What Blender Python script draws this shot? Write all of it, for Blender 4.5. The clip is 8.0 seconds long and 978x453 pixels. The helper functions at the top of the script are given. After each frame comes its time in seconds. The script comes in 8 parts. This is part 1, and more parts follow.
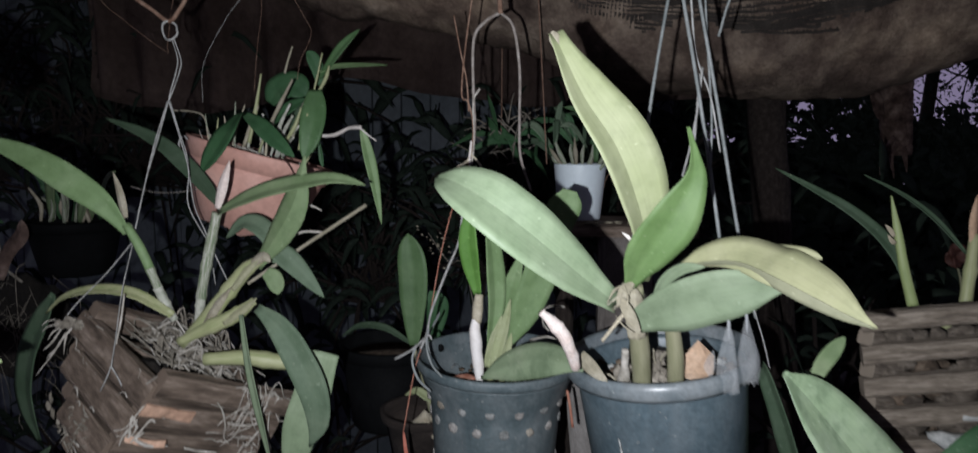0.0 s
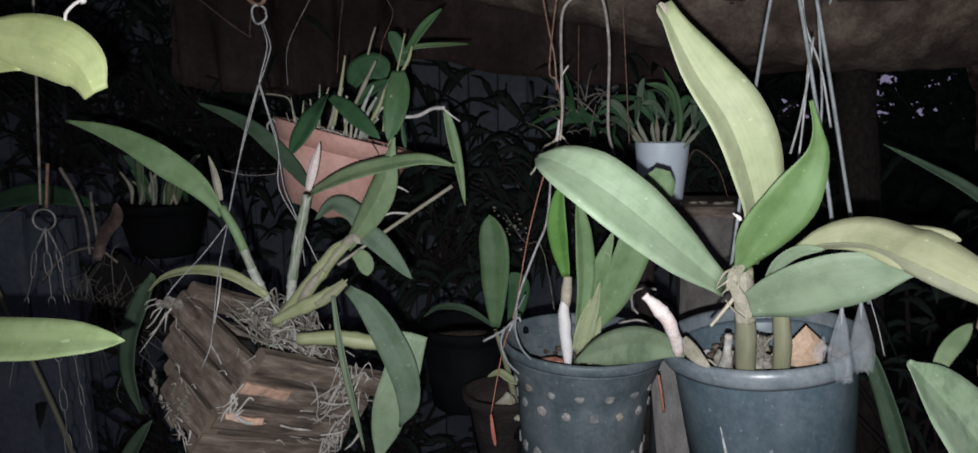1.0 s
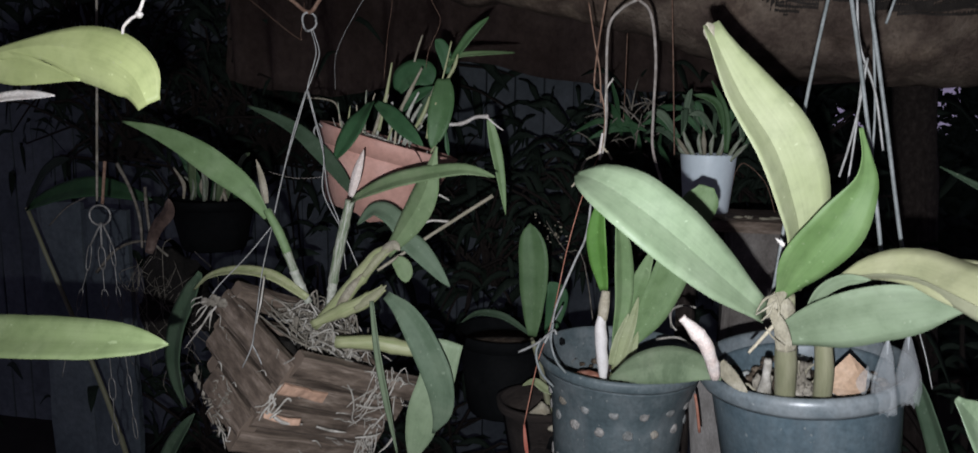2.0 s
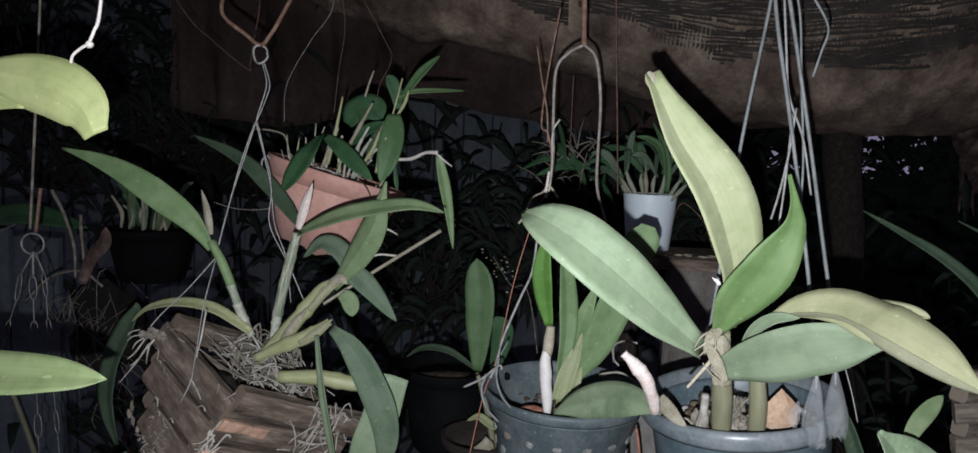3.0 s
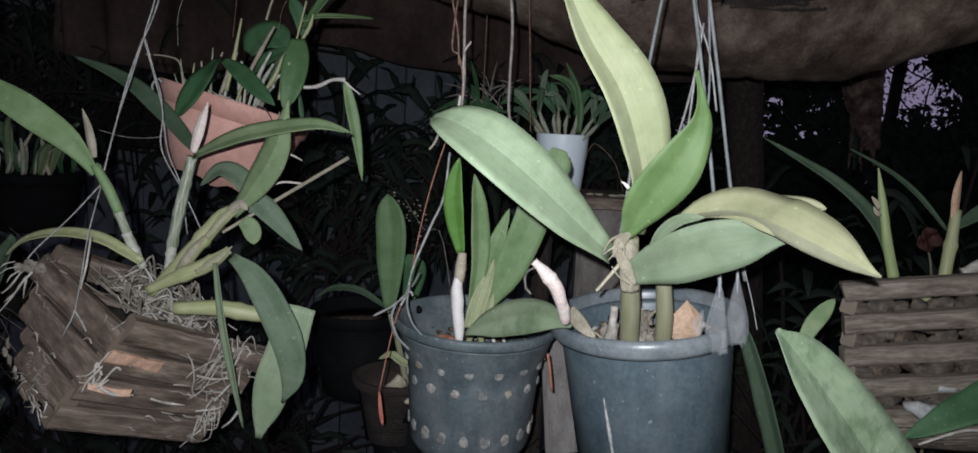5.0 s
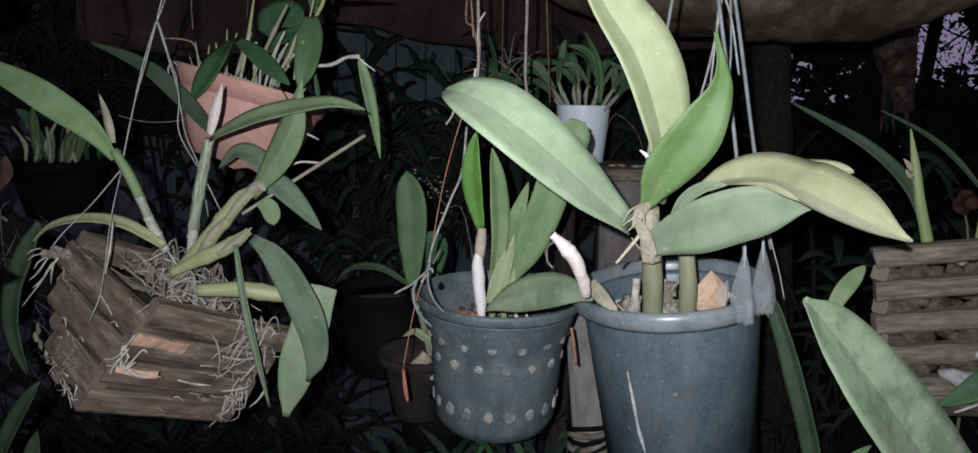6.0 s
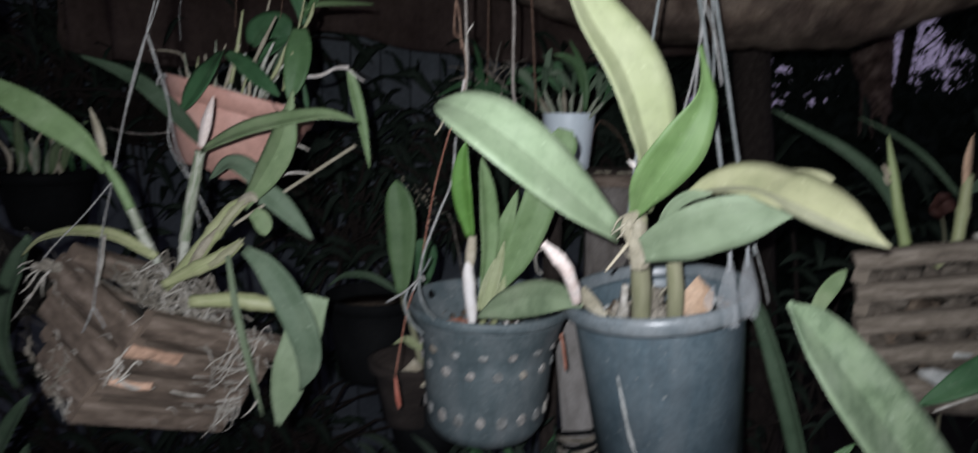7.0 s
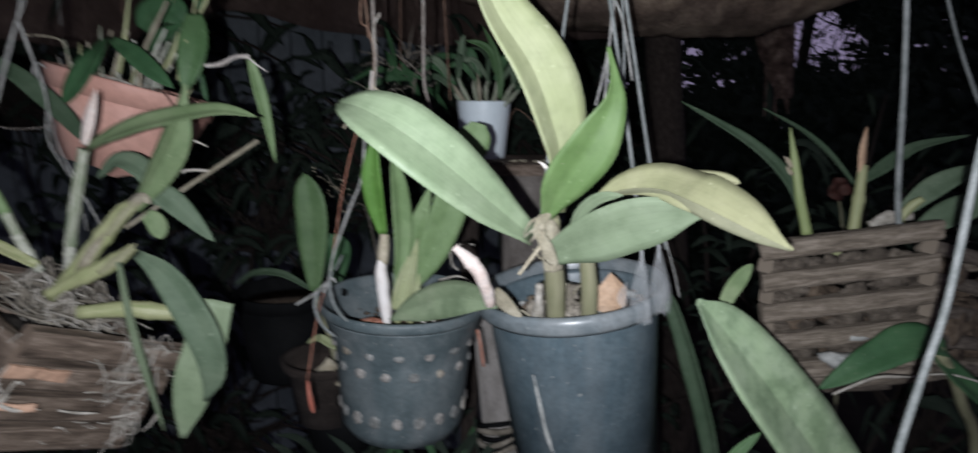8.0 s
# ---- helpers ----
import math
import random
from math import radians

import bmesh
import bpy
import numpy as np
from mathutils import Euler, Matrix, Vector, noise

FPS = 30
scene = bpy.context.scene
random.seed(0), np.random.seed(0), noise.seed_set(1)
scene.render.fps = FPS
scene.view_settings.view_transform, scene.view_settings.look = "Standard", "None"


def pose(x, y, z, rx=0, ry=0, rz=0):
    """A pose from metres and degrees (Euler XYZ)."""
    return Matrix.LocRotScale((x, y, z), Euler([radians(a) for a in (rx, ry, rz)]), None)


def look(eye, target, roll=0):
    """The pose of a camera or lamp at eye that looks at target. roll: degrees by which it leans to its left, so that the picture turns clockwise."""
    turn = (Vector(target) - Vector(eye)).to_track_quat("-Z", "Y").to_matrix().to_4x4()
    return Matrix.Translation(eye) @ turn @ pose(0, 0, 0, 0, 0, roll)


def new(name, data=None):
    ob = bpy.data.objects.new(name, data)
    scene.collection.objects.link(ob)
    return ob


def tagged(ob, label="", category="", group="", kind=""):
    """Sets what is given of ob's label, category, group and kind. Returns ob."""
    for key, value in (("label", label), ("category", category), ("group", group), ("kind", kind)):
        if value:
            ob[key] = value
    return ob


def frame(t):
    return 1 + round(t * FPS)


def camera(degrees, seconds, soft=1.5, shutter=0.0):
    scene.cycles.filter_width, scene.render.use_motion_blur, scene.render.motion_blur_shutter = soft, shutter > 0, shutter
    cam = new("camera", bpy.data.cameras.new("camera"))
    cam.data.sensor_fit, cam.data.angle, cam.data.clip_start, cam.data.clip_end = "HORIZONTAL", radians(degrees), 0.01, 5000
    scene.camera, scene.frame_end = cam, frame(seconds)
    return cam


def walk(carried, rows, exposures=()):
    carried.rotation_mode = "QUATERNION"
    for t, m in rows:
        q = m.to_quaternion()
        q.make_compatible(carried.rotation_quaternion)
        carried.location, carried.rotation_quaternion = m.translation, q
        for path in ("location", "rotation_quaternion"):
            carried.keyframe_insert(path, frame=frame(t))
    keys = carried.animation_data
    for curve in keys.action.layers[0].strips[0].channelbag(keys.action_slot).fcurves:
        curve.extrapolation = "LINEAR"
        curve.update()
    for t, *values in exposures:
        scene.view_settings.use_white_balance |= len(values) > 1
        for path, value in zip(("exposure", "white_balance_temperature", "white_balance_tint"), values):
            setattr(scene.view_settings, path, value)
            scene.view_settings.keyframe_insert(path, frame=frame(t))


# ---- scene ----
cam = camera(69.6, 8.0, soft=1.5, shutter=0.9)
PATH = [
    (0, (0.1060, 0.0650, 1.3720), (-0.0620, 2.0443, 1.1390), 0.20),
    (0.0333, (0.1052, 0.0661, 1.3726), (-0.0635, 2.0459, 1.1443), 0.17),
    (0.1, (0.1035, 0.0683, 1.3738), (-0.0664, 2.0490, 1.1549), 0.12),
    (0.2, (0.1009, 0.0713, 1.3755), (-0.0652, 2.0507, 1.1420), -0.40),
    (0.3, (0.0979, 0.0738, 1.3768), (-0.0934, 2.0486, 1.1243), -0.78),
    (0.4, (0.0947, 0.0754, 1.3777), (-0.1229, 2.0455, 1.1106), -0.64),
    (0.5, (0.0910, 0.0760, 1.3780), (-0.1280, 2.0423, 1.0850), -0.20),
    (0.6, (0.0868, 0.0757, 1.3773), (-0.1532, 2.0379, 1.0739), -0.20),
    (0.7, (0.0825, 0.0749, 1.3755), (-0.1687, 2.0371, 1.0812), -0.10),
    (0.8, (0.0787, 0.0740, 1.3734), (-0.2180, 2.0295, 1.0769), -0.66),
    (0.9, (0.0760, 0.0733, 1.3717), (-0.2661, 2.0245, 1.0967), -0.93),
    (1, (0.0750, 0.0730, 1.3710), (-0.2600, 2.0238, 1.0840), -0.60),
    (1.1, (0.0751, 0.0730, 1.3712), (-0.2547, 2.0243, 1.0820), -1.29),
    (1.2, (0.0752, 0.0731, 1.3718), (-0.3040, 2.0115, 1.0577), -1.53),
    (2.3, (0.0798, 0.0749, 1.3862), (-0.3776, 2.0043, 1.1252), 0.92),
    (2.4, (0.0799, 0.0750, 1.3868), (-0.3645, 2.0091, 1.1384), 0.89),
    (2.5, (0.0800, 0.0750, 1.3870), (-0.3170, 2.0212, 1.1530), 1.10),
    (2.6, (0.0800, 0.0740, 1.3870), (-0.2771, 2.0291, 1.1632), 1.41),
    (2.7, (0.0799, 0.0715, 1.3869), (-0.2704, 2.0299, 1.1824), 1.78),
    (2.8, (0.0797, 0.0685, 1.3867), (-0.2676, 2.0279, 1.1862), 2.22),
    (2.9, (0.0795, 0.0660, 1.3865), (-0.2403, 2.0307, 1.1922), 2.32),
    (3, (0.0790, 0.0650, 1.3860), (-0.2309, 2.0316, 1.1950), 2.20),
    (3.1, (0.0770, 0.0670, 1.3850), (-0.2338, 2.0325, 1.1849), 2.32),
    (3.2, (0.0735, 0.0662, 1.3839), (-0.2454, 2.0298, 1.1778), 2.43),
    (3.3, (0.0695, 0.0645, 1.3828), (-0.2450, 2.0292, 1.1800), 2.27),
    (3.4, (0.0663, 0.0628, 1.3816), (-0.2464, 2.0282, 1.1834), 2.09),
    (3.5, (0.0650, 0.0620, 1.3800), (-0.2530, 2.0263, 1.1790), 2.50),
    (3.6, (0.0651, 0.0623, 1.3778), (-0.2509, 2.0267, 1.1750), 2.76),
    (3.7, (0.0655, 0.0631, 1.3750), (-0.2451, 2.0290, 1.1782), 2.73),
    (3.8, (0.0662, 0.0642, 1.3718), (-0.2118, 2.0334, 1.1601), 2.78),
    (3.9, (0.0670, 0.0656, 1.3681), (-0.1009, 2.0467, 1.1511), 2.25),
    (4, (0.0680, 0.0670, 1.3640), (-0.0550, 2.0462, 1.1040), 2.90),
    (4.1, (0.0691, 0.0684, 1.3596), (-0.0948, 2.0432, 1.0886), 3.26),
    (4.2, (0.0703, 0.0697, 1.3552), (-0.1411, 2.0389, 1.0771), 3.34),
    (4.3, (0.0717, 0.0710, 1.3512), (-0.1499, 2.0419, 1.0937), 3.16),
    (4.4, (0.0733, 0.0721, 1.3477), (-0.1438, 2.0438, 1.0919), 2.92),
    (4.5, (0.0750, 0.0730, 1.3450), (-0.0840, 2.0524, 1.1071), 2.50),
    (4.6, (0.0769, 0.0738, 1.3431), (-0.0394, 2.0545, 1.0918), 2.69),
    (4.7, (0.0789, 0.0746, 1.3415), (0.0058, 2.0569, 1.0861), 2.90),
    (5.8, (0.0960, 0.0830, 1.3360), (-0.0160, 2.0536, 1.0131), 1.30),
    (5.9, (0.0940, 0.0843, 1.3360), (-0.0405, 2.0522, 1.0057), 0.87),
    (6, (0.0920, 0.0850, 1.3360), (-0.0501, 2.0518, 1.0019), 0.90),
    (6.1, (0.0920, 0.0850, 1.3340), (-0.0382, 2.0520, 0.9963), 0.72),
    (6.2, (0.0915, 0.0844, 1.3321), (-0.0284, 2.0474, 0.9686), 0.35),
    (6.3, (0.0904, 0.0829, 1.3312), (-0.0558, 2.0500, 1.0010), 0.01),
    (6.4, (0.0894, 0.0813, 1.3310), (-0.0730, 2.0524, 1.0339), -0.84),
    (6.5, (0.0890, 0.0800, 1.3310), (-0.1000, 2.0421, 0.9930), -0.60),
    (6.6, (0.0885, 0.0786, 1.3317), (-0.1277, 2.0381, 0.9946), -0.12),
    (6.7, (0.0879, 0.0772, 1.3336), (-0.1151, 2.0312, 0.9585), -0.29),
    (6.8, (0.0874, 0.0761, 1.3362), (-0.0856, 2.0363, 0.9788), -0.53),
    (6.9, (0.0871, 0.0753, 1.3388), (-0.0440, 2.0407, 0.9926), -0.09),
    (7, (0.0870, 0.0750, 1.3410), (-0.0110, 2.0468, 1.0210), 0.50),
    (7.1, (0.0879, 0.0750, 1.3424), (0.0110, 2.0523, 1.0518), 0.92),
    (7.2, (0.0901, 0.0750, 1.3432), (0.0190, 2.0535, 1.0597), 0.30),
    (7.3, (0.0928, 0.0750, 1.3437), (0.0516, 2.0537, 1.0555), -0.29),
    (7.4, (0.0951, 0.0750, 1.3442), (0.0335, 2.0520, 1.0481), -1.48),
    (7.5, (0.0960, 0.0750, 1.3450), (0.0580, 2.0509, 1.0379), -2.30),
    (7.6, (0.0959, 0.0761, 1.3464), (0.0511, 2.0484, 1.0179), -1.80),
    (7.7, (0.0957, 0.0790, 1.3484), (0.0345, 2.0535, 1.0362), -0.65),
    (7.8, (0.0955, 0.0833, 1.3507), (0.1076, 2.0577, 1.0322), -0.48),
    (7.9, (0.0953, 0.0884, 1.3533), (0.1792, 2.0542, 0.9946), -0.19),
    (7.9667, (0.0951, 0.0921, 1.3551), (0.2057, 2.0541, 0.9835), 0.27),
    (8, (0.0950, 0.0940, 1.3560), (0.2190, 2.0540, 0.9780), 0.50),
]
# the phone's own exposure drifts a little as the view turns
EXPOSURES = [(0.0, -0.03), (0.5, -0.03), (1.0, -0.1), (2.5, -0.05), (3.5, -0.06), (4.0, -0.13), (4.5, -0.1), (6.0, 0.0), (7.0, -0.03), (7.4, -0.06), (8.0, 0.03)]
walk(cam, [(t, look(eye, target, roll)) for t, eye, target, roll in PATH], EXPOSURES)

# ---- light: a night garden lit by the small lamp of a phone, a trace of dusk sky ----
world = bpy.data.worlds.new("night")
scene.world = world
world.use_nodes = True
world.node_tree.nodes["Background"].inputs["Color"].default_value = (0.35, 0.32, 0.5, 1)
world.node_tree.nodes["Background"].inputs["Strength"].default_value = 0.26
lamp_data = bpy.data.lights.new("phone_lamp", "AREA")
lamp_data.shape, lamp_data.size = "DISK", 0.006
lamp_data.energy, lamp_data.color = 5.8, (0.95, 0.98, 1.06)
lamp = new("phone_lamp", lamp_data)
lamp.matrix_world = look((0.072, 0.050, 1.357), (0.03, 1.0, 1.26))


# ---- materials ----
def shader(name, rough=0.6, metal=0.0, spec=0.4):
    m = bpy.data.materials.new(name)
    m.use_nodes = True
    b = m.node_tree.nodes["Principled BSDF"]
    b.inputs["Roughness"].default_value, b.inputs["Metallic"].default_value = rough, metal
    b.inputs["Specular IOR Level"].default_value = spec
    return m, m.node_tree.nodes, m.node_tree.links, b


def ramp_of(n, l, source, stops):
    r = n.new("ShaderNodeValToRGB")
    while len(r.color_ramp.elements) < len(stops):
        r.color_ramp.elements.new(0.5)
    for e, (at, c) in zip(r.color_ramp.elements, stops):
        e.position, e.color = at, (*c, 1)
    l.new(source, r.inputs["Fac"])
    return r.outputs["Color"]


def noise_of(n, l, coord, scale, detail=4.0, rough=0.55, stretch=(1, 1, 1)):
    mp = n.new("ShaderNodeMapping")
    mp.inputs["Scale"].default_value = stretch
    l.new(coord, mp.inputs["Vector"])
    t = n.new("ShaderNodeTexNoise")
    t.inputs["Scale"].default_value, t.inputs["Detail"].default_value, t.inputs["Roughness"].default_value = scale, detail, rough
    l.new(mp.outputs["Vector"], t.inputs["Vector"])
    return t.outputs["Fac"]


def blend(n, l, fac, a, b, mode="MIX"):
    m = n.new("ShaderNodeMix")
    m.data_type, m.blend_type = "RGBA", mode
    for k, v in ((0, fac), (6, a), (7, b)):
        if isinstance(v, (int, float)):
            m.inputs[k].default_value = v
        elif isinstance(v, tuple):
            m.inputs[k].default_value = (*v, 1)
        else:
            l.new(v, m.inputs[k])
    return m.outputs[2]


def bump_of(n, l, b, height, strength, distance=0.001):
    k = n.new("ShaderNodeBump")
    k.inputs["Strength"].default_value, k.inputs["Distance"].default_value = strength, distance
    l.new(height, k.inputs["Height"])
    l.new(k.outputs["Normal"], b.inputs["Normal"])


def shifted(n, l, socket_name="Object"):
    """Texture coordinates pushed by each object's own random number."""
    c, o = n.new("ShaderNodeTexCoord"), n.new("ShaderNodeObjectInfo")
    add = n.new("ShaderNodeVectorMath")
    add.operation = "MULTIPLY_ADD"
    l.new(o.outputs["Random"], add.inputs[0])
    add.inputs[1].default_value = (7.3, 11.1, 5.7)
    l.new(c.outputs[socket_name], add.inputs[2])
    return add.outputs[0]


def leaf_material(name, base, pale, dark, rough=0.5, spots=0.35, spec=0.35, mottle=0.0):
    """A leathery leaf: blotches, fine lengthwise streaks, a paler midrib, a few scars; mottle: a mosaic of darker patches."""
    m, n, l, b = shader(name, rough, 0, spec)
    uv = n.new("ShaderNodeTexCoord").outputs["UV"]
    co = shifted(n, l)
    big, blotch = noise_of(n, l, co, 28, 3), noise_of(n, l, co, 95, 5, 0.65)
    col = ramp_of(n, l, big, [(0.18, dark), (0.5, base), (0.85, pale)])
    streak = noise_of(n, l, uv, 1.0, 5, 0.6, (30, 2.0, 1))
    col = blend(n, l, 0.32, col, ramp_of(n, l, streak, [(0.3, (0.68, 0.68, 0.68)), (0.7, (1.1, 1.1, 1.1))]), "MULTIPLY")
    sep = n.new("ShaderNodeSeparateXYZ")
    l.new(uv, sep.inputs[0])
    mid = n.new("ShaderNodeMath")
    mid.operation = "SUBTRACT"
    l.new(sep.outputs["X"], mid.inputs[0])
    mid.inputs[1].default_value = 0.5
    ab = n.new("ShaderNodeMath")
    ab.operation = "ABSOLUTE"
    l.new(mid.outputs[0], ab.inputs[0])
    rib = ramp_of(n, l, ab.outputs[0], [(0.004, (0.10, 0.10, 0.10)), (0.02, (0, 0, 0))])
    col = blend(n, l, rib, col, pale)
    col = blend(n, l, 0.35, col, ramp_of(n, l, blotch, [(0.34, (0.58, 0.62, 0.58)), (0.5, (0.95, 0.95, 0.95)), (0.66, (1.1, 1.1, 1.1))]), "MULTIPLY")
    if mottle:
        patch = ramp_of(n, l, noise_of(n, l, co, 52, 4, 0.7, (1, 1, 0.6)), [(0.42, (0.45, 0.52, 0.46)), (0.52, (1, 1, 1)), (0.64, (1.18, 1.16, 1.14))])
        col = blend(n, l, mottle, col, patch, "MULTIPLY")
    scars = ramp_of(n, l, noise_of(n, l, co, 240, 1, 0.4), [(0.74, (0, 0, 0)), (0.765, (spots, spots, spots))])
    col = blend(n, l, scars, col, tuple(min(1.0, 1.5 * x + 0.06) for x in pale))
    specks = noise_of(n, l, co, 420, 2)
    dots = ramp_of(n, l, specks, [(0.70, (0, 0, 0)), (0.75, (spots, spots, spots))])
    col = blend(n, l, dots, col, (0.42, 0.42, 0.32))
    rim = ramp_of(n, l, noise_of(n, l, co, 90, 4), [(0.66, (0, 0, 0)), (0.76, (0.3, 0.3, 0.3))])
    col = blend(n, l, rim, col, tuple(0.8 * x for x in pale))
    l.new(col, b.inputs["Base Color"])
    rr = n.new("ShaderNodeMapRange")
    rr.inputs["To Min"].default_value, rr.inputs["To Max"].default_value = rough - 0.1, rough + 0.18
    l.new(big, rr.inputs["Value"])
    l.new(rr.outputs[0], b.inputs["Roughness"])
    bump_of(n, l, b, blotch, 0.25, 0.0010)
    return m


def plain_material(name, c1, c2, c3, s1, s2, rough, bump=0.3, dist=0.001, coord="Object", stretch=(1, 1, 1), metal=0.0, spec=0.4, grain=0.55, specks=0.0, smear=0.0):
    """Two scales of noise through three colours, with relief from the fine one."""
    m, n, l, b = shader(name, rough, metal, spec)
    co = n.new("ShaderNodeTexCoord").outputs["UV"] if coord == "UV" else shifted(n, l)
    big, fine = noise_of(n, l, co, s1, 4, 0.6, stretch), noise_of(n, l, co, s2, 5, 0.65, stretch)
    col = ramp_of(n, l, big, [(0.3, c1), (0.5, c2), (0.72, c3)])
    col = blend(n, l, grain, col, ramp_of(n, l, fine, [(0.28, (0.42, 0.42, 0.42)), (0.68, (1.12, 1.12, 1.12))]), "MULTIPLY")
    if smear:
        wipe = ramp_of(n, l, noise_of(n, l, co, 16, 4, 0.65, (1, 1, 0.22)), [(0.5, (0, 0, 0)), (0.75, (smear, smear, smear))])
        col = blend(n, l, wipe, col, (0.3, 0.31, 0.31))
    if specks:
        dots = ramp_of(n, l, noise_of(n, l, co, 210, 2, 0.5), [(0.70, (0, 0, 0)), (0.74, (specks, specks, specks))])
        col = blend(n, l, dots, col, (0.5, 0.5, 0.47))
    l.new(col, b.inputs["Base Color"])
    bump_of(n, l, b, fine, bump, dist)
    return m


LEAF_PALE = leaf_material("leaf_pale_grey_green", (0.25, 0.325, 0.2), (0.30, 0.375, 0.245), (0.205, 0.28, 0.165), 0.5)
LEAF_GREEN = leaf_material("leaf_green", (0.118, 0.198, 0.07), (0.168, 0.248, 0.106), (0.09, 0.158, 0.052), 0.52)
LEAF_BRIGHT = leaf_material("leaf_bright_green", (0.115, 0.255, 0.055), (0.175, 0.32, 0.09), (0.085, 0.2, 0.04), 0.42)
LEAF_YELLOW = leaf_material("leaf_yellow_green", (0.345, 0.38, 0.215), (0.4, 0.425, 0.265), (0.29, 0.335, 0.165), 0.5)
LEAF_LIME = leaf_material("leaf_lime_yellow", (0.36, 0.405, 0.175), (0.41, 0.45, 0.215), (0.31, 0.36, 0.145), 0.5)
LEAF_FLAT = leaf_material("leaf_soft_green", (0.215, 0.275, 0.125), (0.265, 0.32, 0.165), (0.17, 0.23, 0.095), 0.55)
LEAF_MOTTLED = leaf_material("leaf_mottled_green", (0.27, 0.36, 0.22), (0.34, 0.42, 0.29), (0.21, 0.3, 0.17), 0.36, spec=0.5, mottle=0.5)
LEAF_OVAL = leaf_material("leaf_oval_green", (0.1, 0.175, 0.075), (0.14, 0.22, 0.105), (0.075, 0.14, 0.055), 0.52, spec=0.3)
LEAF_DEEP = leaf_material("leaf_deep_mid_green", (0.075, 0.15, 0.06), (0.11, 0.2, 0.09), (0.05, 0.115, 0.04), 0.5, spec=0.3)
# darker leaf copy: the shade on the dim leaves is put into the colour
LEAF_SHADE = leaf_material("leaf_shaded_dark", (0.058, 0.094, 0.056), (0.09, 0.125, 0.084), (0.04, 0.068, 0.04), 0.65, spec=0.2)
LEAF_STRAW = leaf_material("leaf_faded_yellow", (0.34, 0.345, 0.2), (0.39, 0.385, 0.245), (0.29, 0.305, 0.17), 0.5)
LEAF_EDGE = leaf_material("leaf_folded_edge", (0.25, 0.255, 0.165), (0.3, 0.3, 0.205), (0.2, 0.21, 0.13), 0.55)
LEAF_OLIVE = leaf_material("leaf_olive_green", (0.165, 0.23, 0.115), (0.25, 0.30, 0.175), (0.115, 0.175, 0.08), 0.58, spec=0.25)
LEAF_DARK = leaf_material("leaf_dark_green", (0.046, 0.115, 0.05), (0.078, 0.155, 0.074), (0.03, 0.08, 0.034), 0.55, spec=0.25)
LEAF_MID = leaf_material("leaf_mid_green", (0.18, 0.275, 0.125), (0.26, 0.35, 0.19), (0.13, 0.21, 0.085), 0.55, spec=0.28)
LEAF_UNDER = leaf_material("leaf_underside_dull", (0.19, 0.245, 0.155), (0.24, 0.295, 0.2), (0.15, 0.2, 0.12), 0.6, spec=0.22)
LEAF_LYING = leaf_material("leaf_lying_grey_green", (0.165, 0.215, 0.13), (0.225, 0.265, 0.175), (0.12, 0.165, 0.095), 0.58, spec=0.25, mottle=0.4)
LEAF_DULL = leaf_material("leaf_dull_grey_green", (0.12, 0.17, 0.11), (0.18, 0.23, 0.155), (0.08, 0.125, 0.075), 0.62, spec=0.22)
# near-black copy for background leaves: night darkness put into the colour
LEAF_NIGHT = leaf_material("leaf_night_dark", (0.022, 0.034, 0.024), (0.036, 0.052, 0.037), (0.014, 0.022, 0.015), 0.75, spec=0.2)
CANE = plain_material("cane_olive", (0.228, 0.232, 0.135), (0.288, 0.284, 0.178), (0.355, 0.343, 0.228), 2.5, 14, 0.5, 0.1, 0.0004, "UV", (0.8, 3, 1), grain=0.14)
CANE_PALE = plain_material("cane_pale_green", (0.25, 0.30, 0.13), (0.36, 0.38, 0.2), (0.44, 0.45, 0.28), 3, 14, 0.5, 0.3, 0.0006, "UV", (0.8, 5, 1), grain=0.4)
CANE_WHITE = plain_material("cane_silver_white", (0.3, 0.33, 0.25), (0.5, 0.51, 0.43), (0.66, 0.66, 0.6), 60, 300, 0.65, 0.4)
CANE_GREY = plain_material("cane_silvery_sheathed", (0.12, 0.19, 0.095), (0.28, 0.31, 0.22), (0.64, 0.63, 0.57), 4, 16, 0.65, 0.4, 0.0006, "UV", (1.2, 4, 1), grain=0.4)
SHEATH_PINK = plain_material("sheath_pinkish", (0.6, 0.47, 0.41), (0.74, 0.63, 0.57), (0.83, 0.75, 0.7), 70, 500, 0.8, 0.7)
SHEATH = plain_material("sheath_papery", (0.54, 0.48, 0.43), (0.7, 0.65, 0.6), (0.8, 0.77, 0.72), 70, 500, 0.8, 0.7)
SHEATH_WHITE = plain_material("sheath_bleached_white", (0.72, 0.66, 0.61), (0.83, 0.79, 0.75), (0.88, 0.85, 0.82), 60, 400, 0.75, 0.4, grain=0.2)
CANE_GREEN = plain_material("cane_fresh_green", (0.2, 0.27, 0.1), (0.28, 0.345, 0.145), (0.35, 0.4, 0.2), 3, 14, 0.5, 0.2, 0.0005, "UV", (0.8, 5, 1), grain=0.2)
SHEATH_TAN = plain_material("sheath_tan", (0.36, 0.31, 0.22), (0.47, 0.42, 0.31), (0.58, 0.53, 0.42), 70, 500, 0.8, 0.7)
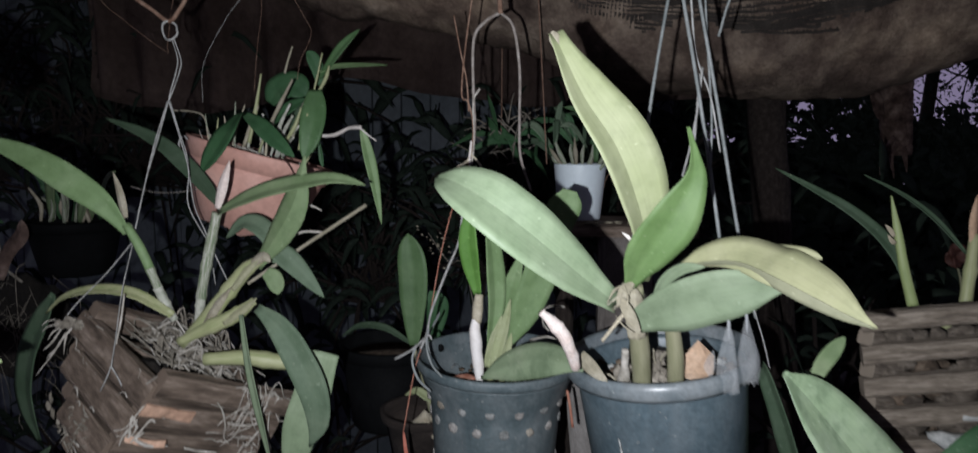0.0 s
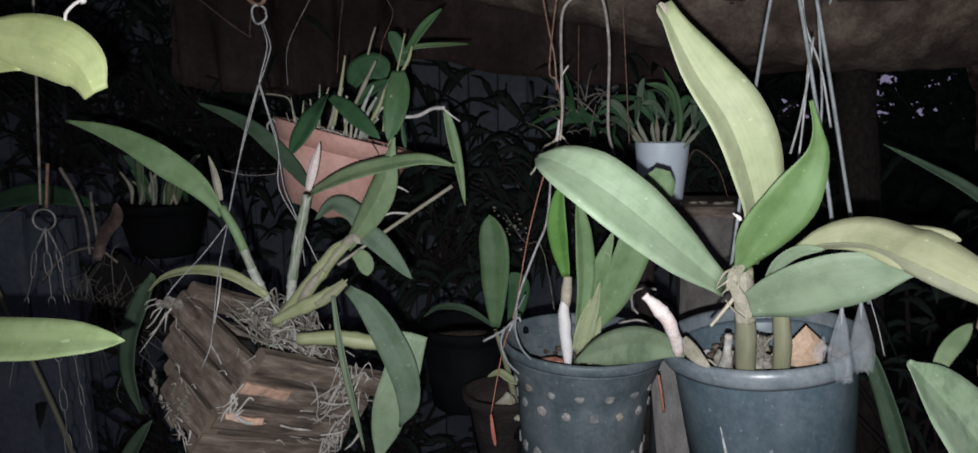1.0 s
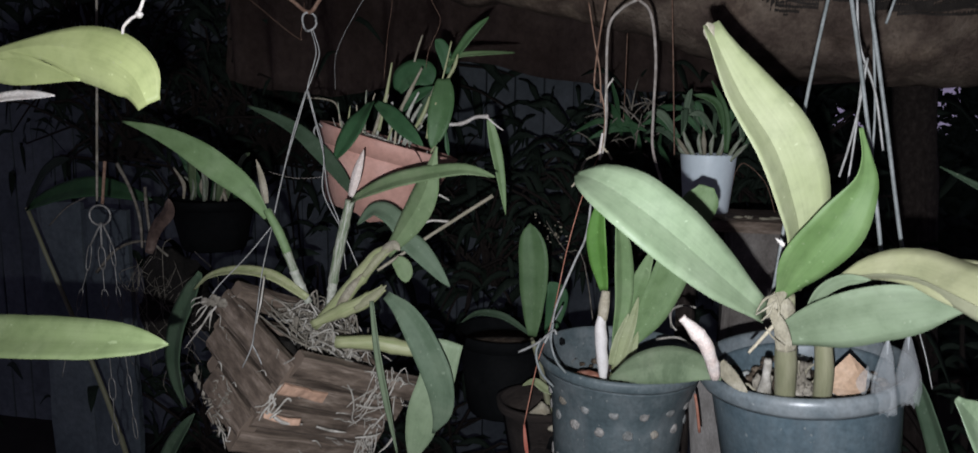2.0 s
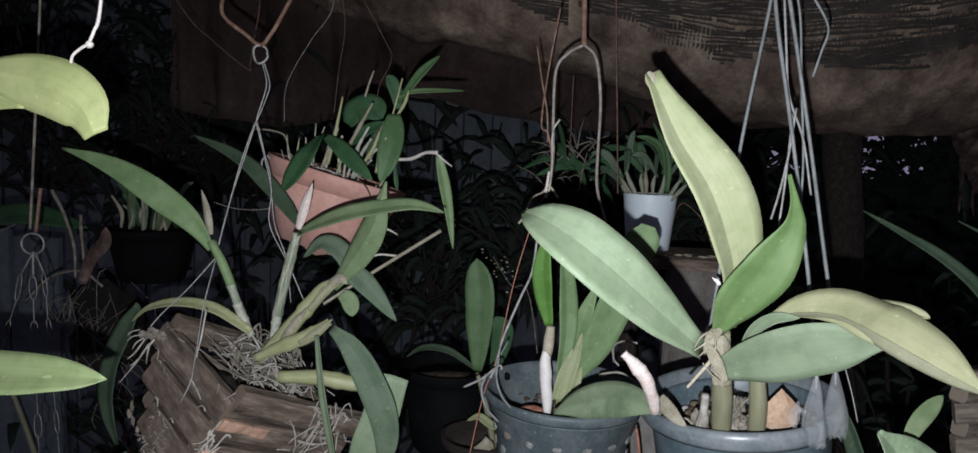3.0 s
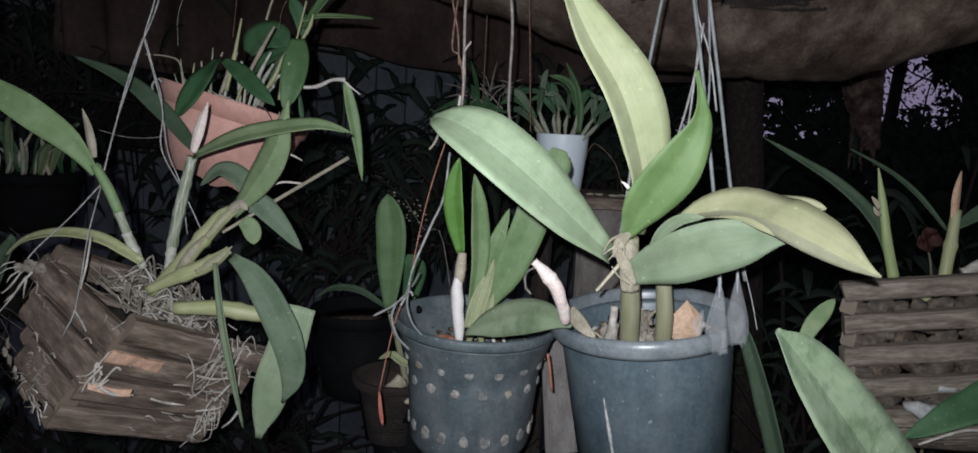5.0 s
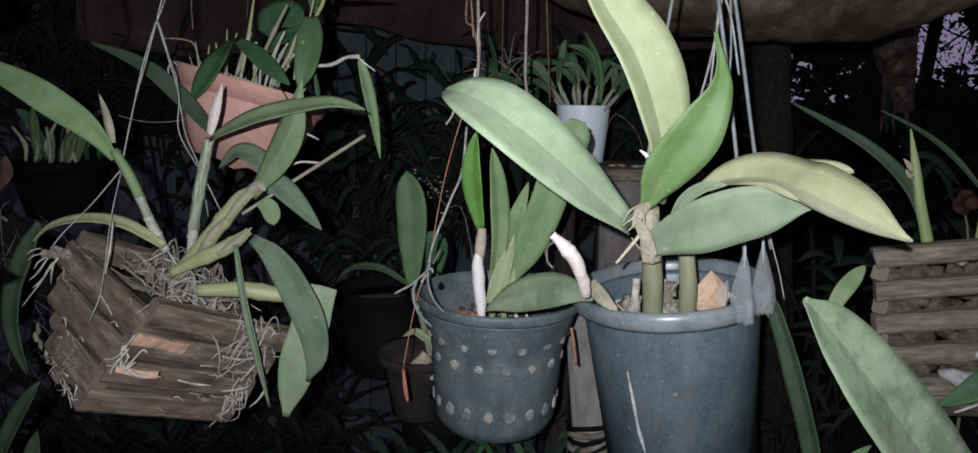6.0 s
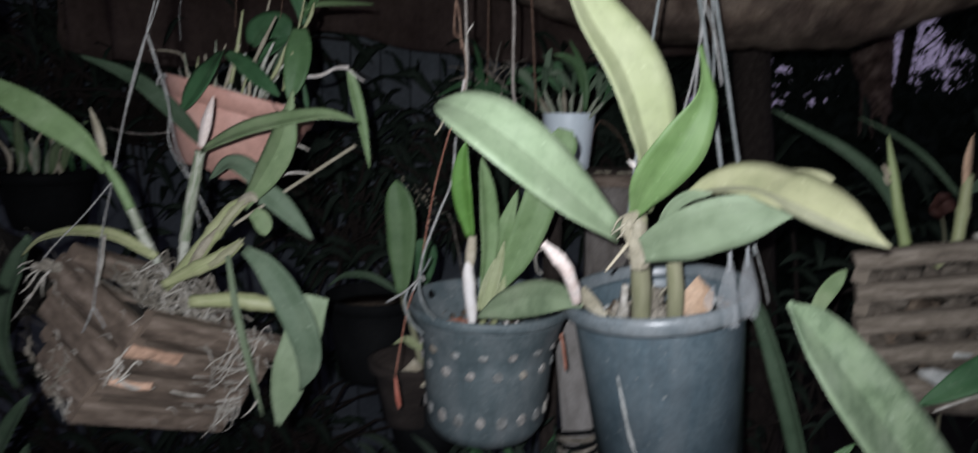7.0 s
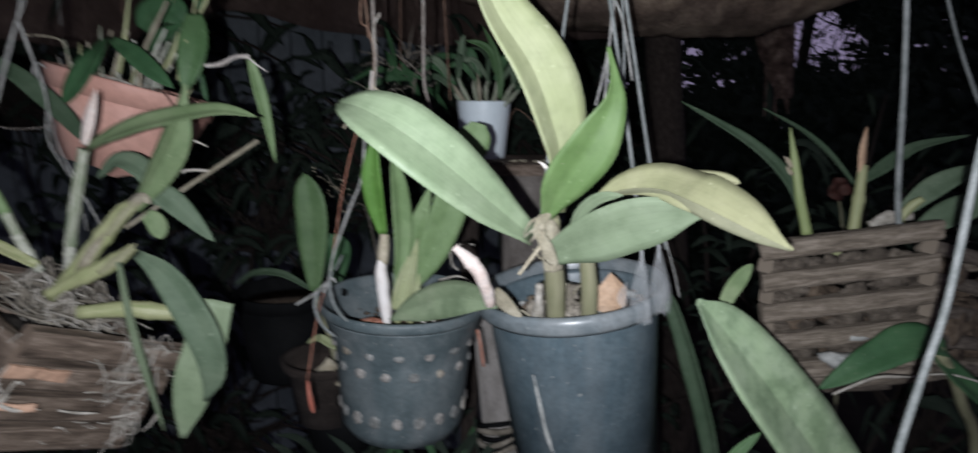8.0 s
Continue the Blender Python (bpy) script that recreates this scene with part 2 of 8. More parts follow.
SHEATH_OLD = plain_material("sheath_old_tan", (0.24, 0.215, 0.15), (0.33, 0.30, 0.22), (0.43, 0.395, 0.31), 70, 500, 0.85, 0.7)
ROOT = plain_material("root_grey", (0.27, 0.25, 0.21), (0.46, 0.43, 0.375), (0.68, 0.645, 0.585), 80, 500, 0.85, 0.6)
HOLE_PALE = plain_material("hole_filling_pale", (0.16, 0.155, 0.145), (0.3, 0.285, 0.265), (0.5, 0.475, 0.44), 160, 500, 0.9, 0.9)
HOLE = plain_material("hole_filling_grey", (0.13, 0.135, 0.13), (0.22, 0.225, 0.215), (0.4, 0.4, 0.385), 150, 500, 0.9, 0.8)
ROOT_DULL = plain_material("root_old_brown", (0.12, 0.106, 0.082), (0.23, 0.205, 0.165), (0.38, 0.345, 0.29), 80, 500, 0.9, 0.6)
WOOD = plain_material("wood_weathered", (0.052, 0.037, 0.027), (0.17, 0.127, 0.096), (0.37, 0.295, 0.237), 4, 22, 0.85, 0.6, 0.003, "UV", (0.6, 3, 1), grain=0.45)
WOOD_GREY = plain_material("wood_grey_slat", (0.105, 0.084, 0.064), (0.215, 0.178, 0.138), (0.36, 0.308, 0.25), 6, 24, 0.85, 0.7, 0.002, "UV", (0.7, 3.5, 1), grain=0.45)
WOOD_POST = plain_material("wood_post", (0.024, 0.017, 0.014), (0.046, 0.034, 0.028), (0.085, 0.066, 0.056), 5, 40, 0.9, 1.0, 0.003, "UV", (1, 5, 1))
BARK = plain_material("tree_bark", (0.05, 0.031, 0.025), (0.15, 0.098, 0.08), (0.36, 0.27, 0.225), 26, 90, 0.95, 1.0, 0.006)
WOOD_PALE = plain_material("wood_pale_grey_post", (0.2, 0.185, 0.17), (0.28, 0.262, 0.245), (0.36, 0.34, 0.32), 3, 30, 0.85, 0.5, 0.002, "UV", (1, 5, 1))
WOOD_BLOCK = plain_material("wood_grey_block", (0.14, 0.122, 0.108), (0.215, 0.192, 0.172), (0.29, 0.265, 0.24), 3, 30, 0.85, 0.5, 0.002, "UV", (1, 5, 1))
WOOD_FRESH = plain_material("wood_fresh_break", (0.46, 0.28, 0.19), (0.58, 0.37, 0.26), (0.66, 0.45, 0.33), 20, 160, 0.8, 0.6)
PLASTIC = plain_material("pot_plastic_charcoal", (0.066, 0.099, 0.118), (0.096, 0.136, 0.157), (0.142, 0.184, 0.204), 22, 260, 0.42, 0.15, 0.0005, spec=0.5, specks=0.4, smear=0.3)
# paler copy of the pot plastic: the rim's sheen painted in, plus scuffs
PLASTIC_RIM = plain_material("pot_plastic_rim_sheen_scuffs", (0.12, 0.15, 0.165), (0.17, 0.2, 0.212), (0.25, 0.275, 0.285), 30, 260, 0.34, 0.2, 0.0005, spec=0.55, specks=0.4, smear=0.4)
PLASTIC_DUSTY = plain_material("pot_plastic_dusty", (0.074, 0.1, 0.108), (0.104, 0.135, 0.143), (0.166, 0.194, 0.2), 26, 240, 0.52, 0.2, 0.0005, spec=0.45, specks=0.5, smear=0.45)
PLASTIC_BLACK = plain_material("pot_plastic_black", (0.004, 0.0045, 0.005), (0.006, 0.0065, 0.007), (0.009, 0.0095, 0.010), 20, 200, 0.8, 0.2, spec=0.08)
PLASTIC_WHITE = plain_material("pot_plastic_white", (0.76, 0.87, 0.92), (0.80, 0.90, 0.94), (0.83, 0.92, 0.95), 12, 120, 0.4, 0.1, grain=0.1)
PETAL_RED = plain_material("petal_dark_red", (0.04, 0.013, 0.009), (0.068, 0.024, 0.017), (0.1, 0.04, 0.03), 60, 300, 0.7)
TERRACOTTA = plain_material("pot_terracotta", (0.5, 0.265, 0.21), (0.6, 0.34, 0.275), (0.66, 0.41, 0.34), 14, 150, 0.6, 0.3, 0.0006, grain=0.3)
CRACK = plain_material("crack_dark", (0.06, 0.025, 0.02), (0.08, 0.035, 0.03), (0.1, 0.05, 0.04), 30, 200, 0.9)
LITTER = plain_material("bark_litter_grey", (0.045, 0.035, 0.027), (0.12, 0.098, 0.076), (0.27, 0.23, 0.185), 70, 420, 0.9, 1.0, 0.003)
MIX = plain_material("potting_bark", (0.06, 0.045, 0.03), (0.14, 0.10, 0.07), (0.28, 0.22, 0.16), 120, 600, 0.9, 1.0, 0.003)
BARK_CHIP = plain_material("bark_chip_orange", (0.42, 0.27, 0.17), (0.54, 0.37, 0.25), (0.62, 0.46, 0.34), 40, 300, 0.8, 0.5)
PERLITE = plain_material("perlite_pale", (0.26, 0.27, 0.26), (0.42, 0.43, 0.41), (0.6, 0.6, 0.58), 90, 400, 0.85, 0.6)
WIRE = plain_material("wire_galvanised", (0.24, 0.24, 0.23), (0.4, 0.4, 0.38), (0.54, 0.54, 0.52), 120, 700, 0.6, 0.4, metal=0.2)
WIRE_OLD = plain_material("wire_weathered_brown_grey", (0.19, 0.16, 0.14), (0.29, 0.255, 0.225), (0.42, 0.385, 0.35), 120, 700, 0.75, 0.6)
WIRE_BLUE = plain_material("wire_plastic_grey", (0.15, 0.17, 0.165), (0.225, 0.245, 0.24), (0.31, 0.33, 0.325), 60, 500, 0.5, 0.3)
WIRE_RUST = plain_material("wire_rusty", (0.13, 0.07, 0.045), (0.22, 0.13, 0.09), (0.32, 0.22, 0.16), 120, 700, 0.85, 0.7)
TAG_RED = plain_material("tag_faded_red", (0.34, 0.09, 0.06), (0.46, 0.14, 0.095), (0.54, 0.22, 0.16), 90, 600, 0.6, 0.3)
CORD_RED = plain_material("cord_orange", (0.3, 0.11, 0.07), (0.42, 0.18, 0.12), (0.5, 0.26, 0.19), 90, 600, 0.7, 0.4)
CHAIN = plain_material("chain_steel", (0.13, 0.125, 0.115), (0.25, 0.24, 0.225), (0.38, 0.37, 0.35), 120, 600, 0.5, 0.3, metal=0.3)
FILM = plain_material("plastic_film_cloudy", (0.58, 0.62, 0.63), (0.72, 0.75, 0.76), (0.84, 0.86, 0.87), 110, 500, 0.22, 0.5, grain=0.3)
FILM.node_tree.nodes["Principled BSDF"].inputs["Alpha"].default_value = 0.13
FILM_STRAND = plain_material("plastic_film_gathered", (0.5, 0.53, 0.54), (0.62, 0.65, 0.66), (0.78, 0.8, 0.81), 110, 500, 0.25, 0.5, grain=0.3)
FILM_STRAND.node_tree.nodes["Principled BSDF"].inputs["Alpha"].default_value = 0.4
SOIL = plain_material("soil_dark", (0.012, 0.010, 0.008), (0.022, 0.018, 0.014), (0.035, 0.03, 0.024), 8, 90, 0.95, 1.0, 0.01)
WALL = plain_material("wall_grey_blue_paint", (0.113, 0.133, 0.152), (0.16, 0.186, 0.208), (0.214, 0.238, 0.262), 2.5, 30, 0.85, 0.4, 0.002)
BOARD = plain_material("board_grey_blue_paint", (0.10, 0.124, 0.14), (0.14, 0.17, 0.19), (0.18, 0.21, 0.23), 5, 60, 0.85, 0.5, 0.002)
CLOTH_BROWN = plain_material("shade_cloth_dusty_brown", (0.105, 0.069, 0.058), (0.178, 0.124, 0.106), (0.26, 0.19, 0.163), 4, 60, 0.95, 0.9, 0.004)


def net_material():
    """Dusty brown roll of shade net: woven rows show where the dust is gone."""
    m, n, l, b = shader("shade_net_roll", 0.95, 0, 0.15)
    co = n.new("ShaderNodeTexCoord").outputs["UV"]
    ob = shifted(n, l)
    dust = ramp_of(n, l, noise_of(n, l, ob, 14, 5, 0.65), [(0.3, (0.062, 0.045, 0.037)), (0.45, (0.125, 0.093, 0.077)), (0.58, (0.22, 0.173, 0.138)), (0.7, (0.34, 0.277, 0.225))])
    cake = ramp_of(n, l, noise_of(n, l, ob, 4.5, 3, 0.6), [(0.36, (0.55, 0.52, 0.5)), (0.5, (1.0, 0.98, 0.94)), (0.64, (1.45, 1.38, 1.22))])
    dust = blend(n, l, 0.8, dust, cake, "MULTIPLY")
    dust = blend(n, l, 0.6, dust, ramp_of(n, l, noise_of(n, l, ob, 170, 5, 0.7), [(0.3, (0.5, 0.5, 0.5)), (0.7, (1.2, 1.2, 1.2))]), "MULTIPLY")
    l.new(dust, b.inputs["Base Color"])
    bump_of(n, l, b, noise_of(n, l, ob, 120, 5, 0.7), 0.9, 0.004)
    return m


NET = net_material()
NET_DARK = plain_material("shade_net_strand_dark", (0.02, 0.016, 0.014), (0.034, 0.028, 0.023), (0.06, 0.05, 0.042), 30, 300, 0.9, 0.5)

sky_m, sky_n, sky_l, sky_b = shader("dusk_sky_glow", 1.0)
sky_em = sky_n.new("ShaderNodeEmission")
sky_em.inputs["Color"].default_value, sky_em.inputs["Strength"].default_value = (0.58, 0.50, 0.80, 1), 0.32
sky_l.new(sky_em.outputs[0], sky_n["Material Output"].inputs["Surface"])

# ---- building tools ----
ORG = {}


def thing(name, at, label, category, group="", kind=""):
    ob = new(name)
    ob.empty_display_size = 0.02
    ob.location = at
    ORG[ob.name] = Vector(at)
    return tagged(ob, label, category, group, kind)


def mesh_of(bm, name, material, smooth=True):
    me = bpy.data.meshes.new(name)
    bm.normal_update()
    bm.to_mesh(me)
    bm.free()
    me.materials.append(material)
    me.polygons.foreach_set("use_smooth", [smooth] * len(me.polygons))
    return me


def part(name, bm, material, parent, label="", smooth=True, kind=""):
    origin = ORG[parent.name]
    bmesh.ops.translate(bm, verts=bm.verts, vec=-origin)
    ob = new(name, mesh_of(bm, name, material, smooth))
    ob.parent = parent
    ORG[ob.name] = origin
    return tagged(ob, label, kind=kind)


def single(name, bm, material, label, category, group="", kind="", smooth=True):
    """A thing that is one mesh."""
    return tagged(new(name, mesh_of(bm, name, material, smooth)), label, category, group, kind)


def curve_at(points, s):
    """A smooth way through the points; s from 0 to 1."""
    p = [Vector(q) for q in points]
    if len(p) == 2:
        return p[0].lerp(p[1], s)
    p = [2 * p[0] - p[1]] + p + [2 * p[-1] - p[-2]]
    k = s * (len(p) - 3)
    i = min(int(k), len(p) - 4)
    u = k - i
    a, b, c, d = p[i:i + 4]
    return 0.5 * (2 * b + (c - a) * u + (2 * a - 5 * b + 4 * c - d) * u * u + (3 * b - a - 3 * c + d) * u ** 3)


def width_at(s, base, peak, tip):
    if s < peak:
        return base + (1 - base) * math.sin(math.pi / 2 * s / peak) ** 0.9
    return max(0.0, 1 - ((s - peak) / (1 - peak)) ** tip) ** 0.75


def along(values, s):
    k = s * (len(values) - 1)
    i = min(int(k), len(values) - 2)
    u = k - i
    a, b = values[i], values[i + 1]
    p, q = values[max(0, i - 1)], values[min(len(values) - 1, i + 2)]
    return max(0.0, 0.5 * (2 * a + (b - p) * u + (2 * p - 5 * a + 4 * b - q) * u * u + (3 * a - p - 3 * b + q) * u ** 3))


def leaf(points, width, face=(0, -1, 0.35), fold=0.22, base=0.3, peak=0.45, tip=2.0, wl=1.0, wr=1.0, thick=0.0016, wave=0.03, twist=0.0, bm=None, rows=20, cols=8, seed=0, left=None, right=None, fl=None, fr=None):
    """A solid leaf along the points (base to tip). wl, wr: its halves left and right of the way; fold: how far the edges rise towards face.
    left, right: half widths from base to tip, in units of width; fl, fr: a fold for each half."""
    bm = bm or bmesh.new()
    layer = bm.loops.layers.uv.verify()
    face, grids = Vector(face).normalized(), []
    shift = Vector((seed * 3.7, seed * 1.3, seed * 2.1))
    for side in (0, 1):
        grid = []
        for i in range(rows + 1):
            s = i / rows
            p = curve_at(points, s)
            t = (curve_at(points, min(1, s + 0.02)) - curve_at(points, max(0, s - 0.02))).normalized()
            f = Matrix.Rotation(radians(twist * s), 3, t) @ face
            across = t.cross(f).normalized()
            up = across.cross(t).normalized()
            half = max(width / 2 * width_at(s, base, peak, tip), 0.0004)
            hl, hr = (half * wl, half * wr) if left is None else (max(width * along(left, s), 0.0004), max(width * along(right, s), 0.0004))
            size = width if left is None else width * max(left)
            row = []
            for j in range(cols + 1):
                u = 2 * j / cols - 1
                u = math.copysign(abs(u) ** 1.35, u)
                w = hl if u < 0 else hr
                bend = fold if (fl is None or fr is None) else (fl if u < 0 else fr)
                q = p + across * (u * w) + up * (bend * w * (abs(u) ** 1.08))
                q += up * (noise.noise(q * 28 + shift) * wave * size * (0.4 + abs(u)))
                q += across * (noise.noise(q * 40 + shift) * 0.03 * size * abs(u))
                if side:
                    q -= up * thick * (0.35 + 0.65 * (1 - u * u))
                row.append(bm.verts.new(q))
            grid.append(row)
        grids.append(grid)
    def quad(vs, uvs):
        try:
            fc = bm.faces.new(vs)
        except ValueError:
            return
        for lp, c in zip(fc.loops, uvs):
            lp[layer].uv = c
    for side, g in enumerate(grids):
        for i in range(rows):
            for j in range(cols):
                vs = [g[i][j], g[i][j + 1], g[i + 1][j + 1], g[i + 1][j]]
                uv = [(j / cols, i / rows), ((j + 1) / cols, i / rows), ((j + 1) / cols, (i + 1) / rows), (j / cols, (i + 1) / rows)]
                if side:
                    vs.reverse(), uv.reverse()
                quad(vs, uv)
    if fl is not None and abs(fl) + abs(fr) > 0.5:
        for g in grids:
            for i in range(rows):
                e = bm.edges.get((g[i][cols // 2], g[i + 1][cols // 2]))
                if e:
                    e.smooth = False
    a, b = grids
    loop = [(i, 0) for i in range(rows)] + [(rows, j) for j in range(cols)] + [(i, cols) for i in range(rows, 0, -1)] + [(0, j) for j in range(cols, 0, -1)]
    for k, (i, j) in enumerate(loop):
        i2, j2 = loop[(k + 1) % len(loop)]
        quad([a[i][j], a[i2][j2], b[i2][j2], b[i][j]], [(j / cols, i / rows), (j2 / cols, i2 / rows)] * 2)
    return bm


def tube(points, radii, segs=8, rows=None, bm=None, lump=0.0, flat=1.0, closed=True, rings=0, seed=0):
    """A round stem along the points; radii from start to end; rings: swollen joints along it."""
    bm = bm or bmesh.new()
    layer = bm.loops.layers.uv.verify()
    radii = radii if isinstance(radii, (list, tuple)) else (radii, radii)
    rows = rows or max(2, 5 * (len(points) - 1))
    length = sum((Vector(points[i + 1]) - Vector(points[i])).length for i in range(len(points) - 1))
    ref, grid = None, []
    for i in range(rows + 1):
        s = i / rows
        p = curve_at(points, s)
        t = (curve_at(points, min(1, s + 0.01)) - curve_at(points, max(0, s - 0.01))).normalized()
        if ref is None:
            ref = t.cross(Vector((0.3, 1, 0.2))).normalized()
        ref = (ref - t * ref.dot(t)).normalized()
        other = t.cross(ref)
        k = s * (len(radii) - 1)
        j = min(int(k), len(radii) - 2)
        r = radii[j] + (radii[j + 1] - radii[j]) * (k - j)
        if rings:
            r *= 1 + 0.16 * max(0, math.cos(2 * math.pi * rings * s)) ** 8
        row = []
        for q in range(segs):
            a = 2 * math.pi * q / segs
            d = ref * math.cos(a) + other * math.sin(a) * flat
            rr = r * (1 + lump * noise.noise((p + d * r) * 60 + Vector((seed, 0, 0)))) if lump else r
            row.append(bm.verts.new(p + d * rr))
        grid.append(row)
    for i in range(rows):
        for q in range(segs):
            f = bm.faces.new([grid[i][q], grid[i][(q + 1) % segs], grid[i + 1][(q + 1) % segs], grid[i + 1][q]])
            for lp, c in zip(f.loops, ((i, q), (i, q + 1), (i + 1, q + 1), (i + 1, q))):
                lp[layer].uv = (c[0] / rows * length * 10, c[1] / segs)
    if closed:
        bm.faces.new(list(reversed(grid[0])))
        bm.faces.new(grid[-1])
    return bm


def frame_up(up):
    """A turn that carries z to up."""
    return Vector((0, 0, 1)).rotation_difference(Vector(up).normalized()).to_matrix().to_4x4()


def lathe(profile, segs=56, m=None, wob=0.0, ragged=None):
    """Turn (radius, height) pairs round z, then carry by m."""
    bm = bmesh.new()
    layer = bm.loops.layers.uv.verify()
    rows = []
    for k, (r, z) in enumerate(profile):
        row = []
        for q in range(segs):
            a = 2 * math.pi * q / segs
            w = 1 + wob * noise.noise(Vector((math.cos(a) * 1.3, math.sin(a) * 1.3, z * 8)))
            zz = z + (ragged(a, k) if ragged else 0)
            row.append(bm.verts.new((r * w * math.cos(a), r * w * math.sin(a), zz)))
        rows.append(row)
    for i in range(len(rows) - 1):
        for q in range(segs):
            f = bm.faces.new([rows[i][q], rows[i][(q + 1) % segs], rows[i + 1][(q + 1) % segs], rows[i + 1][q]])
            for lp, c in zip(f.loops, ((i, q), (i, q + 1), (i + 1, q + 1), (i + 1, q))):
                lp[layer].uv = (c[1] / segs, c[0] / len(rows))
    if m:
        bmesh.ops.transform(bm, matrix=m, verts=bm.verts)
    return bm


def plank(a, b, up, wide, high, cuts=8, rough=0.12, bm=None, seed=0):
    """A worn slat from a to b; up: the way of its height; its long edges are rounded and uneven."""
    bm = bm or bmesh.new()
    layer = bm.loops.layers.uv.verify()
    a, b = Vector(a), Vector(b)
    t = (b - a).normalized()
    up = Vector(up)
    up = (up - t * up.dot(t)).normalized()
    out = t.cross(up)
    shape = [(-1, -0.72), (-0.72, -1), (0.72, -1), (1, -0.72), (1, 0.72), (0.72, 1), (-0.72, 1), (-1, 0.72)]
    grid = []
    for i in range(cuts + 1):
        p = a.lerp(b, i / cuts)
        row = []
        for x, y in shape:
            q = p + out * (x * wide / 2) + up * (y * high / 2)
            nz = noise.noise_vector(q * 45 + Vector((seed, seed, 0)))
            end = 1.0 if 0 < i < cuts else 2.2
            row.append(bm.verts.new(q + nz * rough * high + t * nz.x * rough * high * end))
        grid.append(row)
    length, n = (b - a).length, len(shape)
    for i in range(cuts):
        for k in range(n):
            f = bm.faces.new([grid[i][k], grid[i + 1][k], grid[i + 1][(k + 1) % n], grid[i][(k + 1) % n]])
            for lp, c in zip(f.loops, ((i, k), (i + 1, k), (i + 1, k + 1), (i, k + 1))):
                lp[layer].uv = (c[0] / cuts * length * 8 + seed * 1.7, c[1] / n + seed * 0.31)
    bm.faces.new(grid[0])
    bm.faces.new(list(reversed(grid[-1])))
    return bm


def lump(at, size, seed=0, squash=(1, 1, 1), rough=0.35, detail=2, bm=None):
    """A broken chip or clod."""
    bm = bm or bmesh.new()
    made = bmesh.ops.create_icosphere(bm, subdivisions=detail, radius=1)["verts"]
    for v in made:
        k = 1 + rough * noise.noise(v.co * 1.6 + Vector((seed * 5.1, seed, 3)))
        v.co = Vector(at) + Vector((v.co.x * squash[0], v.co.y * squash[1], v.co.z * squash[2])) * size * k
    return bm


def roots(bm, start, end, count, thick, spread, sag, seed, rise=0.02):
    """Thin wandering roots between two regions."""
    rnd = random.Random(seed)
    for k in range(count):
        p = [Vector(start(rnd))]
        e = Vector(end(rnd))
        mid = p[0].lerp(e, 0.35) + Vector([rnd.uniform(-1, 1) * spread for _ in range(3)]) + Vector((0, 0, rise * rnd.random()))
        mid2 = p[0].lerp(e, 0.7) + Vector([rnd.uniform(-1, 1) * spread for _ in range(3)]) - Vector((0, 0, sag * rnd.random()))
        r = thick * rnd.uniform(0.6, 1.35)
        tube([p[0], mid, mid2, e], (r, r * 0.9, r * 0.5), 5, 10, bm)
    return bm


def box_block(lo, hi, bm=None):
    bm = bm or bmesh.new()
    vs = bmesh.ops.create_cube(bm, size=1)["verts"]
    lo, hi = Vector(lo), Vector(hi)
    for v in vs:
        v.co = Vector([lo[i] + (v.co[i] + 0.5) * (hi[i] - lo[i]) for i in range(3)])
    return bm

# ---- the large structure ----
def slab(name, lo, hi, material, label, category):
    bm = box_block(lo, hi)
    return single(name, bm, material, label, category, kind="structure", smooth=False)


def ground_sheet():
    bm = bmesh.new()
    n = 70
    g = [[bm.verts.new((-14 + 28 * i / n, -10 + 40 * j / n, 0.02 * noise.noise(Vector((i * 0.7, j * 0.7, 0))))) for i in range(n + 1)] for j in range(n + 1)]
    for j in range(n):
        for i in range(n):
            bm.faces.new([g[j][i], g[j][i + 1], g[j + 1][i + 1], g[j + 1][i]])
    single("ground", bm, SOIL, "dark bare garden soil under the hanging plants", "ground", kind="structure")


ground_sheet()
slab("wall_back", (-3.2, 2.625, 0), (0.54, 2.74, 2.6), WALL, "grey-blue painted board wall behind the plants", "wall")
slab("ceiling", (-3.32, -2.62, 2.6), (3.4, 3.0, 2.66), CLOTH_BROWN, "dark brown roof sheeting over the plants", "roof")


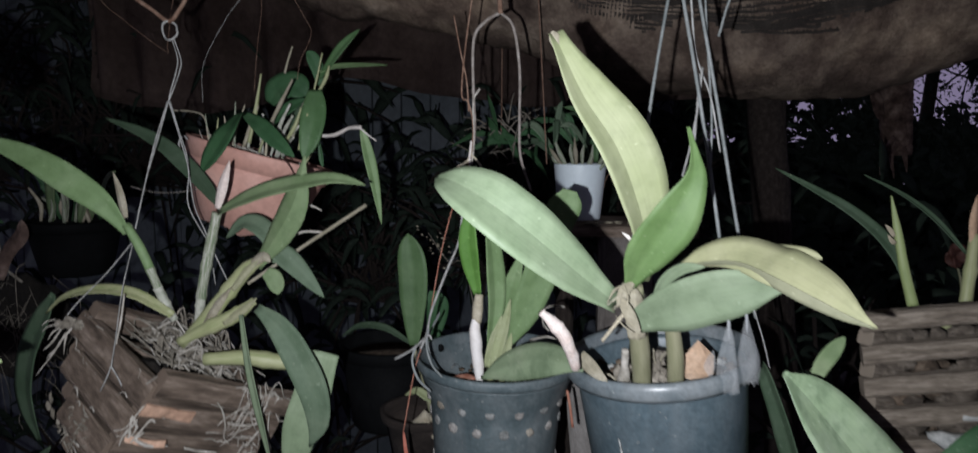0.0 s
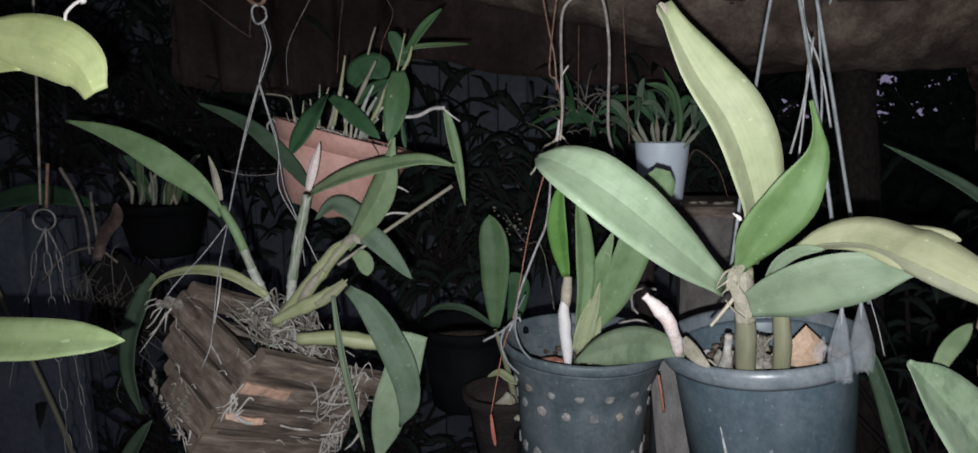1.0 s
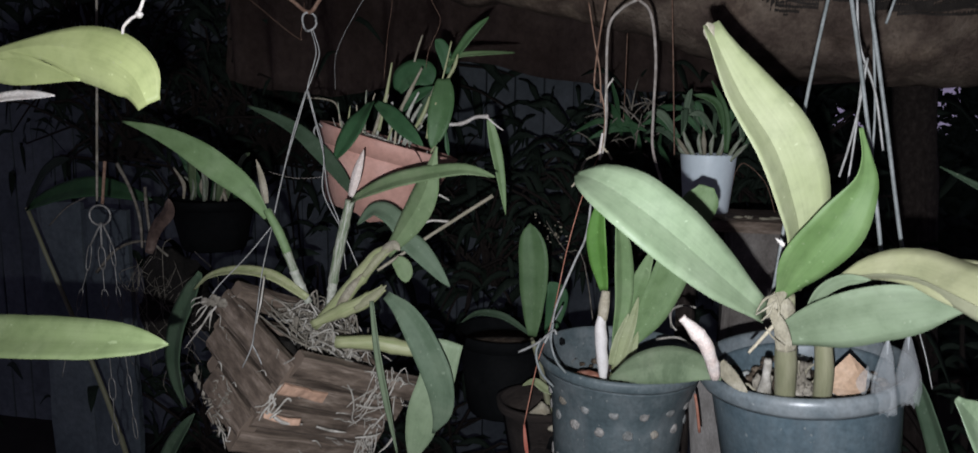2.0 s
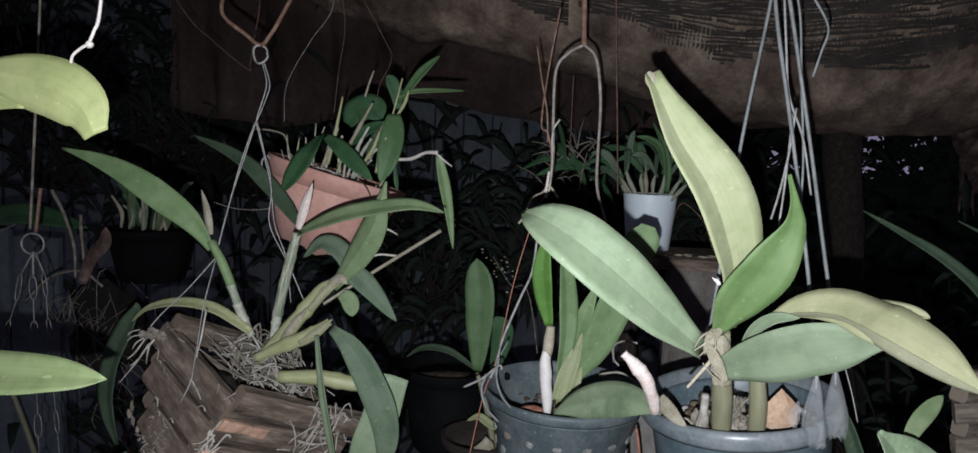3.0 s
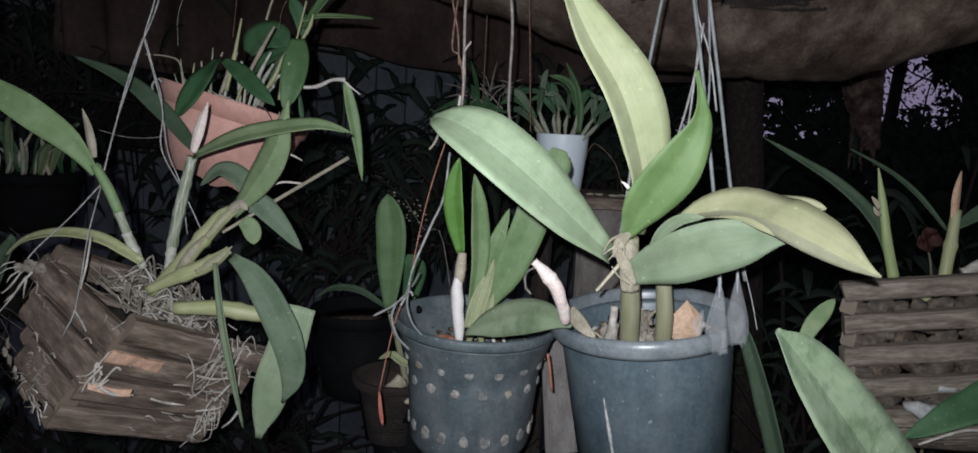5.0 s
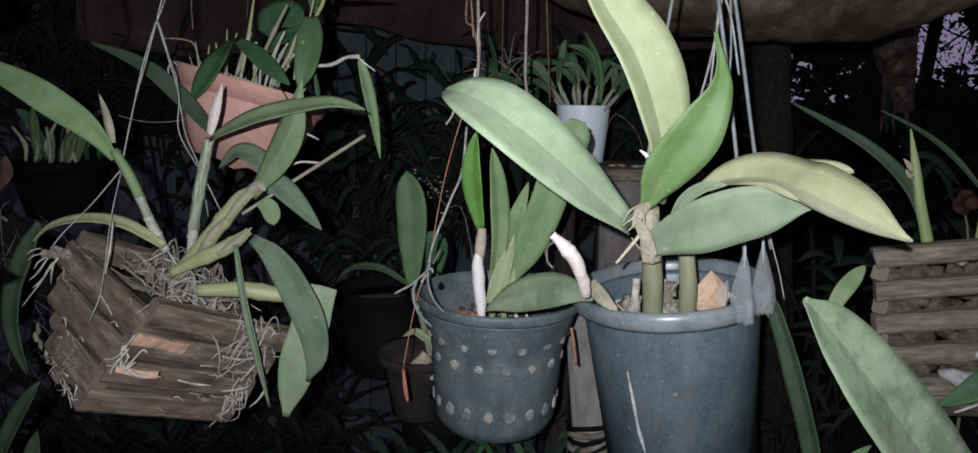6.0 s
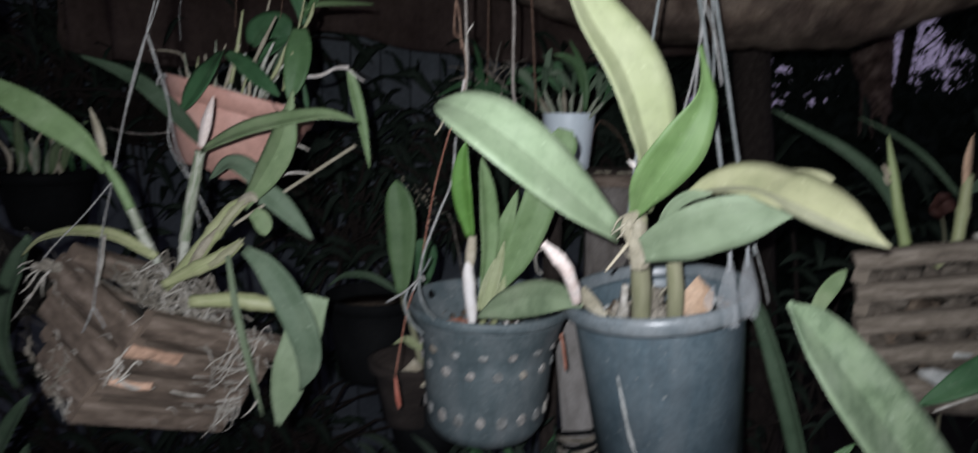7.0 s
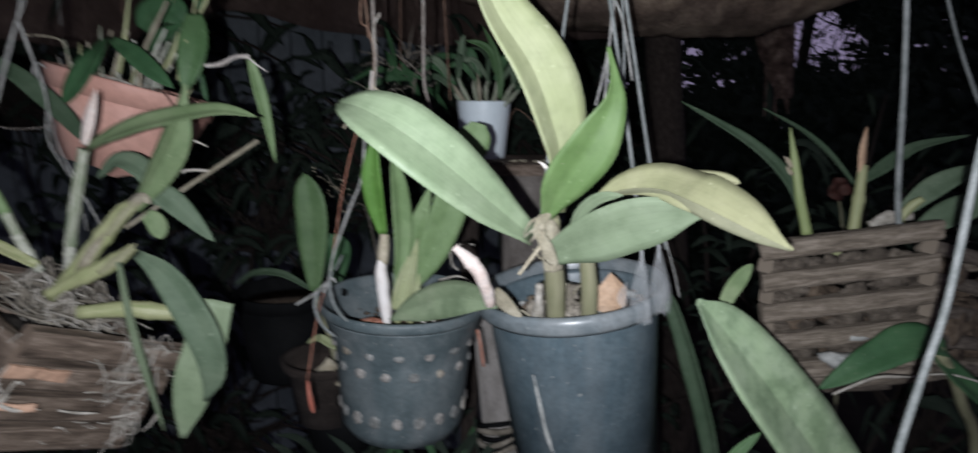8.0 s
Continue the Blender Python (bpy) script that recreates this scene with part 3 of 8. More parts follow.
def hanging_cloth():
    """A dull brown cloth that hangs in slack folds behind the plants."""
    bm = bmesh.new()
    nx, nz = 80, 30
    lower = [(-1.17, 1.95, 1.50), (-1.02, 1.95, 1.47), (-0.78, 1.95, 1.46), (-0.5668, 1.95, 1.51), (-0.3568, 1.95, 1.5434), (-0.05, 1.95, 1.475), (0.25, 1.95, 1.475), (0.8499, 1.95, 1.5164)]
    rows = []
    for j in range(nz + 1):
        row = []
        for i in range(nx + 1):
            s, h = i / nx, j / nz
            p = curve_at(lower, s)
            z = p.z + (2.6 - p.z) * h
            fold = 0.03 * math.sin(s * 61 + 2 * h) + 0.09 * noise.noise(Vector((s * 9, h * 2.5, 1))) + 0.03 * noise.noise(Vector((s * 27, h * 4, 3)))
            row.append(bm.verts.new((p.x, p.y + fold, z + 0.02 * noise.noise(Vector((s * 9, 0, 5))) * (1 - h))))
        rows.append(row)
    for j in range(nz):
        for i in range(nx):
            bm.faces.new([rows[j][i], rows[j][i + 1], rows[j + 1][i + 1], rows[j + 1][i]])
    bmesh.ops.solidify(bm, geom=bm.faces[:], thickness=0.006)
    single("hanging_cloth", bm, CLOTH_BROWN, "dull brown shade cloth hanging in slack folds", "cloth")


hanging_cloth()


def shade_roll():
    """The sagging roll of dusty shade net under the roof, with its weave bare on top."""
    low = [(1.2033, 1.2800, 1.6203), (0.7838, 1.2800, 1.5222), (0.5719, 1.2800, 1.4622), (0.4159, 1.2800, 1.4497), (0.2709, 1.2800, 1.4536), (0.1687, 1.2800, 1.4890), (0.0640, 1.2800, 1.5294), (-0.0636, 1.2800, 1.5577), (-0.2426, 1.2920, 1.5979), (-0.3658, 1.3160, 1.6337), (-0.5216, 1.3400, 1.6941)]
    rad = [0.20, 0.20, 0.19, 0.18, 0.165, 0.14, 0.115, 0.10, 0.10, 0.10, 0.10]
    mid = [Vector(p) + Vector((0, 0, r)) for p, r in zip(low, rad)]
    roll = thing("shade_net_roll", mid[4], "sagging roll of dusty brown shade net slung under the roof", "shade net")
    def swell(q):
        return 0.020 * noise.noise(q * 6) + 0.010 * noise.noise(q * 17) + 0.004 * noise.noise(q * 45)
    bm = tube(mid, rad, 72, 300)
    for v in bm.verts:
        k = min(range(len(mid)), key=lambda i: (mid[i] - v.co).length)
        d = Vector((0, v.co.y - mid[k].y, v.co.z - mid[k].z)).normalized()
        v.co += d * swell(v.co)
    part("roll", bm, NET, roll)
    rnd = random.Random(4)
    verts, faces = [], []
    for row in range(46):
        ang = radians(-34 + row * 1.75)
        x, wide = 0.0, rnd.uniform(0.75, 1.2)
        while x < 0.995:
            step = 0.006
            a0, a1 = (ang + 0.06 * noise.noise(Vector((q * 11, row * 0.25, 2))) + 0.016 * noise.noise(Vector((q * 60, row * 0.8, 5))) for q in (x, x + step))
            bare = noise.noise(Vector((x * 9, row * 0.16, 7))) * 0.8 + 0.22 * noise.noise(Vector((x * 70, row * 0.5, 3))) + (0.08 * (row - 1.5) - 9.0 * max(0.0, x - 0.48) if x < 0.64 else 0.10 * (row - 6 + 60 * (0.7 - x)))
            k = x * (len(rad) - 1)
            j = min(int(k), len(rad) - 2)
            r = rad[j] + (rad[j + 1] - rad[j]) * (k - j)
            c0, c1 = curve_at(mid, x), curve_at(mid, x + step)
            x += step
            if bare < 0 or noise.noise(Vector((x * 55, row * 2.3, 8))) > 0.52:
                continue
            hgt = 0.0034 * wide * (1 + 0.5 * noise.noise(Vector((x * 30, row * 1.7, 9)))) / r
            base = len(verts)
            for c, a in ((c0, a0), (c1, a1)):
                for da in (0, hgt):
                    d = Vector((0, -math.cos(a + da), math.sin(a + da)))
                    q = c + d * r
                    q = q + d * (swell(q) + 0.0012)
                    verts.append(q - mid[4])
                    verts.append(q - d * 0.008 - mid[4])
            b = base
            for tick in (0.2, 0.5, 0.8):
                if rnd.random() < 0.25:
                    continue
                f = tick + rnd.uniform(-0.08, 0.08)
                t0 = len(verts)
                for g in (f - 0.06, f + 0.06):
                    for da in (hgt * 0.8, hgt + radians(1.75) * 0.55):
                        d = Vector((0, -math.cos(a0 + da), math.sin(a0 + da)))
                        q = c0.lerp(c1, g) + d * r
                        q = q + d * (swell(q) + 0.0010)
                        verts += [q - mid[4], q - d * 0.005 - mid[4]]
                faces += [(t0, t0 + 2, t0 + 6, t0 + 4), (t0, t0 + 4, t0 + 5, t0 + 1), (t0 + 2, t0 + 3, t0 + 7, t0 + 6), (t0, t0 + 1, t0 + 3, t0 + 2), (t0 + 4, t0 + 6, t0 + 7, t0 + 5)]
            faces += [(b, b + 2, b + 6, b + 4), (b, b + 4, b + 5, b + 1), (b + 2, b + 3, b + 7, b + 6), (b, b + 1, b + 3, b + 2), (b + 4, b + 6, b + 7, b + 5)]
    me = bpy.data.meshes.new("net_weave")
    me.from_pydata(verts, [], faces)
    me.materials.append(NET_DARK)
    ob = new("net_weave", me)
    ob.parent = roll
    tagged(ob, "dark open weave of the net", kind="stuff")


shade_roll()


def post(name, points, radius, material, label, category="post", piece="shaft"):
    ob = thing(name, points[-1], label, category)
    part(piece, tube(points, radius, 12, 14, lump=0.1), material, ob)
    return ob


# posts and the open right side with dusk sky behind the trees
post("roof_post", [(0.5885, 1.7500, 1.5916), (0.6348, 1.7500, 1.1063), (0.7254, 1.7500, 0.1642)], 0.042, WOOD_POST, "dark weathered timber post holding up the roof")
slab_at = thing("bark_slab", (1.2, 2.4, 1.33), "rough reddish-brown bark slab hanging with frayed strips", "bark slab")
part("slab", tube([(1.150, 2.4, 2.05), (1.1766, 2.4, 1.742), (1.1880, 2.4, 1.50), (1.1980, 2.4, 1.34)], (0.046, 0.046, 0.047, 0.045), 14, 40, lump=0.16, flat=0.6), BARK, slab_at)
part("wire", tube([(1.150, 2.4, 2.04), (1.150, 2.4, 2.6)], 0.0015, 6, 6), WIRE_RUST, slab_at)
part("bark_flap", leaf([(1.100, 2.36, 1.535), (1.104, 2.34, 1.500), (1.122, 2.36, 1.465), (1.150, 2.38, 1.44)], 0.032, (-0.3, -1, 0.2), 0.3, 0.8, 0.4, 1.2, wave=0.25, thick=0.004, seed=160), BARK, slab_at, "pale loose flap of bark")
for k, pts in enumerate(([(1.175, 2.37, 1.40), (1.1310, 2.34, 1.3441), (1.1216, 2.33, 1.280)], [(1.185, 2.37, 1.39), (1.1560, 2.34, 1.3338), (1.1640, 2.33, 1.270)], [(1.20, 2.36, 1.37), (1.2010, 2.35, 1.33), (1.2060, 2.34, 1.29)])):
    part("bark_strip", leaf(pts, 0.016, (0, -1, 0.1), 0.3, 0.8, 0.4, 1.3, wave=0.2, thick=0.003, seed=161 + k), BARK, slab_at, "hanging frayed strip of bark")


def dusk():
    bm = box_block((0.7, 7.0, 0.0), (9.0, 7.05, 4.2))
    single("backdrop", bm, sky_m, "faint violet dusk sky between the trees", "sky", kind="structure", smooth=False)


dusk()


def foliage_screen(name, spots, material, label, seed, size=(0.05, 0.11)):
    """A dark mass of twigs and many small leaves, thinner at its gaps; spots: (middle, spread, count)."""
    rnd = random.Random(seed)
    ob = thing(name, spots[0][0], label, "shrub")
    bm, tw = bmesh.new(), bmesh.new()
    for mid, spread, count in spots:
        mid = Vector(mid)
        for _ in range(count):
            p = mid + Vector([rnd.gauss(0, 1) * s for s in spread])
            d = Vector((rnd.uniform(-1, 1), rnd.uniform(-0.6, 0.6), rnd.uniform(-1, 0.6))).normalized()
            ln = rnd.uniform(*size)
            leaf([p, p + d * ln * 0.5 + Vector((0, 0, 0.22 * ln)), p + d * ln], ln * rnd.uniform(0.10, 0.24), (rnd.uniform(-1, 1), -1, rnd.uniform(0, 1)), 0.2, 0.2, 0.4, 1.7, thick=0.001, rows=5, cols=2, bm=bm, seed=rnd.random() * 9)
            if rnd.random() < 0.25:
                tube([mid + Vector((rnd.gauss(0, 1) * spread[0] * 0.4, 0, -spread[2])), p.lerp(mid, 0.4), p], (0.006, 0.003), 4, 4, tw)
    part("crown", bm, material, ob, kind="stuff")
    part("twig_mass", tw, WOOD_POST, ob, kind="stuff")
    return ob


# ---- the main orchid, in the charcoal pot ----
POT_A = Vector((0.2095, 0.7100, 1.1820))
UP_A = (-0.125, -0.04, 0.99)


def charcoal_pot():
    m = Matrix.Translation(POT_A) @ frame_up(UP_A)
    pot = thing("plant_pot", POT_A + Vector((0, 0, -0.16)), "tall charcoal-blue plastic pot with a rolled rim, hung by wires", "plant pot", "plastic orchid pots")
    part("body", lathe([(0.0, -0.168), (0.060, -0.168), (0.067, -0.165), (0.0775, -0.014), (0.0785, -0.010), (0.0785, -0.008), (0.0755, -0.014), (0.0735, -0.03), (0.062, -0.16), (0.0, -0.16)], 64, m, 0.012), PLASTIC, pot)
    part("rim", lathe([(0.0775, -0.013), (0.0845, -0.0150), (0.0870, -0.011), (0.0876, -0.004), (0.0862, 0.0008), (0.0838, 0.0022), (0.0805, 0.0005), (0.0782, -0.004), (0.0775, -0.013)], 72, m, 0.012), PLASTIC_RIM, pot, "rolled pot rim with a painted-in dull sheen")
    scratch = [(0.1687, 0.6510, 1.1210), (0.1755, 0.6530, 1.0918), (0.1810, 0.6550, 1.0687), (0.1888, 0.6570, 1.0441)]
    part("scratch", tube([Vector(p) + Vector((0, -0.001, 0)) for p in scratch], (0.0006, 0.0016, 0.0018, 0.0008), 6, 16, lump=0.5), PERLITE, pot, "pale scratch down the side")
    fill = lathe([(0.0, -0.030), (0.03, -0.027), (0.055, -0.031), (0.070, -0.034), (0.067, -0.05), (0.0, -0.05)], 40, m)
    for v in fill.verts:
        v.co.z += 0.006 * noise.noise(v.co * 90)
    mix = thing("potting_mix", POT_A + Vector((0, 0, -0.04)), "coarse bark and gravel mix filling the charcoal pot", "potting mix", kind="stuff")
    part("mix", fill, MIX, mix)
    rnd = random.Random(12)
    bm, bp = bmesh.new(), bmesh.new()
    for k in range(90):
        a, r = rnd.uniform(0, 6.283), 0.072 * math.sqrt(rnd.random())
        p = m @ Vector((r * math.cos(a), r * math.sin(a), -0.026 + rnd.uniform(0, 0.006)))
        lump(p, rnd.uniform(0.003, 0.007), k, (1, 1, 0.6), 0.5, 1, bm if k % 4 else bp)
    part("bark_litter", bm, MIX, mix, kind="stuff")
    part("gravel_fill", bp, PERLITE, mix, "white pebbles", kind="stuff")
    chip = lump((0.2358, 0.6680, 1.1846), 0.0190, 3, (0.95, 0.22, 0.95), 0.45, 1)
    single("bark_chunk", chip, BARK_CHIP, "light orange chunk of bark standing in the pot", "bark", smooth=False)


charcoal_pot()


def main_orchid():
    root = thing("orchid_plant", (0.1937, 0.6600, 1.1704), "large orchid with broad pale leaves, potted in the charcoal pot", "orchid", "orchids")
    part("leaf", leaf([(0.1569, 0.5820, 1.2543), (0.1222, 0.5616, 1.2853), (0.0905, 0.5484, 1.3133), (0.0609, 0.5496, 1.3345), (0.0370, 0.5652, 1.3456), (0.0211, 0.5880, 1.3476)], 0.00044, (0.12, -0.95, 0.25), fl=0.62, fr=-0.1, left=(16, 40, 50, 47, 28, 3), right=(18, 40, 50, 50, 32, 3), seed=1), LEAF_PALE, root, "broad grey-green leaf with a marked midrib")
    tall = part("leaf", leaf([(0.1757, 0.6000, 1.2683), (0.1763, 0.5850, 1.3065), (0.1670, 0.5720, 1.3377), (0.1518, 0.5630, 1.3720), (0.1296, 0.5652, 1.4050), (0.1082, 0.5730, 1.4492)], 0.00046, (0.1, -0.95, 0.15), fl=0.8, fr=0.02, left=(12, 24, 31, 33, 25, 10), right=(16, 36, 56, 58, 46, 15), rows=26, cols=10, seed=2), LEAF_YELLOW, root, "tall yellowing leaf with a brown tip")
    part("leaf_tip", leaf([(0.1129, 0.5715, 1.4394), (0.1095, 0.5713, 1.4452), (0.1071, 0.5710, 1.4506)], 0.0088, (0.1, -0.95, 0.15), -0.3, 0.9, 0.4, 2.5, seed=14), SHEATH_OLD, tall, "withered brown leaf tip")
    part("leaf", leaf([(0.1652, 0.5780, 1.2684), (0.1748, 0.5642, 1.2939), (0.1893, 0.5530, 1.3218), (0.2006, 0.5470, 1.3470), (0.2008, 0.5410, 1.3646), (0.1958, 0.5350, 1.3832)], 0.00043, (0.2, -0.9, 0.25), fl=0.3, fr=0.2, left=(10, 36, 35, 18, 6, 3), right=(10, 34, 45, 26, 10, 3), rows=26, seed=3), LEAF_GREEN, root, "fresh green leaf with a drawn-out tip")
    part("leaf", leaf([(0.1686, 0.5850, 1.2396), (0.1930, 0.5625, 1.2560), (0.2173, 0.5475, 1.2675), (0.2395, 0.5388, 1.2738), (0.2631, 0.5350, 1.2780)], 0.00043, (0.0, -0.95, -0.05), fl=0.15, fr=0.12, left=(18, 40, 47, 38, 3), right=(20, 41, 40, 30, 3), seed=4), LEAF_UNDER, root)
    straw = part("leaf", leaf([(0.1974, 0.5750, 1.2821), (0.2146, 0.5583, 1.2911), (0.2312, 0.5383, 1.2947), (0.2461, 0.5150, 1.2902), (0.2642, 0.4983, 1.2814), (0.2790, 0.4860, 1.2739), (0.2953, 0.4780, 1.2675)], 0.00041, (0.05, -0.93, 0.35), fl=-0.1, fr=-0.9, left=(5, 32, 52, 62, 54, 33, 2), right=(3, 7, 11, 12, 10, 5, 1), rows=26, seed=5), LEAF_STRAW, root, "faded straw-yellow leaf arching down")
    part("leaf_edge", leaf([(0.1990, 0.5725, 1.2826), (0.2146, 0.5555, 1.2909), (0.2312, 0.5350, 1.2943), (0.2461, 0.5115, 1.2896), (0.2642, 0.4950, 1.2808), (0.2790, 0.4830, 1.2734), (0.2930, 0.4765, 1.2676)], 0.00041, (0.05, -0.95, -0.25), fl=0.1, fr=-0.25, left=(1, 2, 2, 2, 2, 2, 1), right=(3, 8, 14, 17, 16, 10, 2), rows=26, seed=17), LEAF_EDGE, straw, "olive-grey edge folded under the leaf")
    part("leaf", leaf([(0.2357, 0.5600, 1.3017), (0.2594, 0.5300, 1.3032), (0.2773, 0.5170, 1.3015)], 0.0115, (0.1, -0.8, 0.7), 0.2, 0.5, 0.5, 3.5, seed=6), LEAF_STRAW, root)
    part("leaf", leaf([(0.1845, 0.5900, 1.2521), (0.1900, 0.5767, 1.2729), (0.1999, 0.5650, 1.2843), (0.2140, 0.5550, 1.2881)], 0.0085, (0.1, -0.9, 0.3), 0.5, 0.6, 0.5, 2.5, seed=7), LEAF_UNDER, root)
    part("pseudobulb", tube([(0.1887, 0.6600, 1.1619), (0.1816, 0.6300, 1.2065), (0.1712, 0.5900, 1.2661)], (0.0078, 0.0082, 0.0060), 14, 16, lump=0.05), CANE, root)
    part("pseudobulb", tube([(0.2175, 0.6650, 1.1628), (0.2128, 0.6450, 1.1977), (0.2056, 0.6300, 1.2331)], (0.0072, 0.0072, 0.0060), 14, 14, lump=0.05), CANE, root)
    part("pseudobulb", tube([(0.1743, 0.6650, 1.1647), (0.1714, 0.6450, 1.2010)], (0.0060, 0.0036), 10, 14, lump=0.6), ROOT, root, "ragged papery dead stub")
    part("sheath", leaf([(0.1675, 0.5760, 1.2735), (0.1608, 0.5700, 1.2663), (0.1564, 0.5680, 1.2556)], 0.0085, (-0.2, -1, 0.2), -0.35, 0.7, 0.4, 1.8, thick=0.0008, wave=0.35, seed=8), SHEATH_OLD, root, "dried papery sheath at the joint")
    for pts in ([(0.1493, 0.5690, 1.2583), (0.1538, 0.5690, 1.2672), (0.1613, 0.5710, 1.2718)], [(0.1489, 0.5680, 1.2568), (0.1563, 0.5670, 1.2630), (0.1613, 0.5690, 1.2674)], [(0.1528, 0.5670, 1.2533), (0.1576, 0.5660, 1.2598), (0.1595, 0.5680, 1.2666)], [(0.1556, 0.5670, 1.2491), (0.1610, 0.5660, 1.2423), (0.1689, 0.5680, 1.2366)], [(0.1579, 0.5660, 1.2567), (0.1626, 0.5660, 1.2487), (0.1697, 0.5680, 1.2421)], [(0.1610, 0.5690, 1.2714), (0.1635, 0.5670, 1.2619), (0.1618, 0.5670, 1.2501)]):
        part("sheath", tube(pts, (0.0004, 0.0008, 0.0003), 6, 12, lump=0.5), SHEATH_OLD, root)
    part("sheath", tube([(0.1638, 0.5700, 1.2535), (0.1544, 0.5660, 1.2423), (0.1454, 0.5620, 1.2317)], (0.0016, 0.0013, 0.0010), 7, 8, lump=0.2), SHEATH_TAN, root)
    part("sheath", leaf([(0.1589, 0.5680, 1.2621), (0.1651, 0.5650, 1.2506), (0.1732, 0.5700, 1.2362)], 0.0085, (0, -1, 0.2), -0.5, 0.5, 0.5, 1.8, thick=0.001, wave=0.35, seed=10), SHEATH_OLD, root)
    part("sheath", leaf([(0.1731, 0.5820, 1.2277), (0.1697, 0.5780, 1.2676)], 0.0145, (0, -1, 0.2), -0.6, 0.9, 0.4, 3, thick=0.001, wave=0.2, seed=11), SHEATH_OLD, root)
    part("bud", leaf([(0.1648, 0.5750, 1.3038), (0.1630, 0.5750, 1.3061), (0.1594, 0.5750, 1.3087)], 0.0026, (0.1, -1, 0.2), 0.3, 0.7, 0.4, 1.4, seed=15), SHEATH, root)
    part("backbulb", tube([(0.1016, 0.5860, 1.2464), (0.1099, 0.5880, 1.2381), (0.1205, 0.5920, 1.2230), (0.1272, 0.6030, 1.2030), (0.1290, 0.6080, 1.1965)], (0.0032, 0.0050, 0.0056, 0.0048, 0.0034), 14, 30, lump=0.5, rings=3), SHEATH_PINK, root, "shrivelled whitish old bulb")
    part("sheath", leaf([(0.1335, 0.628, 1.2010), (0.1400, 0.630, 1.1925), (0.1490, 0.632, 1.1834), (0.1560, 0.634, 1.1780)], 0.0120, (-0.2, -0.9, 0.3), -0.4, 0.7, 0.4, 1.3, thick=0.0010, wave=0.35, seed=16), SHEATH_OLD, root, "papery brown sheath under the old bulb")
    bm = bmesh.new()
    for k, pts in enumerate(([(0.2049, 0.6800, 1.1628), (0.2053, 0.6700, 1.1870), (0.2112, 0.6600, 1.1985)], [(0.2104, 0.6800, 1.1612), (0.2001, 0.6700, 1.1840), (0.1971, 0.6600, 1.1981)], [(0.1994, 0.6800, 1.1637), (0.2137, 0.6800, 1.1756), (0.2178, 0.6800, 1.1843)], [(0.1683, 0.6700, 1.1650), (0.1600, 0.6700, 1.1715), (0.1520, 0.6700, 1.1679)])):
        tube(pts, (0.0012, 0.0009), 6, 10, bm, 0.2)
    part("root_tangle", bm, SHEATH_OLD, root, kind="stuff")
    db = bmesh.new()
    for k, (p, w) in enumerate((((0.2028, 0.6720, 1.1745), 0.009), ((0.2052, 0.6760, 1.1851), 0.008), ((0.2003, 0.6680, 1.1668), 0.008), ((0.2077, 0.6680, 1.1693), 0.006), ((0.1694, 0.6720, 1.1712), 0.007), ((0.1761, 0.6700, 1.1777), 0.006))):
        lump(p, w * 0.75, 30 + k, (0.8, 0.5, 1.4), 1.1, 3, db)
    part("dead_sheath", db, ROOT_DULL, root, "brown flaking dead sheath bases", kind="stuff")


main_orchid()


# ---- the perforated pot and its orchid ----
POT_B = Vector((0.0499, 0.8350, 1.1354))
UP_B = (0.02, -0.03, 0.999)


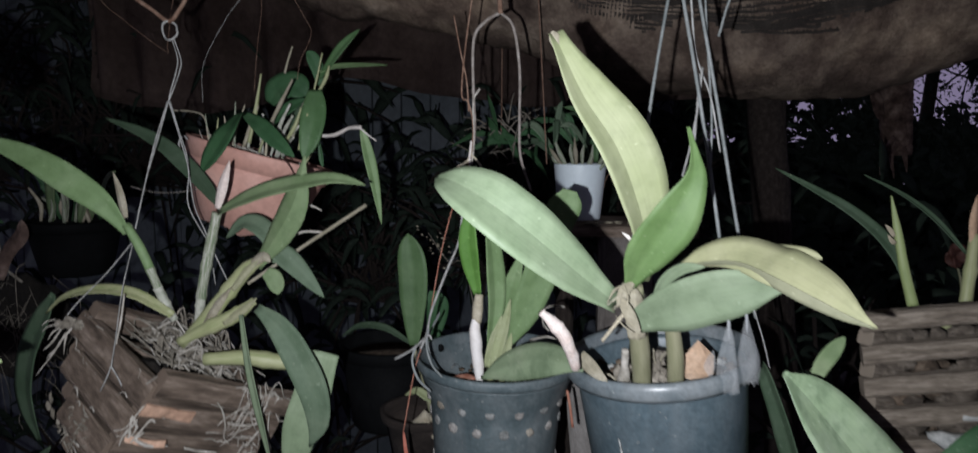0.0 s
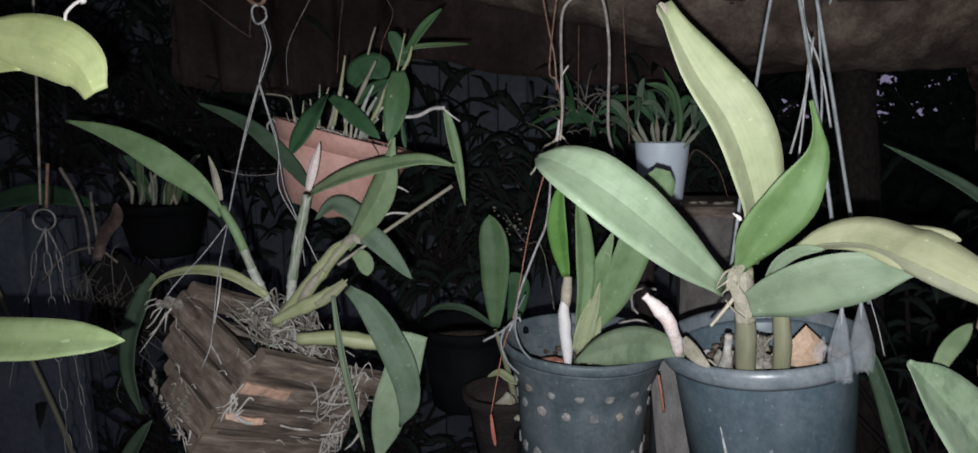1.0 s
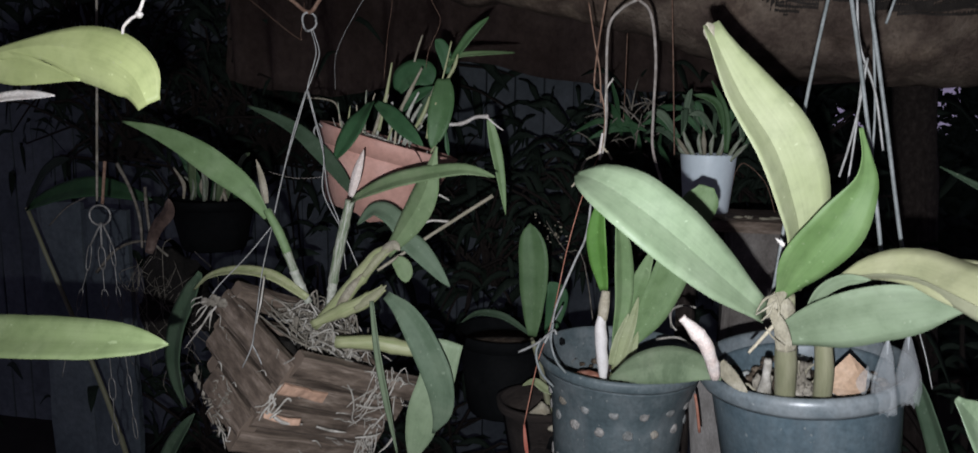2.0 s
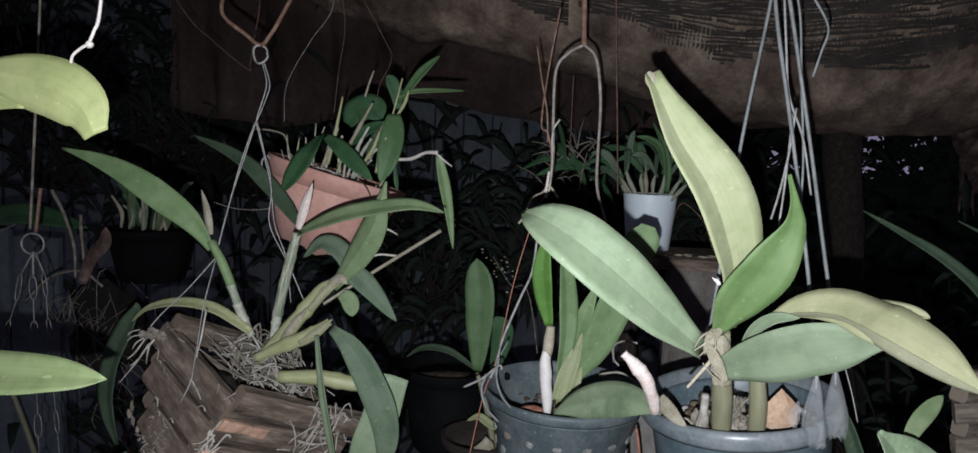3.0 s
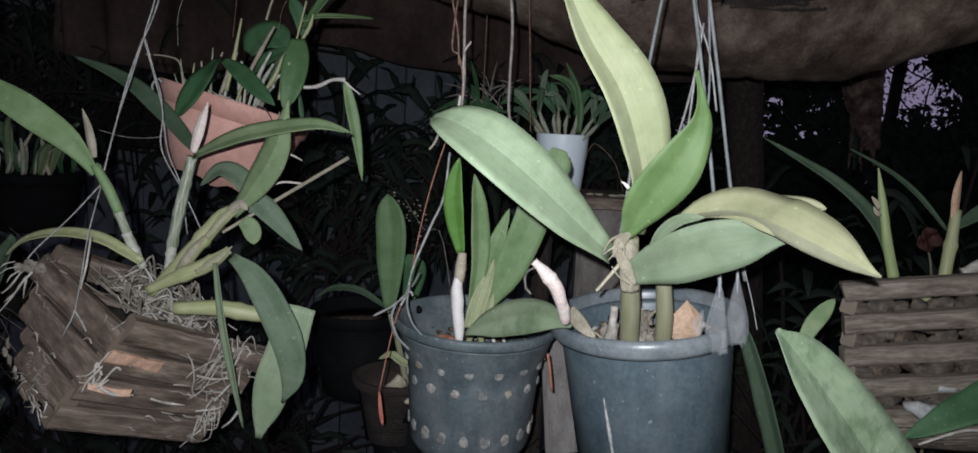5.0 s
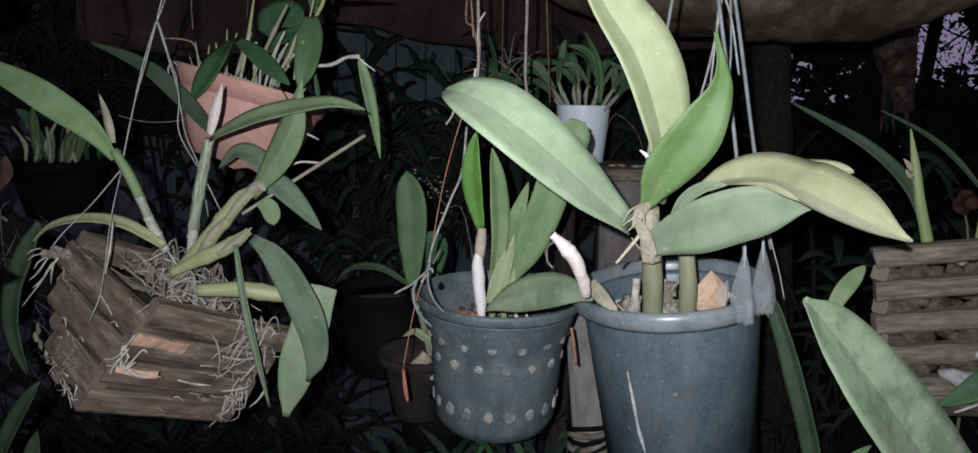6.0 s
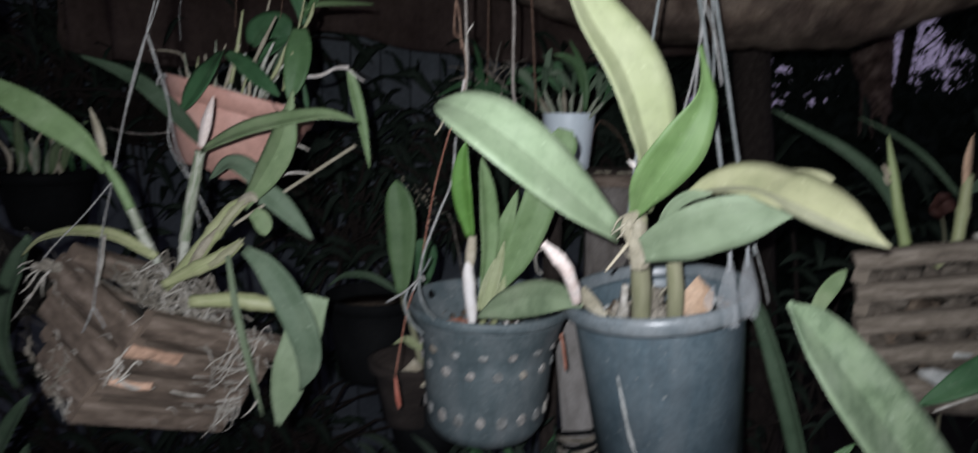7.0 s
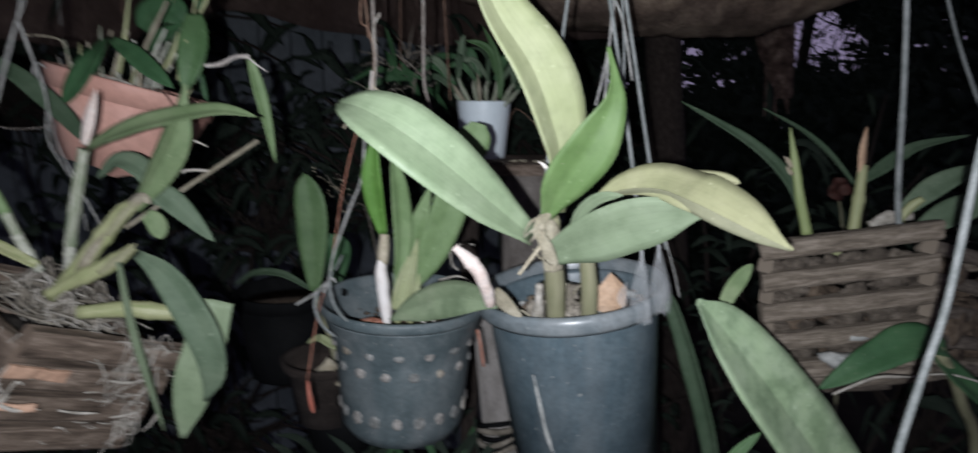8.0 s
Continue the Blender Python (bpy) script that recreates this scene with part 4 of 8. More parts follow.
def holed_pot():
    m = Matrix.Translation(POT_B) @ frame_up(UP_B)
    pot = thing("plant_pot", POT_B + Vector((0, 0, -0.15)), "dusty charcoal plastic pot with rows of holes on a hook", "plant pot", "plastic orchid pots")
    prof = [(0.0, -0.152), (0.052, -0.152), (0.060, -0.148), (0.0675, -0.135), (0.0735, -0.055), (0.0745, -0.047), (0.080, -0.034), (0.0862, -0.014), (0.0885, -0.010)]
    part("body", lathe(prof + [(0.0855, -0.012), (0.0835, -0.018), (0.071, -0.05), (0.064, -0.14), (0.0, -0.145)], 72, m, 0.01), PLASTIC_DUSTY, pot)
    part("rim", lathe([(0.0850, -0.011), (0.0885, -0.011), (0.0908, -0.008), (0.0912, -0.002), (0.0900, 0.0012), (0.0880, 0.0012), (0.0862, -0.003), (0.0850, -0.011)], 72, m, 0.012), PLASTIC_DUSTY, pot)
    def hole(az, z, r, mat, size=0.0062, tall=1.0):
        a = radians(az)
        c = Vector((r * math.cos(a), r * math.sin(a), z))
        out, side = Vector((math.cos(a), math.sin(a), 0.1)), Vector((-math.sin(a), math.cos(a), 0))
        bm = bmesh.new()
        rings = []
        for rr, lift in ((1.0, 0.0006), (0.8, 0.0012), (0.45, 0.0016)):
            rings.append([bm.verts.new(m @ (c + out * (lift + 0.0006 * noise.noise(Vector((k, az, z * 50)))) + side * math.cos(k / 12 * 6.283) * size * rr * (1 + 0.45 * noise.noise(Vector((k * 0.9, az, z * 90)))) * 0.82 + Vector((0, 0, 1)) * math.sin(k / 12 * 6.283) * size * rr * tall)) for k in range(12)])
        low = [bm.verts.new(v.co - (m.to_3x3() @ out) * 0.004) for v in rings[0]]
        rings.insert(0, low)
        for i in range(3):
            for k in range(12):
                bm.faces.new([rings[i][k], rings[i][(k + 1) % 12], rings[i + 1][(k + 1) % 12], rings[i + 1][k]])
        bm.faces.new(rings[-1])
        part("hole", bm, mat, pot)
    rnd = random.Random(3)
    for k in range(16):
        hole(-90 + 22.5 * k, -0.0385, 0.0778, (HOLE, HOLE_PALE, HOLE, HOLE_PALE, ROOT_DULL)[k % 5], rnd.uniform(0.0058, 0.0078), 0.8)
    for k in range(16):
        hole(-101 + 22.5 * k, -0.062, 0.0732, (HOLE_PALE, HOLE, ROOT_DULL, HOLE_PALE, HOLE)[k % 5], rnd.uniform(0.0050, 0.0070), 0.8)
    for k in range(19):
        hole(-92 + 18.9 * k, -0.115, 0.0691, (HOLE_PALE, HOLE, HOLE_PALE, HOLE, ROOT)[k % 5], rnd.uniform(0.0056, 0.0074), 1.05)
    for k, at in enumerate(((0.0023, 0.9050, 1.1061), (-0.0208, 0.8800, 1.1281))):
        part("hole", lump(at, 0.0042, k, (1, 0.5, 1.1)), PLASTIC_BLACK, pot)
    fill = lathe([(0.0, -0.044), (0.04, -0.042), (0.069, -0.050), (0.067, -0.07), (0.0, -0.07)], 40, m)
    mix = thing("potting_mix", POT_B + Vector((0, 0, -0.06)), "dark bark mix in the perforated pot", "potting mix", kind="stuff")
    part("mix", fill, MIX, mix)
    bm = bmesh.new()
    for k in range(60):
        a, r = rnd.uniform(0, 6.283), 0.068 * math.sqrt(rnd.random())
        lump(m @ Vector((r * math.cos(a), r * math.sin(a), -0.040 + rnd.uniform(-0.003, 0.006))), rnd.uniform(0.003, 0.008), k, (1, 1, 0.6), 0.5, 1, bm)
    part("bark_litter", bm, MIX, mix, kind="stuff")
    single("clay_shard", lump((0.0170, 0.8000, 1.1193), 0.011, 5, (1.4, 0.6, 0.35), 0.4, 2), CORD_RED, "orange clay shard in the pot", "shard", smooth=False)


holed_pot()


def second_orchid():
    root = thing("orchid_plant", (0.0467, 0.8200, 1.1092), "upright orchid with narrow bright green leaves in the perforated pot", "orchid", "orchids")
    part("leaf", leaf([(0.0318, 0.8000, 1.2121), (0.0258, 0.7933, 1.2483), (0.0239, 0.7867, 1.2789), (0.0279, 0.7800, 1.3120)], 0.0215, (-0.3, -0.9, 0.1), 0.35, 0.4, 0.5, 2.0, seed=21), LEAF_BRIGHT, root)
    part("leaf", leaf([(0.0446, 0.8100, 1.1492), (0.0503, 0.8033, 1.2064), (0.0482, 0.7933, 1.2553), (0.0440, 0.7800, 1.2962)], 0.0215, (0.5, -0.9, 0.1), 0.45, 0.45, 0.5, 2.0, seed=22), LEAF_MID, root)
    part("leaf", leaf([(0.0511, 0.8150, 1.1479), (0.0579, 0.8117, 1.1909), (0.0688, 0.8067, 1.2231), (0.0794, 0.8000, 1.2614)], 0.020, (-0.2, -0.9, 0.1), 0.3, 0.3, 0.5, 1.6, seed=23), LEAF_MID, root)
    part("leaf", leaf([(0.0582, 0.8100, 1.1496), (0.0798, 0.8040, 1.1932), (0.0993, 0.8000, 1.2418), (0.1131, 0.8000, 1.2871), (0.1235, 0.7980, 1.3120), (0.1275, 0.7960, 1.3250)], 0.00066, (0.2, -0.95, 0.1), fl=0.15, fr=0.2, left=(8, 21, 27, 27, 25, 11), right=(8, 26, 28, 27, 26, 12), seed=24), LEAF_MID, root, "broad green leaf rising behind the big leaf")
    part("leaf", leaf([(0.1371, 0.6400, 1.1862), (0.1133, 0.6525, 1.1880), (0.0917, 0.6650, 1.1835), (0.0668, 0.6775, 1.1719), (0.0459, 0.6900, 1.1577)], 0.00054, (0, -0.85, 0.45), fl=-0.3, fr=-0.3, left=(6, 23, 29, 22, 3), right=(6, 26, 31, 24, 3), seed=25), LEAF_LYING, root, "dull green leaf lying over the pot rim")
    part("sheath", tube([(0.0341, 0.7900, 1.2143), (0.0331, 0.7875, 1.1994), (0.0321, 0.7850, 1.1846)], (0.0052, 0.0058, 0.0050), 10, 10, lump=0.25), SHEATH_TAN, root)
    part("sheath", tube([(0.0316, 0.7850, 1.1890), (0.0306, 0.7840, 1.1760), (0.0320, 0.7860, 1.1600), (0.0338, 0.7880, 1.1400), (0.0352, 0.7900, 1.1160)], (0.0042, 0.0066, 0.0074, 0.0058, 0.0034), 12, 26, lump=0.3), SHEATH_WHITE, root, "white papery bulb sheath")
    for k, pts in enumerate(([(0.0417, 0.8300, 1.1012), (0.0462, 0.8250, 1.1305), (0.0506, 0.8200, 1.1570)], [(0.0578, 0.8200, 1.1053), (0.0553, 0.8150, 1.1304), (0.0582, 0.8100, 1.1635)], [(0.0824, 0.8300, 1.1069), (0.0795, 0.8300, 1.1213), (0.0850, 0.8300, 1.1315)], [(0.0735, 0.8100, 1.1093), (0.0693, 0.8100, 1.1219), (0.0747, 0.8100, 1.1305)])):
        part("stem", tube(pts, (0.0034, 0.0042, 0.0028) if k < 2 else (0.0020, 0.0016), 8, 8, lump=0.2), CANE_PALE if k < 2 else SHEATH, root)
    part("shoot", leaf([(0.0425, 0.8000, 1.1322), (0.0489, 0.8000, 1.1602), (0.0578, 0.8000, 1.1895)], 0.012, (0.2, -0.95, 0.1), 0.4, 0.7, 0.4, 1.6, seed=26), LEAF_YELLOW, root, "pale young shoot")
    part("shoot", leaf([(0.0494, 0.7950, 1.1318), (0.0557, 0.7950, 1.1596), (0.0622, 0.7950, 1.1832), (0.0672, 0.7950, 1.2090)], 0.0125, (-0.2, -0.95, 0.1), 0.4, 0.7, 0.4, 1.6, seed=27), LEAF_YELLOW, root)
    part("shoot", leaf([(0.0585, 0.8000, 1.1310), (0.0638, 0.8000, 1.1534), (0.0681, 0.8000, 1.1708)], 0.009, (0.2, -0.95, 0.1), 0.4, 0.7, 0.4, 1.6, seed=28), LEAF_YELLOW, root)
    rb = bmesh.new()
    for pts in ([(0.1025, 0.8400, 1.1672), (0.1010, 0.8267, 1.1883), (0.1111, 0.8133, 1.1986), (0.1242, 0.8000, 1.2007)], [(0.0995, 0.8400, 1.1850), (0.1025, 0.8400, 1.1708), (0.1082, 0.8400, 1.1638)], [(0.0875, 0.8300, 1.1552), (0.1082, 0.8150, 1.1635), (0.1248, 0.8000, 1.1599)]):
        tube(pts, (0.0014, 0.0011), 6, 10, rb, 0.2)
    part("root_tangle", rb, ROOT, root, kind="stuff")


second_orchid()


# ---- the hanging slat basket with its orchid ----
def basket():
    near = Vector((-0.2468, 0.6650, 1.1518))
    # edges of the tilted basket: along its two faces and up
    r = Vector((-0.1760, 0.7850, 1.0895)) - near
    l = Vector((-0.3707, 0.7500, 1.1973)) - near
    u = near - Vector((-0.3032, 0.6450, 1.0790))
    ob = thing("slat_basket", near - u, "tilted hanging basket of dark weathered wooden slats, grown over with roots", "basket", "wooden orchid baskets")
    rs, ls, us = r.normalized(), l.normalized(), u.normalized()
    taper = lambda f: 1.0 - 0.18 * f - 0.5 * f * f
    k = 0
    for lev in range(4):
        h = -u * (lev / 3.0) * 1.0
        for face in (0, 1):
            off = -u * (0.5 / 3) if face else Vector((0, 0, 0))
            if lev == 3 and face:
                continue
            a, b = (near + h + off, near + h + off + r) if face == 0 else (near + h + off, near + h + off + l * taper((lev + 0.5) / 3))
            d = (b - a).normalized()
            for far in (0, 1):
                s = (l * taper(lev / 3) if face == 0 else r) * 0.94 * far
                k += 1
                part("slat", plank(a + s - d * 0.004, b + s + d * 0.004, us, 0.016, 0.0250 if face == 0 else 0.0275, 14, 0.045, seed=k), WOOD, ob, smooth=False)
    for i in range(5):
        a = near - u * 0.985 + l * (0.11 + 0.06 * i)
        part("slat", plank(a, a + r, ls, 0.012, 0.010, 8, 0.12, seed=40 + i), WOOD, ob, smooth=False)
    part("broken_edge", plank((-0.2543, 0.6480, 1.1325), (-0.2338, 0.6900, 1.1095), us, 0.004, 0.0115, 6, 0.25, seed=60), WOOD_FRESH, ob, "freshly broken orange wood", smooth=False)
    part("broken_edge", plank((-0.2700, 0.6460, 1.1030), (-0.2400, 0.6600, 1.0940), us, 0.003, 0.0060, 6, 0.4, seed=61), WOOD_FRESH, ob, "pale splintered wood", smooth=False)
    fill = bmesh.new()
    for i in range(26):
        rnd = random.Random(i)
        dp = rnd.uniform(0.1, 0.6)
        lump(near + r * rnd.uniform(0.15, 0.85) + l * rnd.uniform(0.25, 0.75) * taper(dp) - u * dp, rnd.uniform(0.012, 0.018), i, bm=fill)
    part("filling", fill, SOIL, ob, "dark root ball filling", kind="stuff")
    rt = thing("orchid_roots", near, "tangle of grey aerial roots over the basket", "roots", kind="stuff")
    bm, bd = bmesh.new(), bmesh.new()
    top = lambda q: near + r * q.uniform(0.22, 0.8) + l * q.uniform(0.26, 0.85) + u * q.uniform(0.0, 0.16)
    roots(bm, top, lambda q: near + r * q.uniform(0.2, 0.95) + l * q.uniform(0.02, 0.75) + u * q.uniform(-0.02, 0.2) + Vector((0, -0.008, 0)), 52, 0.0011, 0.016, 0.006, 5)
    roots(bd, top, lambda q: near + r * q.uniform(0.1, 0.95) + l * q.uniform(0.2, 0.95) + u * q.uniform(-0.1, 0.15), 80, 0.0014, 0.014, 0.006, 6)
    # over the right face, the left corner and the lower edges
    roots(bm, lambda q: near + r * q.uniform(0.5, 1.0) + u * 0.1 - l * 0.06, lambda q: near + r * q.uniform(0.5, 1.02) - u * q.uniform(0.05, 0.6) - l * 0.075, 18, 0.0008, 0.010, 0.004, 7)
    for k, (q, w) in enumerate((((-0.3915, 0.728, 1.1870), 0.0055), ((-0.3850, 0.728, 1.1863), 0.0075), ((-0.3751, 0.730, 1.1870), 0.0080), ((-0.3690, 0.730, 1.1835), 0.0050), ((-0.3807, 0.730, 1.1915), 0.0065))):
        lump(q, w * 0.75, 90 + k, (1.2, 0.35, 0.7), 1.0, 3, bd)
    for a, b, e in (((-0.3873, 1.1892), (-0.3957, 1.1873), (-0.4000, 1.1831)), ((-0.3846, 1.1843), (-0.3932, 1.1706), (-0.4003, 1.1635)), ((-0.3805, 1.1794), (-0.3876, 1.1658), (-0.3976, 1.1558)), ((-0.3819, 1.1767), (-0.3919, 1.1602), (-0.4106, 1.1363)), ((-0.3791, 1.1808), (-0.3792, 1.1691), (-0.3785, 1.1600)), ((-0.3860, 1.1855), (-0.3916, 1.1811), (-0.3945, 1.1744)), ((-0.3735, 1.1851), (-0.3819, 1.1741), (-0.3848, 1.1686)), ((-0.3901, 1.1942), (-0.3971, 1.1924), (-0.3999, 1.1888))):
        tube([(a[0], 0.722, a[1]), (b[0], 0.718, b[1]), (e[0], 0.715, e[1])], (0.0009, 0.0009, 0.0003), 6, 12, bm, 0.6)
    for k, (x, z) in enumerate(((-0.3890, 1.1105), (-0.3849, 1.1031), (-0.3795, 1.0932), (-0.3727, 1.0861), (-0.3698, 1.0994), (-0.3645, 1.0817), (-0.3861, 1.1186))):
        lump((x, 0.702, z), 0.0036, 110 + k, (0.6, 0.5, 1.6), 0.9, 2, bd)
    roots(bm, lambda q: near + r * q.uniform(0.0, 0.15) - l * 0.07 - u * q.uniform(0.3, 0.5), lambda q: near + r * q.uniform(-0.12, 0.05) - l * 0.07 - u * q.uniform(0.5, 0.7), 4, 0.0009, 0.004, 0.003, 10)
    roots(bm, lambda q: near + r * q.uniform(0.85, 1.0) - l * 0.06 - u * q.uniform(0.4, 0.9), lambda q: near + r * q.uniform(0.9, 1.04) - l * 0.06 - u * q.uniform(0.7, 1.2), 18, 0.0009, 0.006, 0.002, 11)
    # single strands that cross the slats
    def strand(pts, w):
        tube(pts, (w * 0.8, w, w * 0.35), 6, 14, bm, 0.5)
    strand([(-0.3108, 0.7150, 1.2234), (-0.3122, 0.7090, 1.1970), (-0.3145, 0.7030, 1.1748), (-0.3080, 0.6952, 1.1577), (-0.2964, 0.6856, 1.1441), (-0.2870, 0.6760, 1.1361)], 0.0011)
    strand([(-0.3085, 0.6960, 1.1575), (-0.3186, 0.6980, 1.1458), (-0.3285, 0.7000, 1.1314)], 0.0012)
    strand([(-0.2835, 0.6820, 1.1438), (-0.2773, 0.6753, 1.1419), (-0.2650, 0.6653, 1.1488), (-0.2438, 0.6520, 1.1625)], 0.0013)
    strand([(-0.2573, 0.6400, 1.1261), (-0.2642, 0.6393, 1.1183), (-0.2711, 0.6387, 1.1104), (-0.2746, 0.6380, 1.1026)], 0.0013)
    strand([(-0.2552, 0.6460, 1.1122), (-0.2622, 0.6420, 1.1072), (-0.2638, 0.6380, 1.1058)], 0.0012)
    strand([(-0.2599, 0.6400, 1.1069), (-0.2547, 0.6510, 1.0971), (-0.2429, 0.6620, 1.0927)], 0.0019)
    strand([(-0.2277, 0.7000, 1.1355), (-0.2144, 0.7100, 1.1132), (-0.2154, 0.7200, 1.0895), (-0.2210, 0.7275, 1.0736), (-0.2186, 0.7350, 1.0629)], 0.0009)
    strand([(-0.2151, 0.7250, 1.0903), (-0.2048, 0.7350, 1.0838), (-0.1913, 0.7500, 1.0801)], 0.0016)
    strand([(-0.2020, 0.7350, 1.0610), (-0.1938, 0.7425, 1.0716), (-0.1882, 0.7500, 1.0769)], 0.0012)
    strand([(-0.1924, 0.7550, 1.0722), (-0.1834, 0.7533, 1.0517), (-0.1913, 0.7517, 1.0358), (-0.2016, 0.7500, 1.0265)], 0.0013)
    strand([(-0.2031, 0.7350, 1.0649), (-0.2104, 0.7325, 1.0511), (-0.2048, 0.7300, 1.0379)], 0.0011)
    strand([(-0.2386, 0.6820, 1.0820), (-0.2306, 0.6935, 1.0740), (-0.2170, 0.7050, 1.0680)], 0.0013)
    strand([(-0.2146, 0.7200, 1.0561), (-0.1989, 0.7300, 1.0553), (-0.1935, 0.7400, 1.0554)], 0.0012)
    strand([(-0.3378, 0.6920, 1.1384), (-0.3222, 0.6820, 1.1300), (-0.3056, 0.6720, 1.1226)], 0.0019)
    strand([(-0.3509, 0.7250, 1.1722), (-0.3343, 0.7150, 1.1640), (-0.3191, 0.7050, 1.1578)], 0.0014)
    strand([(-0.3807, 0.7350, 1.1454), (-0.3675, 0.7275, 1.1345), (-0.3602, 0.7200, 1.1299)], 0.0012)
    strand([(-0.2304, 0.7000, 1.1318), (-0.2086, 0.7250, 1.1204), (-0.1898, 0.7400, 1.1079)], 0.0013)
    strand([(-0.2910, 0.6750, 1.1221), (-0.2757, 0.6675, 1.1240), (-0.2658, 0.6600, 1.1275)], 0.0010)
    # hair-thin ends along the edges of the slats
    rnd = random.Random(77)
    for lev in range(4):
        for face, count in ((0, 7), (1, 5)):
            for _ in range(count):
                s = rnd.uniform(0.45, 1.0) if face == 0 else rnd.uniform(0.1, 1.0)
                lvl = min(1.05, 0.333 * lev + (0.167 if face else 0.0) + rnd.choice((-0.13, 0.13)))
                p = near - u * lvl + ((l * s * taper(lvl) - r * 0.050) if face else (r * s - l * 0.050))
                way = (l.normalized() if face else r.normalized()) * rnd.choice((-1, 1))
                a = p + way * rnd.uniform(0.003, 0.008) + u * rnd.uniform(-0.03, 0.03)
                e = p + way * rnd.uniform(0.008, 0.020) + u * rnd.uniform(-0.08, 0.05)
                tube([p, a, e], (0.0005, 0.0008 * rnd.uniform(0.6, 1.3), 0.0003), 5, 5, bm, 0.4)
    for _ in range(30):
        p = near - u * rnd.uniform(0.75, 1.06) + l * rnd.uniform(0.1, 0.42) - r * 0.05
        tube([p, p + Vector((rnd.uniform(-0.005, 0.004), 0, rnd.uniform(-0.005, 0.004))), p + Vector((rnd.uniform(-0.010, 0.006), -0.002, rnd.uniform(-0.014, 0.004)))], (0.0010, 0.0009, 0.0003), 5, 5, bd, 0.3)
    part("root_mass", bm, ROOT, rt)
    part("old_roots", bd, ROOT_DULL, rt)


basket()


